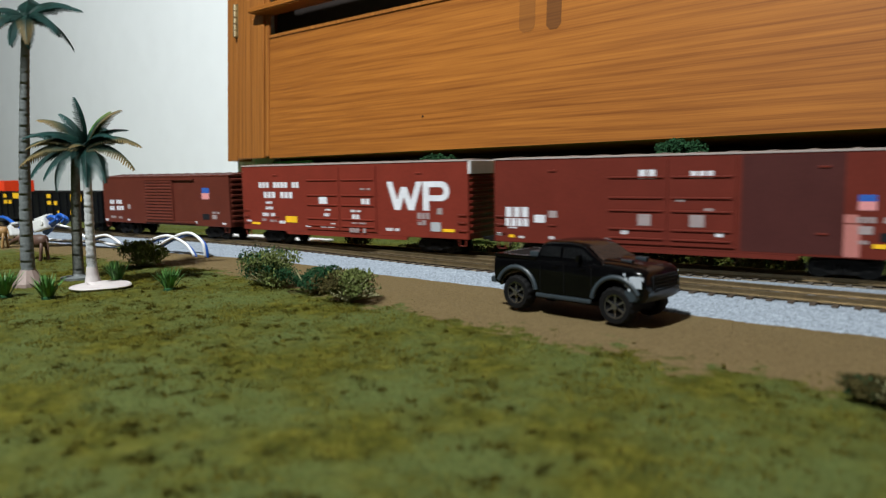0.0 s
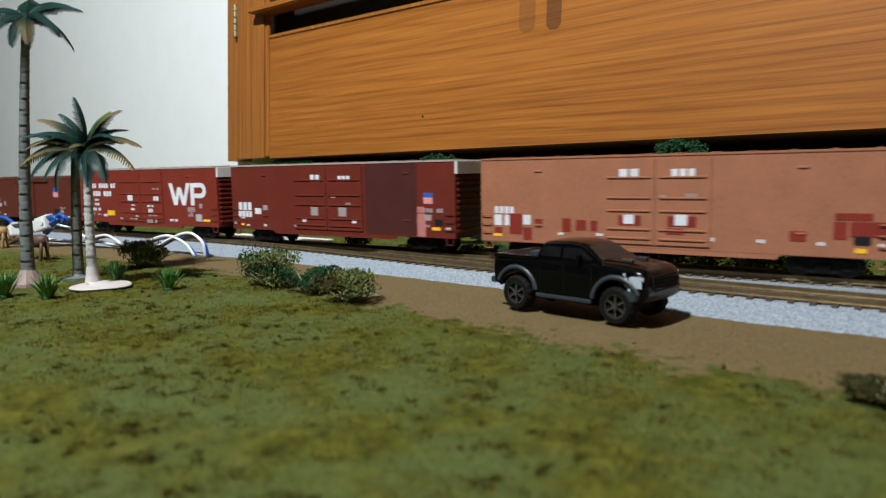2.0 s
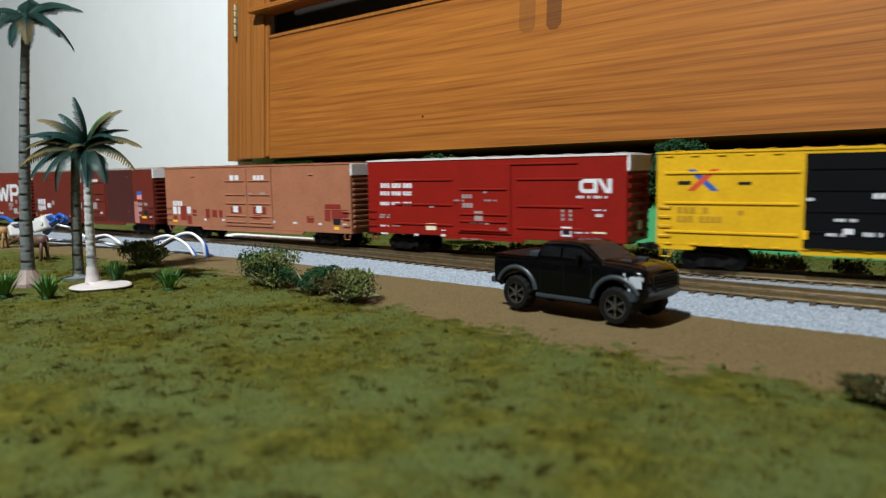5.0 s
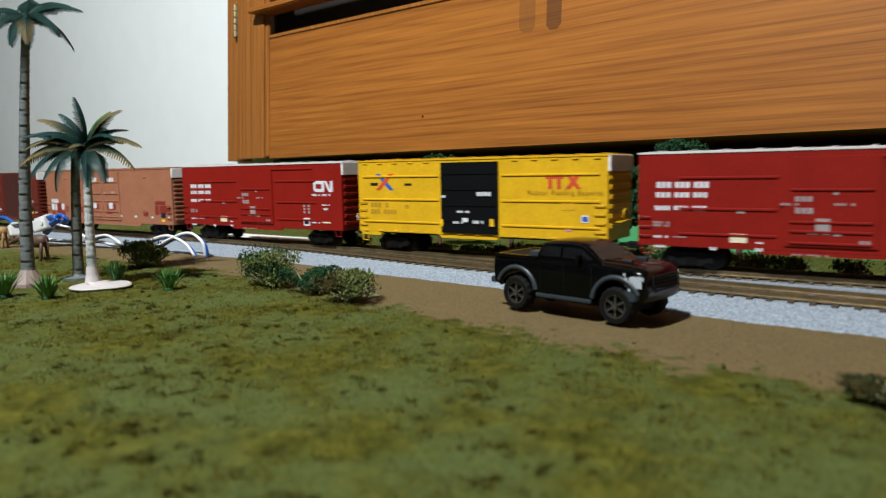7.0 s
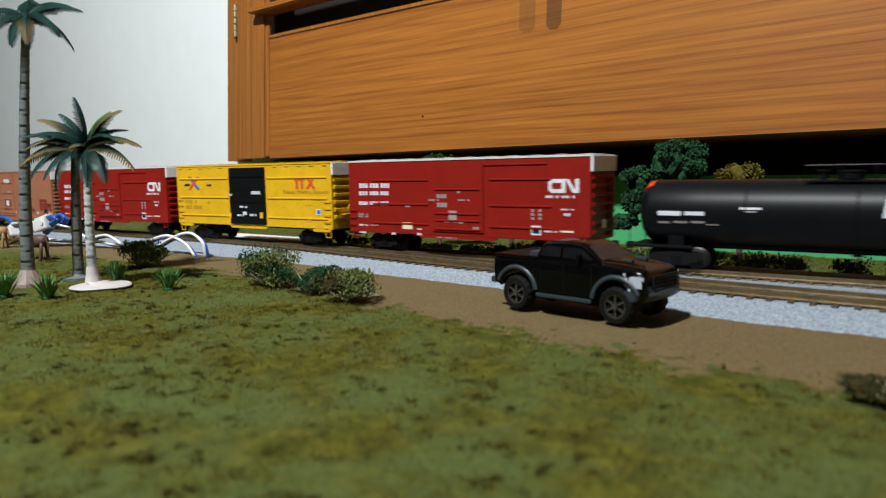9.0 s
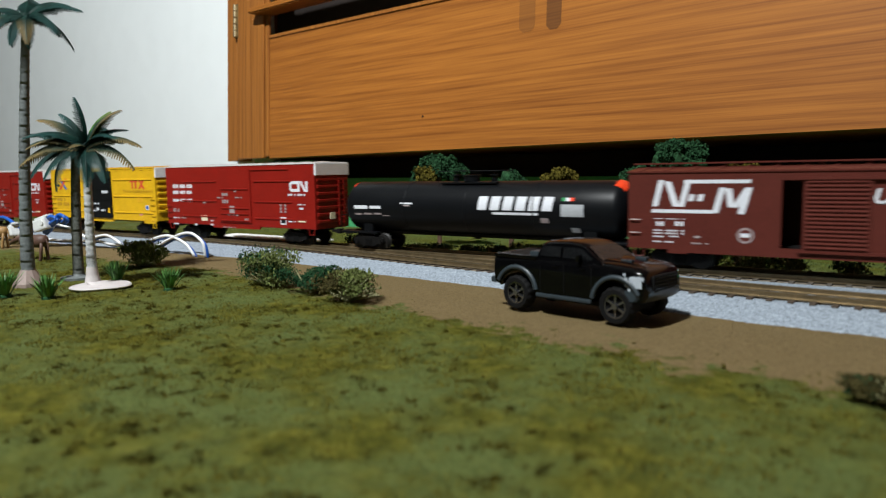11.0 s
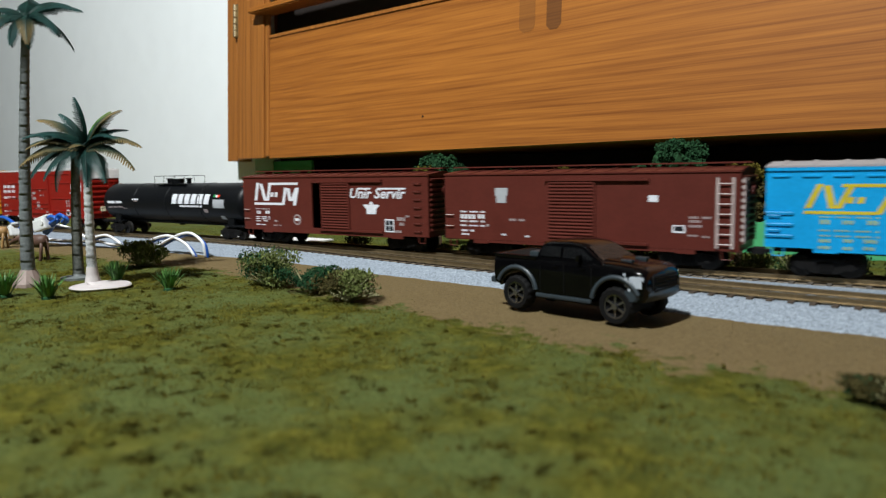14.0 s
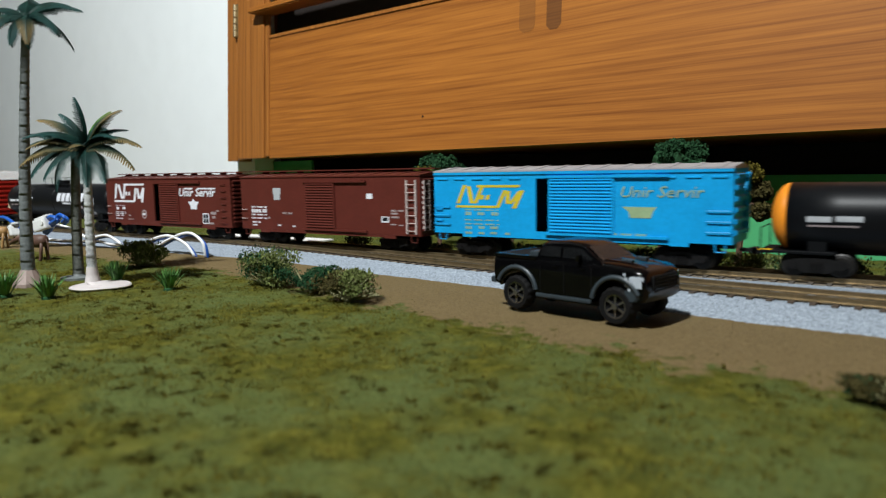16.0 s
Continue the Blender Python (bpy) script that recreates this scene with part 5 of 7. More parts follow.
    for y in (-0.0105, 0.0105):
        bm = bmesh.new()
        tube(bm, [(-0.023, y, top - 0.004), (-0.023, y, top + 0.0066), (0.021, y, top + 0.0066), (0.021, y, top - 0.004)], 0.00028, 6)
        for x in (-0.009, 0.006):
            rod(bm, (x, y, top - 0.003), (x, y, top + 0.0066), 0.00024, 6)
        part("hand_rail", bm, paint_ladder if band else mat, c)
    lathe_bm = bmesh.new()
    lathe(lathe_bm, [(0.0025, 0.0075), (0.0025, 0.0118)], 12, "z", (0, 0, 0))
    part("outlet", lathe_bm, mat, c)
    running_gear(c, L, 0.022, 0.0098)
    c["tank"] = 1
    c["zc"], c["r"] = zc, r


cars()

# ---- scenery materials ----


def frond_material(name, deep, sheen, tip):
    """Dark painted plastic, mottled, with a lighter colour dry-brushed on the tips."""
    m = material(name, deep, rough=0.5, vary=0.5, scale=160, tint=sheen, spec=0.10)
    nt = m.node_tree
    b = nt.nodes["Principled BSDF"]
    old = b.inputs["Base Color"].links[0].from_socket
    at = nt.nodes.new("ShaderNodeAttribute")
    at.attribute_name = "tip"
    n = nt.nodes.new("ShaderNodeTexNoise")
    n.inputs["Scale"].default_value = 320
    add = nt.nodes.new("ShaderNodeMath")
    add.operation = "MULTIPLY_ADD"
    nt.links.new(n.outputs["Fac"], add.inputs[0])
    add.inputs[1].default_value = 1.0
    nt.links.new(at.outputs["Fac"], add.inputs[2])
    r = nt.nodes.new("ShaderNodeMapRange")
    r.inputs["From Min"].default_value, r.inputs["From Max"].default_value = 0.75, 1.25
    nt.links.new(add.outputs[0], r.inputs["Value"])
    mix = nt.nodes.new("ShaderNodeMix")
    mix.data_type = "RGBA"
    mix.inputs[7].default_value = (*tip, 1)
    nt.links.new(r.outputs[0], mix.inputs[0])
    nt.links.new(old, mix.inputs[6])
    nt.links.new(mix.outputs[2], b.inputs["Base Color"])
    return m


frond_mat = frond_material("painted_plastic_frond", (0.0012, 0.006, 0.004), (0.006, 0.024, 0.019), (0.022, 0.070, 0.066))
frond_tan = frond_material("tan_tipped_frond", (0.0015, 0.007, 0.004), (0.009, 0.034, 0.028), (0.230, 0.165, 0.070))
frond_lime = frond_material("lime_frond", (0.010, 0.040, 0.008), (0.060, 0.140, 0.025), (0.160, 0.200, 0.060))
bark_grey = material("grey_plastic_trunk", (0.095, 0.108, 0.108), rough=0.6, vary=0.15, scale=90, tint=(0.135, 0.150, 0.150), bump=0.3, bump_scale=300)
bark_pale = material("pale_plastic_trunk", (0.24, 0.25, 0.25), rough=0.45, vary=0.3, scale=90, tint=(0.44, 0.45, 0.45), bump=0.3, bump_scale=300)
bark_olive = material("olive_grey_trunk", (0.060, 0.066, 0.055), rough=0.6, vary=0.4, scale=90, tint=(0.105, 0.112, 0.100), bump=0.3, bump_scale=300)
base_white = material("white_plastic_base", (0.50, 0.46, 0.45), rough=0.5, vary=0.08, scale=60)
base_pink = material("pinkish_plastic_base", (0.24, 0.18, 0.155), rough=0.55, vary=0.15, scale=60)
grass_blade = material("vivid_plastic_grass", (0.026, 0.105, 0.014), rough=0.5, vary=0.5, scale=200, tint=(0.110, 0.270, 0.065))
leaf_olive = material("olive_foliage", (0.030, 0.050, 0.011), rough=0.9, vary=0.6, scale=220, tint=(0.125, 0.150, 0.045), spec=0.15)
leaf_hedge = material("hedge_foliage", (0.045, 0.070, 0.014), rough=0.9, vary=0.6, scale=220, tint=(0.13, 0.155, 0.045), spec=0.15)
leaf_dark = material("dark_green_foliage", (0.008, 0.032, 0.012), rough=0.9, vary=0.5, scale=220, tint=(0.020, 0.066, 0.026), spec=0.15)
leaf_yellow = material("yellow_green_foliage", (0.045, 0.042, 0.006), rough=0.9, vary=0.5, scale=220, tint=(0.105, 0.085, 0.014), spec=0.1)
leaf_brown = material("brown_olive_foliage", (0.028, 0.027, 0.008), rough=0.9, vary=0.5, scale=220, tint=(0.065, 0.054, 0.018), spec=0.1)
twig_mat = material("dry_twig", (0.14, 0.15, 0.06), rough=0.85, vary=0.4, scale=200, tint=(0.30, 0.29, 0.15))
trunk_brown = material("brown_wire_trunk", (0.10, 0.055, 0.03), rough=0.8, vary=0.3, scale=200)
turf_dark = material("dark_turf_crumb", (0.026, 0.026, 0.003), rough=0.95, vary=0.5, scale=120, tint=(0.075, 0.062, 0.009), spec=0.05)
verge_mat = material("bright_verge_grass", (0.060, 0.080, 0.012), rough=0.9, vary=0.5, scale=250, tint=(0.13, 0.15, 0.03), spec=0.1)
lawn_mat = material("olive_static_grass", (0.052, 0.052, 0.007), rough=0.95, vary=0.5, scale=60, tint=(0.110, 0.100, 0.018), spec=0.1)
drift_mat = material("yellow_olive_flock", (0.070, 0.066, 0.006), rough=0.95, vary=0.5, scale=70, tint=(0.150, 0.130, 0.018), spec=0.1)
hide_brown = material("brown_animal_paint", (0.085, 0.042, 0.028), rough=0.6, vary=0.3, scale=150)
hide_tan = material("tan_animal_paint", (0.30, 0.17, 0.06), rough=0.6, vary=0.3, scale=150)
wire_white = material("white_wire_sleeve", (0.78, 0.79, 0.80), rough=0.4, vary=0.03, scale=60)
wire_blue = material("blue_wire_sleeve", (0.012, 0.095, 0.42), rough=0.4, vary=0.1, scale=60)
clamp_white = material("white_connector_plastic", (0.62, 0.63, 0.62), rough=0.45, vary=0.12, scale=120)
car_black = material("black_die_cast_paint", (0.0014, 0.0014, 0.0017), rough=0.13, vary=0.25, scale=90, spec=0.28)
car_trim = material("grey_plastic_trim", (0.024, 0.034, 0.041), rough=0.42, vary=0.15, scale=120)
car_glass = material("dark_clear_glazing", (0.012, 0.013, 0.014), rough=0.08, vary=0.1, scale=40, spec=0.6)
car_tyre = material("black_rubber_tyre", (0.0025, 0.0025, 0.0026), rough=0.75, spec=0.2, vary=0.2, scale=200)
car_rim = material("chrome_rim", (0.20, 0.20, 0.205), rough=0.22, metal=0.9, vary=0.2, scale=200)
car_lamp = material("silver_headlamp", (0.45, 0.50, 0.56), rough=0.25, metal=0.15, vary=0.05, scale=90)


# ---- toy pickup truck ----
def ring(bm, profile, n):
    """An open ring about the y axis from a closed (radius, y) outline."""
    rows = [[bm.verts.new((r * math.sin(2 * math.pi * k / n), y, r * math.cos(2 * math.pi * k / n))) for k in range(n)] for r, y in profile]
    for a, b in zip(rows, rows[1:] + rows[:1]):
        for k in range(n):
            bm.faces.new((a[k], a[(k + 1) % n], b[(k + 1) % n], b[k]))



def loft(bm, sections):
    """Skin equal-length closed outlines."""
    rings = [[bm.verts.new(p) for p in s] for s in sections]
    n = len(rings[0])
    for a, b in zip(rings, rings[1:]):
        for i in range(n):
            bm.faces.new((a[i], a[(i + 1) % n], b[(i + 1) % n], b[i]))
    bm.faces.new(rings[0][::-1])
    bm.faces.new(rings[-1])
    bmesh.ops.recalc_face_normals(bm, faces=bm.faces[:])


def rounded(ob, angle=38):
    """Smooth shading that keeps creases sharper than the angle."""
    for p in ob.data.polygons:
        p.use_smooth = True
    ob.data.set_sharp_from_angle(angle=math.radians(angle))
    return ob


def pickup():
    H = math.radians(-10.6)
    near = Vector((-0.1232, -0.1014, 0))
    W = 0.0148
    at = Matrix.Translation(near) @ Matrix.Rotation(H, 4, "Z") @ Matrix.Translation((0, W + 0.0008, 0))
    t = empty("toy_pickup_truck", "black toy pickup truck with grey wheel flares on bare dirt", "toy truck", at=at)
    xr, xf, r = -0.0256, 0.0250, 0.0078
    # lower body with open wheel arches, tapered slightly in plan
    side = [(-0.0392, 0.0125), (-0.0398, 0.0170), (-0.0394, 0.0236)]
    side += [(-0.0150, 0.0246), (0.0150, 0.0250), (0.0245, 0.0247), (0.0325, 0.0239), (0.0358, 0.0229), (0.0372, 0.0214), (0.0381, 0.0180), (0.0383, 0.0128), (0.0370, 0.0108)]
    side += [(xf + 0.0102, 0.0108)] + arc_pts(xf, r + 0.0006, 0.0104, 14, 172)
    side += [(xf - 0.0106, 0.0084), (xr + 0.0106, 0.0084)] + arc_pts(xr, r, 0.0104, 8, 165)
    side += [(xr - 0.0106, 0.0110)]
    bm = bmesh.new()

    def station(y, s, lift=0.0):
        return [(x * s, y, z - lift * max(0, (z - 0.018) / 0.006)) for x, z in side]
    rows = [(W, 0.972, 0.0026), (W - 0.0004, 0.982, 0.0014), (W - 0.0010, 0.990, 0.0007), (W - 0.0022, 0.997, 0.0001), (W * 0.62, 1.004, -0.0002), (W * 0.3, 1.010, -0.0004)]
    loft(bm, [station(-y, s, l) for y, s, l in rows] + [station(0, 1.012, -0.0005)] + [station(y, s, l) for y, s, l in rows[::-1]])
    body = rounded(part("body", bm, car_black, t))
    # raised hood panel with two vents
    bm = bmesh.new()
    loft(bm, [[(x, y, z - d) for x, z in ((0.0150, 0.0240), (0.0350, 0.0222), (0.0345, 0.0240), (0.0300, 0.0250), (0.0240, 0.0256), (0.0150, 0.0262))] for y, d in ((-0.0100, 0.0010), (-0.0088, 0.0002), (-0.0055, 0.0), (-0.0045, 0.0004), (0.0045, 0.0004), (0.0055, 0.0), (0.0088, 0.0002), (0.0100, 0.0010))])
    hood = rounded(part("hood", bm, car_black, t))
    for s in (-1, 1):
        boxed("vent", car_trim, hood, 0.0225, 0.0275, s * 0.0058 - 0.0012, s * 0.0058 + 0.0012, 0.0246, 0.0260)
    # cab: narrower towards the roof
    roofz = 0.0322

    def cab_section(y, k, d):
        return [(-0.0148, y, 0.0240), (0.0186, y, 0.0240), (0.0172, y, 0.0252), (0.0088, y * k, roofz - 0.0012 - d), (0.0064, y * k, roofz - 0.0003 - d), (0.0010, y * k, roofz + 0.0003 - d), (-0.0080, y * k, roofz - d), (-0.0122, y * k, roofz - 0.0006 - d), (-0.0136, y * k, roofz - 0.0018 - d), (-0.0146, y, 0.0252)]
    bm = bmesh.new()
    stations = [(W - 0.0008, 0.0010), (W - 0.0016, 0.0004), (W - 0.0034, 0.0), (W * 0.4, -0.0003)]
    loft(bm, [cab_section(-y, 0.84, d) for y, d in stations] + [cab_section(0, 0.84, -0.0004)] + [cab_section(y, 0.84, d) for y, d in stations[::-1]])
    rounded(part("cab", bm, car_black, t), 30)
    # glazing, slightly sunk in dark frames
    yo, yi = W - 0.0008, (W - 0.0008) * 0.84

    def pane(pts, name="side_window"):
        bm = bmesh.new()
        vs = [bm.verts.new(p) for p in pts]
        f = bm.faces.new(vs)
        bmesh.ops.solidify(bm, geom=[f], thickness=0.0003)
        bmesh.ops.recalc_face_normals(bm, faces=bm.faces[:])
        part(name, bm, car_glass, t)

    def on_side(x, z, s):
        k = (z - 0.0250) / (roofz - 0.0250)
        return (x, s * (yo + (yi - yo) * k + 0.00022), z)
    for s in (-1, 1):
        pane([on_side(-0.0130, 0.0257, s), on_side(-0.0022, 0.0257, s), on_side(-0.0026, 0.0301, s), on_side(-0.0116, 0.0301, s), on_side(-0.0126, 0.0292, s)])
        pane([on_side(-0.0010, 0.0257, s), on_side(0.0140, 0.0257, s), on_side(0.0122, 0.0270, s), on_side(0.0078, 0.0300, s), on_side(-0.0014, 0.0301, s)])
    pane([(0.01718, -0.0120, 0.02560), (0.01718, 0.0120, 0.02560), (0.0097, 0.0103, 0.0307), (0.0097, -0.0103, 0.0307)], "windscreen")
    # door shut-lines
    for s in (-1, 1):
        for x in (-0.0124, 0.0000, 0.0136):
            boxed("door_seam", car_tyre, body, x - 0.00012, x + 0.00012, min(s * (W - 0.0004), s * (W + 0.00012)), max(s * (W - 0.0004), s * (W + 0.00012)), 0.0105, 0.0228)
        for x in (-0.0030, 0.0105):
            boxed("door_handle", car_black, body, x - 0.0022, x, min(s * (W - 0.0004), s * (W + 0.0005)), max(s * (W - 0.0004), s * (W + 0.0005)), 0.0212, 0.0219, bevel=0.0002)
    # wing mirrors
    for s in (-1, 1):
        bm = bmesh.new()
        box(bm, 0.0070, 0.0088, min(s * 0.0140, s * 0.0166), max(s * 0.0140, s * 0.0166), 0.0250, 0.0276, 0.0005)
        part("mirror", bm, car_black, t)
    # open bed: dark floor with raised rails
    bm = bmesh.new()
    for d in ((-0.0385, -0.0150, -W + 0.0004, -W + 0.0026, 0.0236, 0.0252), (-0.0385, -0.0150, W - 0.0026, W - 0.0004, 0.0236, 0.0252), (-0.0395, -0.0378, -W + 0.001, W - 0.001, 0.0234, 0.0250)):
        box(bm, *d, bevel=0.0004)
    part("bed_rail", bm, car_black, t)
    boxed("bed_liner", car_tyre, t, -0.0377, -0.0148, -W + 0.0027, W - 0.0027, 0.0238, 0.0249, label="matt black bed liner")
    bm = bmesh.new()
    box(bm, -0.0205, -0.0155, -0.0120, -0.0060, 0.0240, 0.0272, 0.0008)
    part("bed_box", bm, car_trim, t, "small grey box in the bed")
    # flares, running boards, bumpers
    for s in (-1, 1):
        for cx, a0, a1 in ((xf, 26, 172), (xr, 10, 158)):
            bm = bmesh.new()
            outer, inner = arc_pts(cx, r + 0.0010, 0.0123, a0, a1, 18), arc_pts(cx, r + 0.0010, 0.0101, a0, a1, 18)
            y0, y1 = s * (W - 0.0008), s * (W + 0.0009)
            n = len(outer)
            rows = [[bm.verts.new((x, y0, z)) for x, z in outer], [bm.verts.new((x * 1 + (cx - x) * 0.05, y1, z - (z - r) * 0.05)) for x, z in outer], [bm.verts.new((x, y1, z)) for x, z in inner], [bm.verts.new((x, y0, z)) for x, z in inner]]
            for a, b in zip(rows, rows[1:] + rows[:1]):
                for i in range(n - 1):
                    bm.faces.new((a[i], a[i + 1], b[i + 1], b[i]))
            bmesh.ops.recalc_face_normals(bm, faces=bm.faces[:])
            part("wheel_flare", bm, car_trim, t, "grey plastic wheel flare", smooth=True)
        boxed("running_board", car_trim, t, xr + 0.0112, xf - 0.0112, min(s * (W - 0.002), s * (W + 0.0008)), max(s * (W - 0.002), s * (W + 0.0008)), 0.0078, 0.0094, bevel=0.0004)
    bm = bmesh.new()
    loft(bm, [[(x, y, z) for x, z in ((0.0352 - d, 0.0106), (0.0390 - d, 0.0110), (0.0400 - d, 0.0122), (0.0402 - d, 0.0134), (0.0394 - d, 0.0146), (0.0352 - d, 0.0150))] for y, d in ((-W - 0.0006, 0.0058), (-W + 0.0010, 0.0030), (-W * 0.78, 0.0012), (-W * 0.4, 0.0003), (0, 0.0), (W * 0.4, 0.0003), (W * 0.78, 0.0012), (W - 0.0010, 0.0030), (W + 0.0006, 0.0058))])
    rounded(part("front_bumper", bm, car_trim, t, "grey front bumper"), 30)
    bm = bmesh.new()
    box(bm, -0.0412, -0.0382, -W + 0.0004, W - 0.0004, 0.0112, 0.0142, 0.0007)
    part("rear_bumper", bm, car_trim, t, "grey rear bumper")
    # grille and lamps
    g = boxed("grille", car_tyre, t, 0.0376, 0.0389, -0.0096, 0.0096, 0.0150, 0.0208, bevel=0.0004)
    for k in range(4):
        boxed("grille_bar", car_black, g, 0.0388, 0.0391, -0.0092, 0.0092, 0.0154 + 0.0014 * k, 0.0159 + 0.0014 * k)
    for s in (-1, 1):
        bm = bmesh.new()
        secs = []
        for y, x0, top in ((s * 0.0136, 0.0374, 0.0205), (s * 0.0145, 0.0372, 0.0208), (s * 0.01505, 0.0360, 0.0209), (s * 0.01515, 0.0338, 0.0208), (s * 0.01505, 0.0318, 0.0200)):
            secs.append([(x0, y, 0.0163), (x0 - 0.0004, y, top), (x0 - 0.003, y * 0.94, top), (x0 - 0.003, y * 0.94, 0.0163)])
        loft(bm, secs)
        part("headlamp", bm, car_lamp, t, "silver headlamp")
        for x, z in ((0.0290, 0.0213), (0.0296, 0.0196), (0.0312, 0.0154)):
            bm = bmesh.new()
            lathe(bm, [(0.0006, -0.0004), (0.0006, 0.0004)], 10, "y", (x, s * (W + 0.0001), z))
            part("side_lamp", bm, car_lamp, t)
    boxed("chassis", car_tyre, t, -0.034, 0.030, -0.008, 0.008, 0.0055, 0.0092)
    # wheels
    for cx in (xr, xf):
        for s in (-1, 1):
            y = s * (W - 0.0024)
            bm = bmesh.new()
            w = 0.0034
            prof = [(0.0047, w - 0.0020), (0.0050, w - 0.0004), (0.0056, w), (0.0068, w), (0.0075, w - 0.0007), (0.0079, w - 0.0016), (0.0079, -w + 0.0016), (0.0075, -w + 0.0007), (0.0068, -w), (0.0050, -w), (0.0047, -w + 0.0020)]
            rings, n = [], 64
            for pr, ph in prof:
                rings.append([bm.verts.new(((pr - (0.00028 if pr > 0.0072 and k % 4 < 2 else 0)) * math.sin(2 * math.pi * k / n), ph, (pr - (0.00028 if pr > 0.0072 and k % 4 < 2 else 0)) * math.cos(2 * math.pi * k / n))) for k in range(n)])
            for ra, rb in zip(rings, rings[1:] + rings[:1]):
                for k in range(n):
                    bm.faces.new((ra[k], ra[(k + 1) % n], rb[(k + 1) % n], rb[k]))
            bmesh.ops.recalc_face_normals(bm, faces=bm.faces[:])
            wh = part("wheel", bm, car_tyre, t, "chunky black tyre")
            wh.location = (cx, y, 0.0081)
            bm = bmesh.new()
            ring(bm, [(0.0048, s * (w - 0.0024)), (0.0049, s * (w - 0.0004)), (0.0044, s * (w - 0.0004)), (0.0043, s * (w - 0.0020)), (0.0042, s * (w - 0.0021))], 24)
            for k in range(6):
                m = Matrix.Rotation(2 * math.pi * k / 6, 4, "Y")
                fs = box(bm, -0.0004, 0.0004, min(s * (w - 0.0018), s * (w - 0.0007)), max(s * (w - 0.0018), s * (w - 0.0007)), 0.0006, 0.0044)
                bmesh.ops.transform(bm, matrix=m, verts=list({v for f in fs for v in f.verts}))
            lathe(bm, [(0.0013, s * (w - 0.0014)), (0.0013, s * (w + 0.0002))], 12, "y", (0, 0, 0))
            bmesh.ops.recalc_face_normals(bm, faces=bm.faces[:])
            part("rim", bm, car_rim, wh, "chrome six-spoke rim")
            bm = bmesh.new()
            lathe(bm, [(0.0047, s * (w - 0.0026)), (0.0047, s * (w - 0.0019))], 20, "y", (0, 0, 0))
            part("brake_disc", bm, car_tyre, wh)


pickup()


# ---- palms ----
def frond_mesh(rnd, length, droop, wide):
    """A pinnate leaf along +x: grooved rib and two rows of toothed leaflets, with the tips marked for dry-brushing."""
    bm = bmesh.new()
    tip = bm.verts.layers.float.new("tip")
    n = 22
    rib = []
    for i in range(n + 1):
        s = i / n
        rib.append(Vector((length * s * (1 - 0.18 * droop * s), 0, length * (0.30 * s * (1.15 - s) - droop * 0.62 * s * s))))
    tube(bm, rib, length * 0.014, 5)
    for v in bm.verts:
        v[tip] = max(0.0, v.co.x / length - 0.45)
    for i in range(1, n + 1):
        s = i / n
        w = wide * length * (math.sin(math.pi * min(1, 0.20 + 0.78 * s)) ** 0.6 * (1 - 0.25 * s) + 0.06)
        p = rib[i]
        d = (rib[i] - rib[i - 1]).normalized()
        for sd in (-1, 1):
            out = (Vector((0, sd, 0)) * 0.80 + d * 0.38 - Vector((0, 0, 0.55))).normalized()
            q = p + out * w * rnd.uniform(0.85, 1.1)
            half = length / n * 0.56
            a, b = p - d * half, p + d * half
            tipw = d * half * 0.34
            th = Vector((0, 0, length * 0.012))
            vs = [bm.verts.new(v) for v in (a, b, q + tipw, q - tipw, a + th, b + th, q + tipw + th * 0.5, q - tipw + th * 0.5)]
            for k, v in enumerate(vs):
                v[tip] = 0.75 * max(0.0, s - 0.35) + (0.45 if k in (2, 3, 6, 7) else 0.0)
            for f in ((0, 1, 2, 3), (7, 6, 5, 4), (0, 4, 5, 1), (1, 5, 6, 2), (2, 6, 7, 3), (3, 7, 4, 0)):
                bm.faces.new([vs[k] for k in f])
    bmesh.ops.recalc_face_normals(bm, faces=bm.faces[:])
    return bm


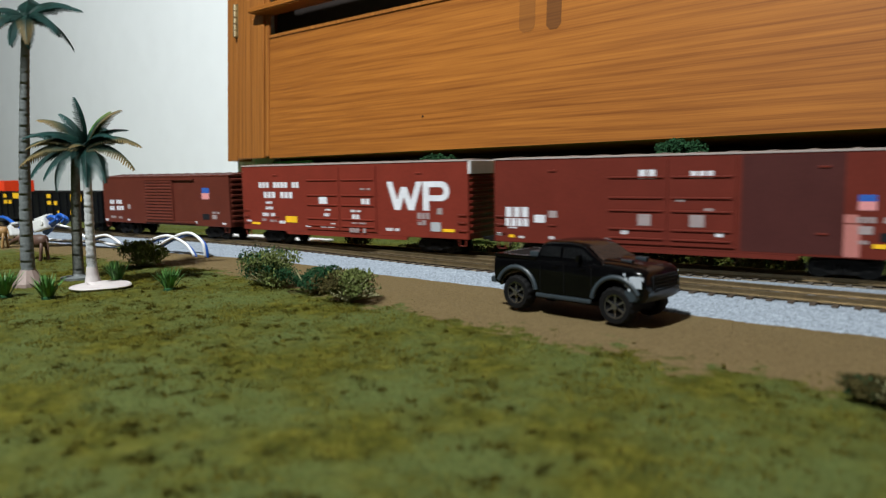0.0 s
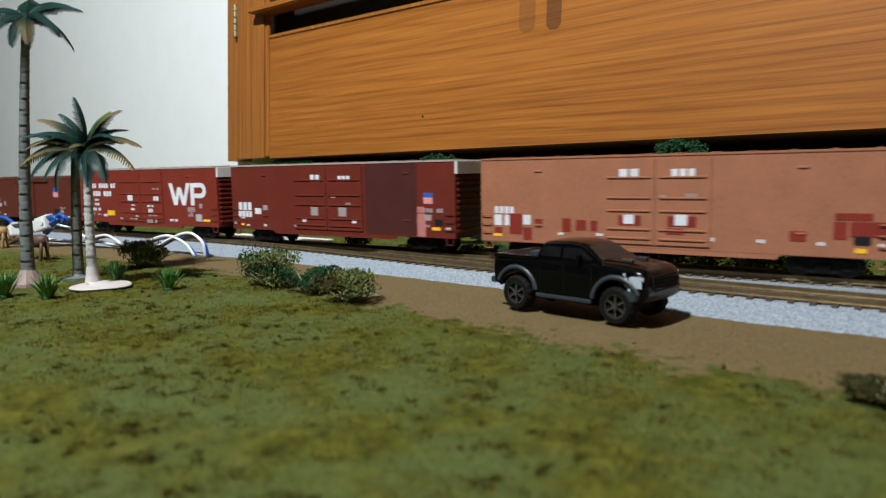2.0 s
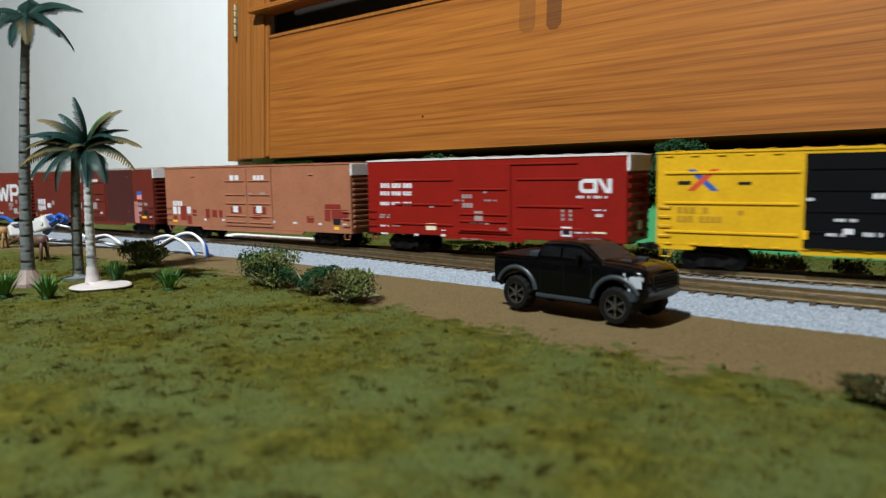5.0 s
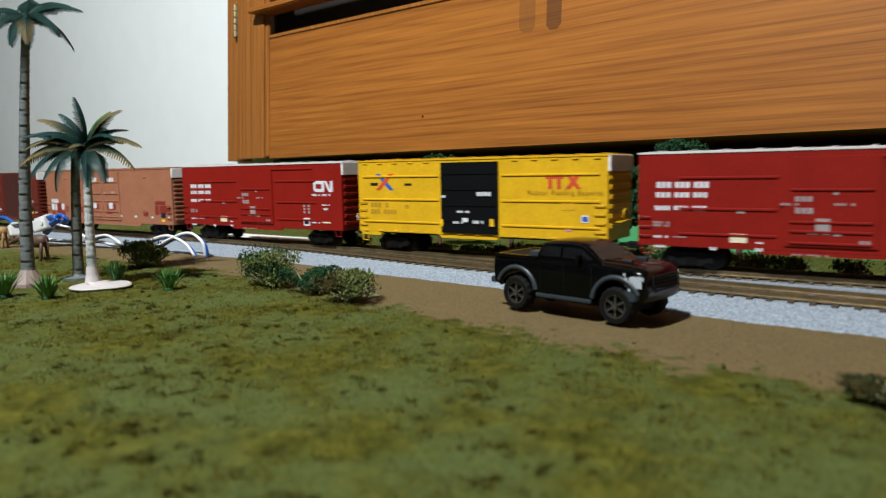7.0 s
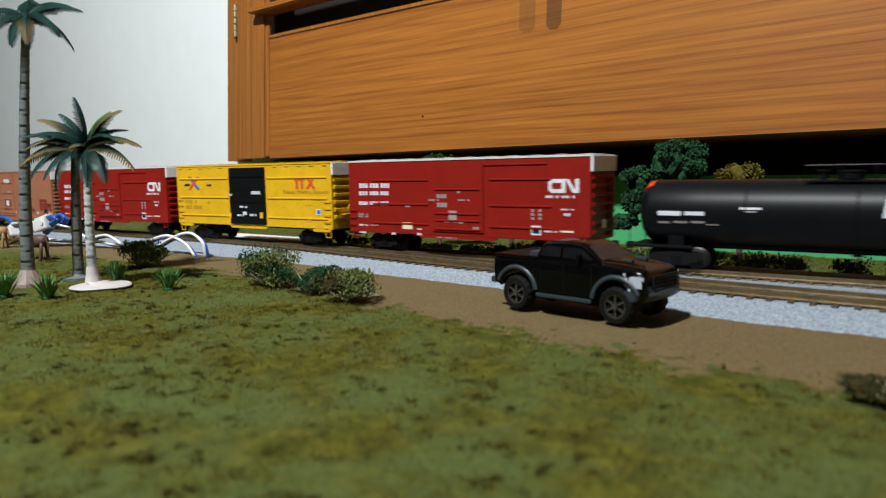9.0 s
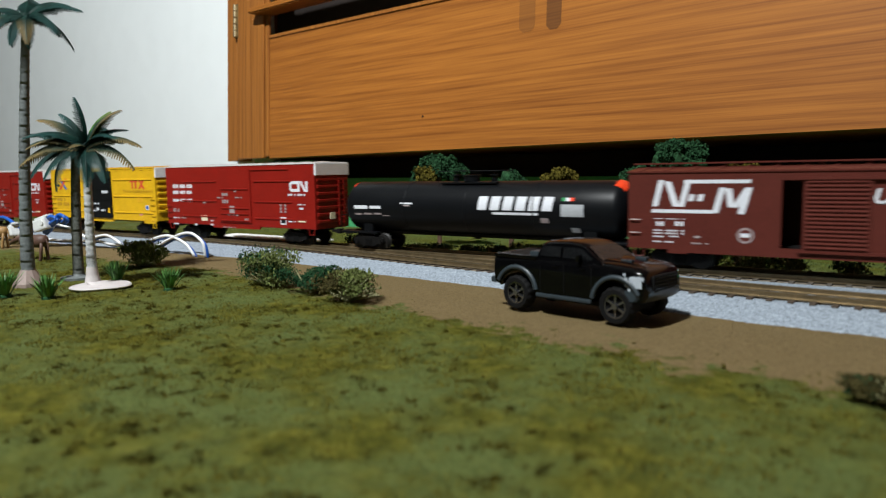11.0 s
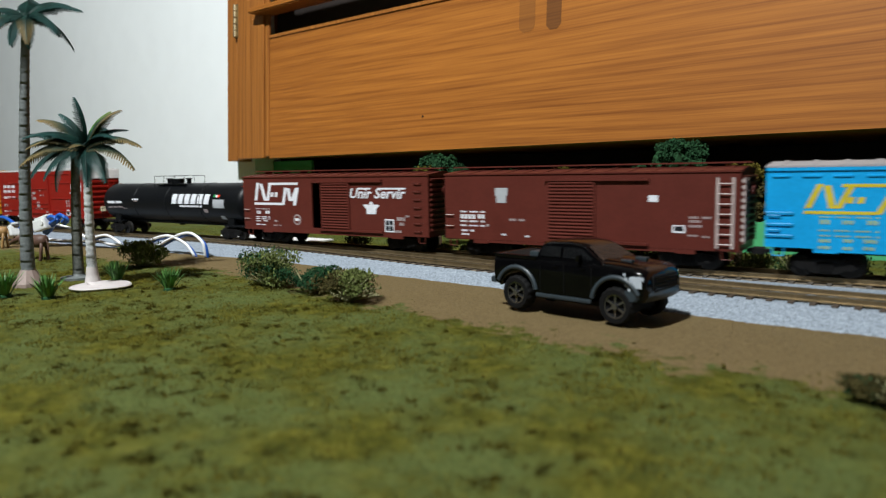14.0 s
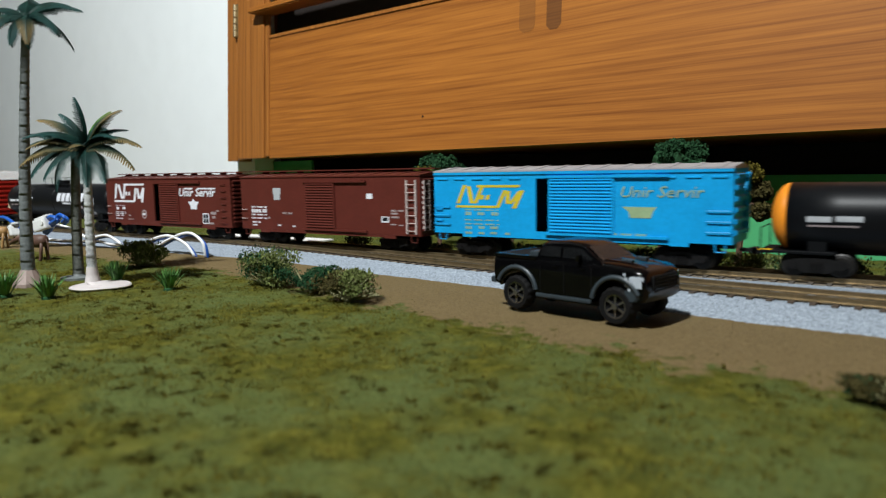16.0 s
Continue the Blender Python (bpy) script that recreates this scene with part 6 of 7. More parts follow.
def palm(label, base, top, r0, r1, bark, fronds, seed, foot, foot_mat, ring=0.0030, ridge=0.10):
    rnd = random.Random(seed)
    p = empty("palm_tree", label, "palm tree", "model palm trees", at=Matrix.Translation(base))
    top = Vector(top) - Vector(base)
    h = top.z
    bm = bmesh.new()
    rings, n = [], 16
    steps = int(h / ring) * 3
    for i in range(steps + 1):
        s = i / steps
        c = Vector((top.x * s ** 1.6, top.y * s ** 1.6, h * s))
        r = r0 + (r1 - r0) * min(1, s * 1.15) + ridge * r0 * (1.0, 0.45, 0.0)[i % 3] + 0.12 * r0 * math.exp(-s * 18)
        rings.append([bm.verts.new(c + Vector((r * math.cos(2 * math.pi * k / n), r * math.sin(2 * math.pi * k / n), 0.0009 * math.sin(2 * math.pi * k / n + i // 3 * 2.4) * (1 if i % 3 == 0 else 0.5)))) for k in range(n)])
    for a, b in zip(rings, rings[1:]):
        for k in range(n):
            bm.faces.new((a[k], a[(k + 1) % n], b[(k + 1) % n], b[k]))
    bm.faces.new(rings[-1])
    part("trunk", bm, bark, p, smooth=True)
    bm = bmesh.new()
    if foot == "disc":
        lathe(bm, [(0.0160, 0.0), (0.0165, 0.0007), (0.0158, 0.0013), (0.0066, 0.0020), (0.0043, 0.0034), (0.0034, 0.0070), (r0 * 1.08, 0.0118), (r0 * 0.8, 0.0120)], 32, "z")
        for v in bm.verts:
            if v.co.z < 0.003:
                v.co.x = v.co.x * (1.0 + 0.10 * math.sin(3 * math.atan2(v.co.y, v.co.x))) + 0.0036
                v.co.y += 0.0025
    elif foot == "flat":
        lathe(bm, [(0.0105, -0.0006), (0.0105, 0.0009), (r0 * 1.25, 0.0016), (r0 * 1.0, 0.0030)], 20, "z")
    else:
        lathe(bm, [(0.0088, -0.001), (0.0086, 0.0015), (r0 * 1.08, 0.0095), (r0 * 0.8, 0.0100)], 10, "z")
    part("base", bm, foot_mat, p, smooth=False)
    crown = part("crown_heart", _ball(r1 * 1.25, Vector((top.x, top.y, h))), frond_mat, p)
    for az, el, length, droop, mat in fronds:
        bm = frond_mesh(rnd, length * rnd.uniform(0.88, 1.0), droop, 0.25)
        f = part("frond", bm, mat, p)
        f.matrix_basis = Matrix.Translation((top.x, top.y, h - 0.0005)) @ Matrix.Rotation(math.radians(az), 4, "Z") @ Matrix.Rotation(math.radians(-el), 4, "Y")


def _ball(r, at):
    bm = bmesh.new()
    bmesh.ops.create_icosphere(bm, subdivisions=2, radius=r, matrix=Matrix.Translation(at))
    return bm


# screen-right on the layout is about 34 degrees anticlockwise from +x
R0 = 34.4
G, TN, LM = frond_mat, frond_tan, frond_lime
palm("tall palm with a grey ringed trunk and drooping fronds", (-0.4348, -0.1722, 0), (-0.4253, -0.1657, 0.1545), 0.0037, 0.0022, bark_grey,
     [(R0 + 8, 26, 0.034, 0.55, G), (R0 - 28, 4, 0.032, 0.75, G), (R0 - 62, -8, 0.030, 0.9, TN), (R0 - 95, -20, 0.026, 0.8, G), (R0 + 178, 24, 0.032, 0.7, G), (R0 + 205, 2, 0.032, 0.8, TN), (R0 + 232, -6, 0.030, 0.9, G), (R0 + 60, 40, 0.034, 0.5, G), (R0 + 110, 45, 0.034, 0.5, G), (R0 + 150, 20, 0.032, 0.7, TN), (R0 + 262, -30, 0.026, 0.7, G), (R0 + 300, -55, 0.022, 0.4, G), (R0 + 30, -4, 0.030, 0.9, G), (R0 + 85, 15, 0.032, 0.7, G)],
     11, "wedge", base_pink, 0.0030, 0.055)
palm("short palm with a pale ringed trunk on a white disc base", (-0.3929, -0.1565, 0), (-0.3912, -0.1553, 0.0805), 0.0027, 0.0020, bark_pale,
     [(R0 + 180, 82, 0.030, 0.10, G), (R0 + 176, 47, 0.037, 0.5, TN), (R0 + 188, 20, 0.037, 0.6, TN), (R0 + 196, 4, 0.037, 0.6, TN), (R0 + 216, -18, 0.032, 0.6, G), (R0 + 262, 14, 0.017, 0.5, TN),
      (R0 + 4, 60, 0.033, 0.45, TN), (R0 + 42, 64, 0.029, 0.3, LM), (R0 + 34, 30, 0.030, 0.8, G), (R0 - 8, 18, 0.037, 0.55, TN), (R0 - 16, -2, 0.038, 0.6, TN), (R0 - 42, -20, 0.034, 0.6, G), (R0 - 66, -30, 0.032, 0.6, G),
      (R0 + 90, 42, 0.030, 0.5, G), (R0 + 132, 34, 0.032, 0.6, G), (R0 + 160, 60, 0.030, 0.4, G), (R0 + 24, 44, 0.028, 0.6, G), (R0 - 28, 34, 0.030, 0.7, G), (R0 + 205, 34, 0.032, 0.7, G)],
     12, "disc", base_white, 0.0036, 0.11)
palm("short palm with an olive-grey trunk behind its neighbour", (-0.4365, -0.1415, 0), (-0.4333, -0.1393, 0.0800), 0.0032, 0.0025, bark_olive,
     [(R0 + 175, 26, 0.036, 0.6, G), (R0 + 190, 4, 0.040, 0.7, TN), (R0 + 215, -8, 0.038, 0.8, G), (R0 + 150, 38, 0.030, 0.5, G), (R0 + 240, -28, 0.030, 0.9, G), (R0 + 20, 30, 0.030, 0.6, LM), (R0 + 60, 40, 0.028, 0.5, G), (R0 + 110, 46, 0.028, 0.4, TN), (R0 - 20, 6, 0.026, 0.8, G), (R0 + 200, 36, 0.030, 0.5, G)],
     13, "flat", bark_grey, 0.0030, 0.04)


# ---- bushes, trees, hedge, tufts ----
def bits(bm, rnd, centre, radii, count, size, flat=0.5, low=0.0):
    """Scatter small folded leaf flakes in an uneven ellipsoid shell."""
    cx, cy, cz = centre
    lumps = [(rnd.uniform(-0.75, 0.75), rnd.uniform(-0.75, 0.75), rnd.uniform(-0.35, 0.7), rnd.uniform(0.26, 0.52)) for _ in range(17)]
    done = 0
    while done < count:
        l = rnd.choice(lumps)
        d = Vector((rnd.gauss(0, 1), rnd.gauss(0, 1), rnd.gauss(0, 1))).normalized() * l[3] * rnd.uniform(0.55, 1.08)
        q = Vector((l[0], l[1], l[2])) + d
        p = Vector((cx + q.x * radii[0], cy + q.y * radii[1], cz + q.z * radii[2]))
        if p.z < low:
            continue
        done += 1
        s = size * rnd.uniform(0.6, 1.4)
        m = Matrix.Translation(p) @ Euler((rnd.uniform(0, 6.3), rnd.uniform(0, 6.3), rnd.uniform(0, 6.3))).to_matrix().to_4x4()
        vs = [bm.verts.new(m @ Vector(v)) for v in ((-s, 0, 0), (0, -s * flat, s * 0.18), (s, 0, 0), (0, s * flat, -s * 0.1), (0, 0, s * 0.35))]
        bm.faces.new((vs[0], vs[1], vs[4]))
        bm.faces.new((vs[1], vs[2], vs[4]))
        bm.faces.new((vs[2], vs[3], vs[4]))
        bm.faces.new((vs[3], vs[0], vs[4]))
        bm.faces.new((vs[3], vs[2], vs[1], vs[0]))


def bush(label, at, radii, mat, seed, count=900, size=0.0013, twigs=18, second=None):
    rnd = random.Random(seed)
    b = empty("bush", label, "bush", "scenic bushes", at=Matrix.Translation(at))
    bm = bmesh.new()
    bits(bm, rnd, (0, 0, radii[2] * 0.85), radii, count, size, low=0.0003)
    part("foliage", bm, mat, b)
    if second:
        bm = bmesh.new()
        bits(bm, rnd, (0, 0, radii[2] * 0.95), radii, count // 3, size, low=0.001)
        part("foliage", bm, second, b)
    bm = bmesh.new()
    for _ in range(twigs):
        a, e = rnd.uniform(0, 6.3), rnd.uniform(0.25, 1.35)
        tip = Vector((math.cos(a) * math.cos(e) * radii[0], math.sin(a) * math.cos(e) * radii[1], math.sin(e) * radii[2] * 1.75)) * rnd.uniform(0.75, 1.12)
        mid = tip * 0.55 + Vector((rnd.uniform(-1, 1), rnd.uniform(-1, 1), 0)) * radii[0] * 0.12
        tube(bm, [(0, 0, 0.0), mid, tip], 0.00032, 5)
    part("twig_clump", bm, twig_mat, b)


bush("olive bush of fine foliage beside the dirt strip", (-0.4480, -0.0880, 0), (0.0160, 0.0125, 0.0096), leaf_hedge, 21, 2600, 0.0009, 90, leaf_olive)
bush("loose olive bush with pale dry twigs", (-0.3040, -0.1030, 0), (0.0185, 0.0140, 0.0112), leaf_olive, 22, 3400, 0.0008, 90, leaf_dark)
bush("compact dark green bush", (-0.2660, -0.1085, 0), (0.0155, 0.0125, 0.0084), leaf_dark, 23, 3600, 0.0007, 14)
bush("low olive bush at the edge of the dirt", (-0.2310, -0.1170, 0), (0.0170, 0.0125, 0.0084), leaf_olive, 24, 3200, 0.0008, 60, leaf_brown)
bush("squat dark bush on the open turf", (-0.0040, -0.1555, 0), (0.0120, 0.0075, 0.0034), leaf_brown, 25, 2400, 0.0006, 10, leaf_dark)
bush("small leafy bush on the verge", (-0.385, 0.066, 0), (0.014, 0.006, 0.0055), leaf_olive, 26, 420, 0.0012, 8, leaf_dark)


def hedge():
    rnd = random.Random(31)
    spots = [(-0.125, 0.056, 0.011, 0.0070), (-0.104, 0.058, 0.013, 0.0078), (-0.080, 0.056, 0.014, 0.0074), (-0.058, 0.057, 0.012, 0.0068), (-0.028, 0.056, 0.010, 0.0066), (-0.004, 0.055, 0.009, 0.0068), (0.022, 0.057, 0.014, 0.0072), (0.050, 0.057, 0.014, 0.0070), (-0.205, 0.060, 0.012, 0.0072), (-0.297, 0.060, 0.012, 0.0046), (-0.322, 0.061, 0.012, 0.0042), (-0.272, 0.059, 0.010, 0.0046), (-0.249, 0.058, 0.011, 0.0054), (-0.227, 0.059, 0.012, 0.0070), (-0.182, 0.059, 0.012, 0.0074), (-0.160, 0.058, 0.012, 0.0072), (-0.142, 0.057, 0.010, 0.0072)]
    for i, (x, y, w, h) in enumerate(spots):
        bush("low hedge bush with straw-coloured twigs on the verge", (x, y, 0), (w, 0.0065, h), leaf_hedge if i % 4 else leaf_dark, 40 + i, 620, 0.0009, 40, leaf_dark if i % 2 else leaf_hedge)


hedge()


def tree(label, at, clumps, trunk_h, seed):
    rnd = random.Random(seed)
    t = empty("model_tree", label, "tree", "backdrop trees", at=Matrix.Translation(at))
    bm = bmesh.new()
    tube(bm, [(0, 0, -0.001), (0.0008, 0, trunk_h * 0.4), (0, 0.0006, trunk_h)], 0.0022, 8)
    for k in range(5):
        c = clumps[k % len(clumps)]
        tube(bm, [(0, 0, trunk_h * (0.5 + 0.08 * k)), (c[0] * 0.5, c[1] * 0.5, (trunk_h + c[2]) / 2), (c[0], c[1], c[2])], 0.0009, 5)
    part("trunk", bm, trunk_brown, t)
    for x, y, z, r, mat in clumps:
        bm = bmesh.new()
        bits(bm, rnd, (x, y, z), (r, r, r * 0.85), int(3200 * (r / 0.012) ** 1.5), 0.00095, 0.9)
        core = bmesh.ops.create_icosphere(bm, subdivisions=3, radius=r * 0.66, matrix=Matrix.Translation((x, y, z)))
        for v in core["verts"]:
            v.co += (v.co - Vector((x, y, z))) * (0.45 * noise.noise(v.co * 140) + 0.15 * noise.noise(v.co * 500))
        part("crown", bm, mat, t)


tree("dark green foam tree against the backdrop", (-0.147, 0.110, 0), [(0.008, 0, 0.066, 0.0165, leaf_dark), (-0.012, 0.002, 0.052, 0.0130, leaf_dark), (0.018, 0, 0.058, 0.0120, leaf_dark), (-0.016, 0, 0.038, 0.0110, leaf_dark), (0.004, 0.004, 0.046, 0.0130, leaf_dark), (-0.0260, 0.002, 0.0246, 0.0085, leaf_dark)], 0.05, 51)
tree("yellow-green foam tree with a brown trunk", (-0.094, 0.100, 0), [(0.000, 0, 0.054, 0.0120, leaf_yellow), (0.012, 0, 0.046, 0.0090, leaf_brown), (0.014, 0, 0.034, 0.0085, leaf_brown), (-0.008, 0, 0.044, 0.0100, leaf_brown)], 0.045, 52)
tree("dark green foam tree with an olive lower crown", (-0.340, 0.120, 0), [(0.002, 0, 0.066, 0.0135, leaf_dark), (-0.014, 0.002, 0.057, 0.0110, leaf_dark), (0.016, 0, 0.058, 0.0110, leaf_dark), (-0.002, -0.012, 0.058, 0.0100, leaf_yellow)], 0.05, 53)
tree("small dark foam tree", (-0.270, 0.120, 0), [(0, 0, 0.052, 0.0125, leaf_dark)], 0.045, 54)
tree("small olive foam tree", (-0.226, 0.120, 0), [(0, 0, 0.053, 0.0130, leaf_yellow), (0.006, 0.004, 0.040, 0.011, leaf_brown)], 0.045, 55)


def tuft(at, r, h, seed, n=90):
    rnd = random.Random(seed)
    t = empty("grass_tuft", "vivid green plastic grass tuft on the turf", "grass tuft", "plastic grass tufts", at=Matrix.Translation(at))
    bm = bmesh.new()
    for _ in range(n):
        a, lean = rnd.uniform(0, 6.28), rnd.uniform(0.0, 0.95)
        hh = h * rnd.uniform(0.75, 1.1) * (1 - 0.12 * lean)
        d = Vector((math.cos(a), math.sin(a), 0))
        s = Vector((-d.y, d.x, 0)) * 0.00045
        p0 = d * r * 0.25 * rnd.random()
        pts = [p0, p0 + d * r * lean * 0.45 + Vector((0, 0, hh * 0.55)), p0 + d * r * lean + Vector((0, 0, hh))]
        v = [bm.verts.new(q) for q in (pts[0] - s, pts[0] + s, pts[1] - s, pts[1] + s, pts[2])]
        u = [bm.verts.new(q.co - d * 0.0002) for q in v]
        bm.faces.new((v[0], v[1], v[3], v[2])), bm.faces.new((v[2], v[3], v[4]))
        bm.faces.new((u[2], u[3], u[1], u[0])), bm.faces.new((u[4], u[3], u[2]))
    part("blade_clump", bm, grass_blade, t)
    bm = bmesh.new()
    lathe(bm, [(r * 0.32, -0.0005), (r * 0.30, 0.0008), (r * 0.12, 0.0013)], 12, "z")
    part("plug", bm, leaf_dark, t)


for i, (x, y, r, h) in enumerate(((-0.4060, -0.1985, 0.0115, 0.0140), (-0.3790, -0.1888, 0.0105, 0.0128), (-0.4010, -0.1375, 0.0100, 0.0128), (-0.3440, -0.1400, 0.0100, 0.0120))):
    tuft((x, y, 0), r, h, 60 + i)


def turf_crumbs():
    """Coarse foam crumbs strewn over the turf."""
    rnd = random.Random(71)
    verts, faces = [], []
    n = 0
    while n < 5200:
        x, y = rnd.uniform(-0.62, 0.10), -0.345 + 0.29 * rnd.random() ** 0.8
        if bareness(x, y) > (0.45 if rnd.random() < 0.8 else 0.9):
            continue
        dens = 0.35 + 0.9 * noise.noise((x * 17, y * 17, 8)) + 0.35 * noise.noise((x * 60, y * 60, 1))
        if rnd.random() > dens:
            continue
        n += 1
        s = rnd.uniform(0.0002, 0.0007) * (1.6 if rnd.random() < 0.06 else 1.0)
        z = ground_height(x, y) + s * 0.15
        b = len(verts)
        k = 6
        for ring, zz in ((1.0, 0.0), (0.75, 0.65)):
            for i in range(k):
                a = 2 * math.pi * i / k + rnd.uniform(-0.4, 0.4)
                rr = s * ring * rnd.uniform(0.6, 1.35)
                verts.append((x + rr * math.cos(a), y + rr * math.sin(a), z + 0.6 * s * zz * rnd.uniform(0.7, 1.3)))
        verts.append((x, y, z + s * 0.6))
        for i in range(k):
            j = (i + 1) % k
            faces.append((b + i, b + j, b + k + j, b + k + i))
            faces.append((b + k + i, b + k + j, b + 2 * k))
    me = bpy.data.meshes.new("turf_crumbs")
    me.from_pydata(verts, [], faces)
    me.materials.append(turf_dark)
    tagged(new("turf_crumbs", me), "dark olive foam crumbs strewn over the turf", "scatter", kind="stuff")


turf_crumbs()


def grass_fibres(name, label, mat, count, where, seed, hgt):
    """Short upright static-grass fibres."""
    rnd = random.Random(seed)
    verts, faces = [], []
    while len(faces) < count * 2:
        x, y = where(rnd)
        if bareness(x, y) > 0.5:
            continue
        if y > back_edge(x) - 0.002:
            continue
        z = ground_height(x, y) - 0.0003 - 0.0035 * max(0.0, min(1.0, (y - 0.10) / 0.07))
        a, h = rnd.uniform(0, 6.28), hgt * rnd.uniform(0.5, 1.2)
        dx, dy = 0.00016 * math.cos(a), 0.00016 * math.sin(a)
        lx, ly = rnd.gauss(0, h * 0.45), rnd.gauss(0, h * 0.45)
        b = len(verts)
        verts += [(x - dx, y - dy, z), (x + dx, y + dy, z), (x + lx, y + ly, z + h), (x - dy, y + dx, z)]
        faces += [(b, b + 1, b + 2), (b + 1, b + 3, b + 2)]
    me = bpy.data.meshes.new(name)
    me.from_pydata(verts, [], faces)
    me.materials.append(mat)
    tagged(new(name, me), label, "grass", kind="stuff")


grass_fibres("verge_grass", "bright short grass behind the tracks", verge_mat, 24000, lambda r: (r.uniform(-0.80, 0.10), 0.050 + 0.150 * r.random()), 81, 0.0017)
grass_fibres("lawn_grass", "short olive static grass round the palms", lawn_mat, 30000, lambda r: (r.uniform(-0.62, 0.05), -0.27 + 0.20 * r.random()), 82, 0.0012)


def clumped(r):
    """Places that gather in drifts over the lawn."""
    while True:
        x, y = r.uniform(-0.60, 0.06), -0.35 + 0.27 * r.random()
        if noise.noise((x * 34, y * 34, 12)) + 0.5 * noise.noise((x * 110, y * 110, 4)) > r.uniform(0.0, 0.5):
            return x, y


def tufted(seed, count):
    """Places bunched round many small centres on the lawn."""
    rnd = random.Random(seed)
    spots = []
    while len(spots) < count:
        x, y = rnd.uniform(-0.60, 0.06), -0.35 + 0.27 * rnd.random()
        if noise.noise((x * 20, y * 20, 6)) > rnd.uniform(-0.45, 0.45):
            spots.append((x, y, rnd.uniform(0.0006, 0.0019)))

    def place(r):
        x, y, w = r.choice(spots)
        return x + r.gauss(0, w), y + r.gauss(0, w)
    return place


grass_fibres("turf_tufts", "dark olive flock bunched in small soft tufts", turf_dark, 42000, tufted(84, 900), 85, 0.0015)
grass_fibres("turf_drift", "yellow-olive flock gathered in drifts on the turf", drift_mat, 45000, clumped, 83, 0.0016)


# ---- cables, connectors, strip, animals ----
def cable(label, path, r=0.0011, first=wire_white, first_name="white_wire"):
    c = empty("twin_cable", label, "cable", "loose track cables")
    dense = []
    n = len(path)
    for i in range(n - 1):
        p = [Vector(path[max(0, min(n - 1, i + k))]) for k in (-1, 0, 1, 2)]
        for j in range(5):
            s = j / 5
            dense.append(0.5 * ((2 * p[1]) + (p[2] - p[0]) * s + (2 * p[0] - 5 * p[1] + 4 * p[2] - p[3]) * s * s + (3 * p[1] - p[0] - 3 * p[2] + p[3]) * s ** 3))
    dense.append(Vector(path[-1]))
    dense = [v / 1000 for v in dense]
    for mat, name, off in ((first, first_name, Vector((-0.0002, -0.0004, 0.0007))), (wire_blue, "blue_wire", Vector((0.0009, 0.0010, -0.0007)))):
        bm = bmesh.new()
        tube(bm, [v + off for v in dense], r, 8)
        part(name, bm, mat, c, smooth=True)
    return c


A = [(-468, -33, -1), (-476, -33, 7), (-489, -33, 12), (-501, -33, 14), (-515, -33, 12), (-530, -33, 8), (-544, -34, 4), (-559, -35, 2), (-572, -35, 7), (-586, -35, 11), (-600, -35, 10), (-616, -35, 7), (-633, -36, 12), (-649, -38, 17), (-669, -42, 19), (-686, -46, 17)]
B = [(-454, -33, -1), (-456, -33, 9), (-462, -33, 14), (-471, -33, 17), (-483, -33, 16), (-500, -33, 11), (-514, -33, 6), (-530, -32, 4), (-553, -31, 3), (-574, -31, 3), (-592, -31, 3), (-608, -31, 5), (-639, -32, 4), (-669, -32, 3), (-701, -34, 3), (-747, -36, 2), (-830, -38, 2)]
cable("twin white and blue cable looped over the ballast", A)
cable("twin white and blue cable lying along the ballast", B)
C = [(-640, -46, 22), (-632, -47, 26), (-640, -48, 29), (-650, -48, 24), (-662, -48, 16), (-668, -49, 12), (-655, -50, 20), (-642, -50, 25), (-652, -51, 27), (-672, -50, 18), (-690, -49, 14), (-715, -49, 15), (-735, -49, 22), (-752, -49, 24), (-790, -49, 18), (-840, -48, 14)]
cable("coiled blue cable end by the connectors", C, 0.0016, wire_blue, "blue_wire")


def connector(at, rz):
    c = empty("cable_connector", "white plastic cable connector with a lever", "connector", "cable connectors", at=Matrix.Translation(at) @ Matrix.Rotation(math.radians(rz), 4, "Z") @ Matrix.Rotation(math.radians(-14), 4, "Y"))
    part("housing", _b(-0.010, 0.008, -0.005, 0.005, -0.006, 0.0045, 0.0015), clamp_white, c)
    part("lever", _b(-0.008, 0.011, -0.003, 0.003, 0.0044, 0.0064, 0.0008), clamp_white, c)
    bm = bmesh.new()
    lathe(bm, [(0.0024, -0.0058), (0.0024, 0.0058)], 12, "y", (0.004, 0, 0.0))
    part("pin", bm, clamp_white, c)


connector((-0.662, -0.052, 0.0215), 10)
connector((-0.722, -0.052, 0.0125), -12)
strip = tagged(boxed("styrene_strip", white_styrene, None, -0.0704, 0.0704, -0.010, 0.010, 0.0, 0.0016, bevel=0.0003), "white styrene strip lying on the verge behind the far track", "strip")
strip.matrix_world = Matrix.Translation((-0.5144, 0.0908, 0.0004)) @ Matrix.Rotation(math.radians(-1.64), 4, "Z")


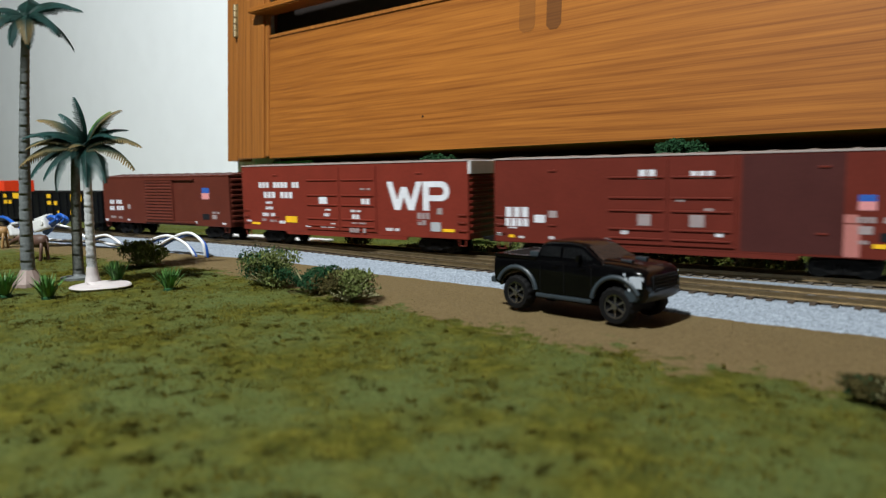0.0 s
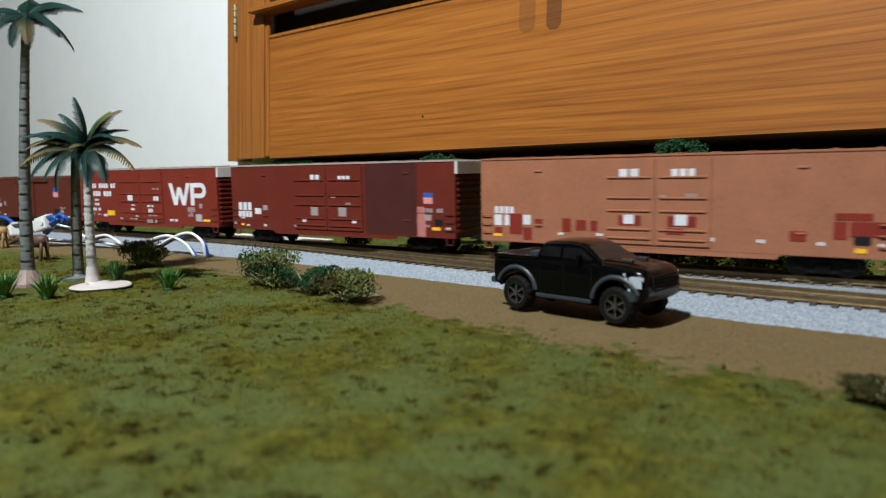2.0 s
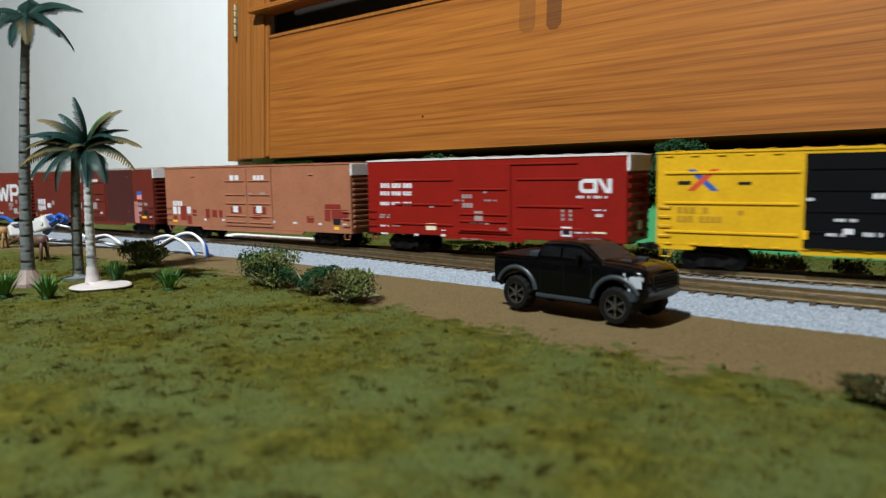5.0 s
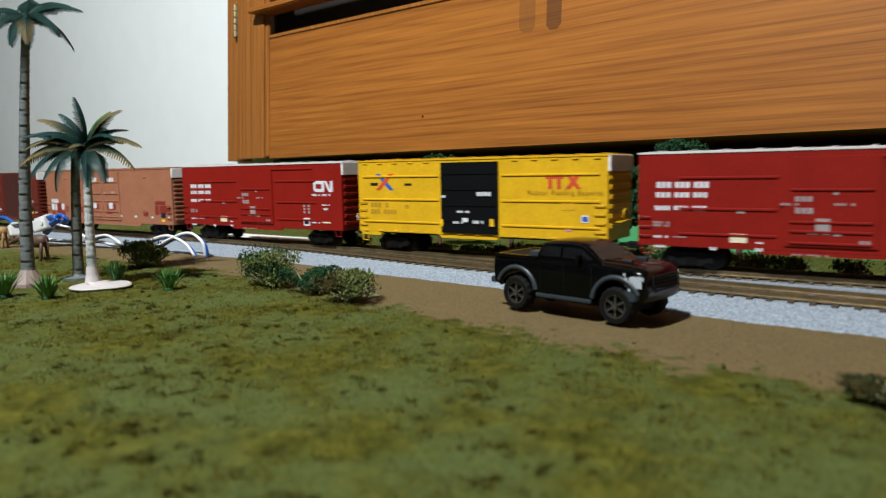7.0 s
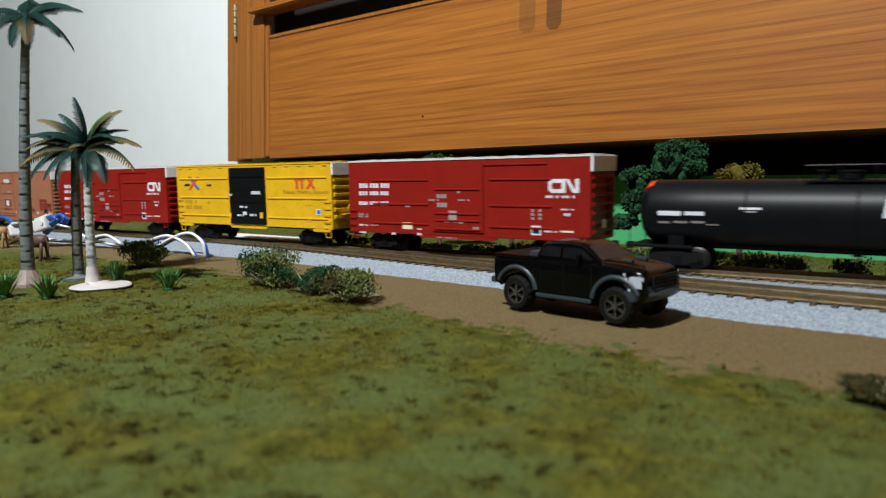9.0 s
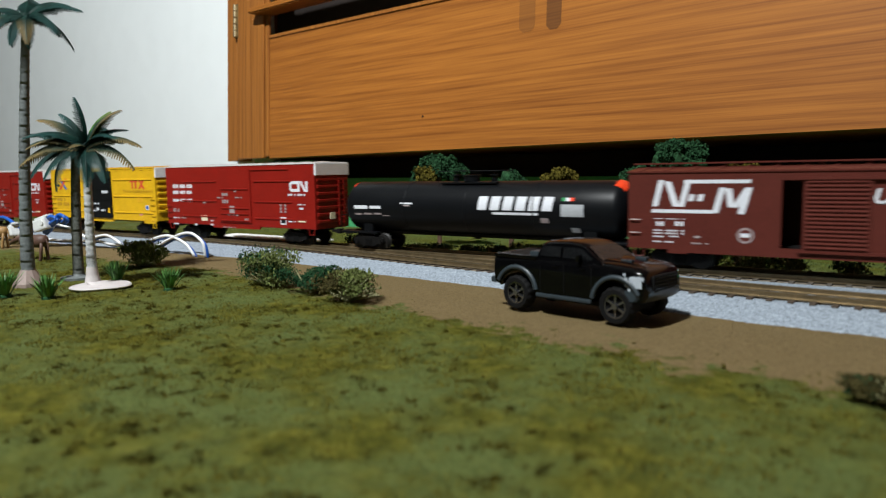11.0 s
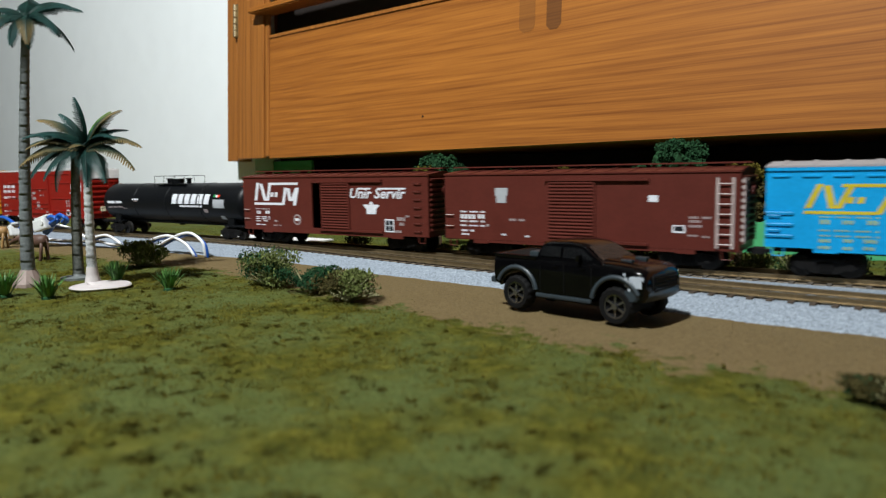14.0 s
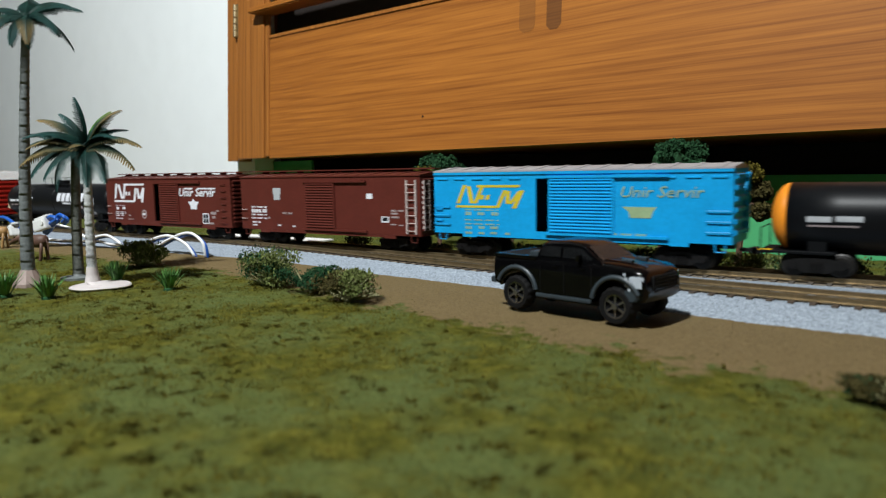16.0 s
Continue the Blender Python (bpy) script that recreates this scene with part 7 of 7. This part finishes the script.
def animal(name, label, at, rz, s, mat, neck_up):
    a = empty(name, label, "animal figure", "toy animals", at=Matrix.Translation(at) @ Matrix.Rotation(math.radians(rz), 4, "Z"))
    bm = bmesh.new()
    secs = []
    for x, zc, ry, rz_ in ((-0.0118, 0.0138, 0.0012, 0.0016), (-0.0105, 0.0136, 0.0034, 0.0038), (-0.006, 0.0132, 0.0040, 0.0046), (0.0, 0.0130, 0.0039, 0.0044), (0.006, 0.0136, 0.0038, 0.0048), (0.0100, 0.0142, 0.0030, 0.0040), (0.0118, 0.0146, 0.0014, 0.0020)):
        secs.append([(x * s, ry * s * math.cos(k * math.pi / 6), (zc + rz_ * math.sin(k * math.pi / 6)) * s) for k in range(12)])
    loft(bm, secs)
    part("torso", bm, mat, a, smooth=True)
    bm = bmesh.new()
    hz = 0.0205 if neck_up else 0.0140
    secs = []
    for x, z, r in ((0.0095, 0.0155, 0.0028), (0.0130, 0.0155 + (hz - 0.0155) * 0.6, 0.0022), (0.0150, hz, 0.0021), (0.0180, hz - 0.0012, 0.0018), (0.0208, hz - 0.0028, 0.0011)):
        secs.append([(x * s, r * s * math.cos(k * math.pi / 5), (z + r * math.sin(k * math.pi / 5)) * s) for k in range(10)])
    loft(bm, secs)
    for sd in (-1, 1):
        rod(bm, (0.0148 * s, sd * 0.0014 * s, (hz + 0.0014) * s), (0.0140 * s, sd * 0.0030 * s, (hz + 0.0030) * s), 0.0006 * s, 6, 0.0001)
    part("head", bm, mat, a, smooth=True)
    for x in (-0.0090, 0.0085):
        for sd in (-1, 1):
            bm = bmesh.new()
            dx = 0.0008 * sd
            tube(bm, [((x - dx) * s, sd * 0.0022 * s, 0.0125 * s), (x * s, sd * 0.0024 * s, 0.0065 * s), ((x + dx) * s, sd * 0.0024 * s, 0.0005 * s), ((x + dx + 0.0005) * s, sd * 0.0024 * s, -0.0003)], 0.0011 * s, 8)
            part("leg", bm, mat, a, smooth=True)
    bm = bmesh.new()
    tube(bm, [(-0.0114 * s, 0, 0.0150 * s), (-0.0128 * s, 0, 0.0120 * s), (-0.0130 * s, 0, 0.0070 * s)], 0.0005 * s, 6)
    part("tail", bm, mat, a)


animal("toy_cow", "brown toy cow grazing behind the palm", (-0.5640, -0.1080, 0), 196, 1.12, hide_brown, False)
animal("toy_horse", "tan toy horse beside the cables", (-0.7010, -0.0780, 0), 210, 1.1, hide_tan, True)


def motions():
    for c, x in train:
        walk(c, [(t, pose(x + s, BACK_Y, DECK)) for t, s in TRAVEL])
    # wheels roll without slipping
    last = TRAVEL[-1][0]
    n = int(last / 0.05)
    steps = [(k * last / n) for k in range(n + 1)]
    turn = [(t, spline(TRAVEL, t) / 0.0054) for t in steps]
    for w, k in wheelsets:
        walk(w, [(t, Matrix.Translation((k, 0, 0.0054)) @ Matrix.Rotation(a, 4, "Y")) for t, a in turn])


motions()
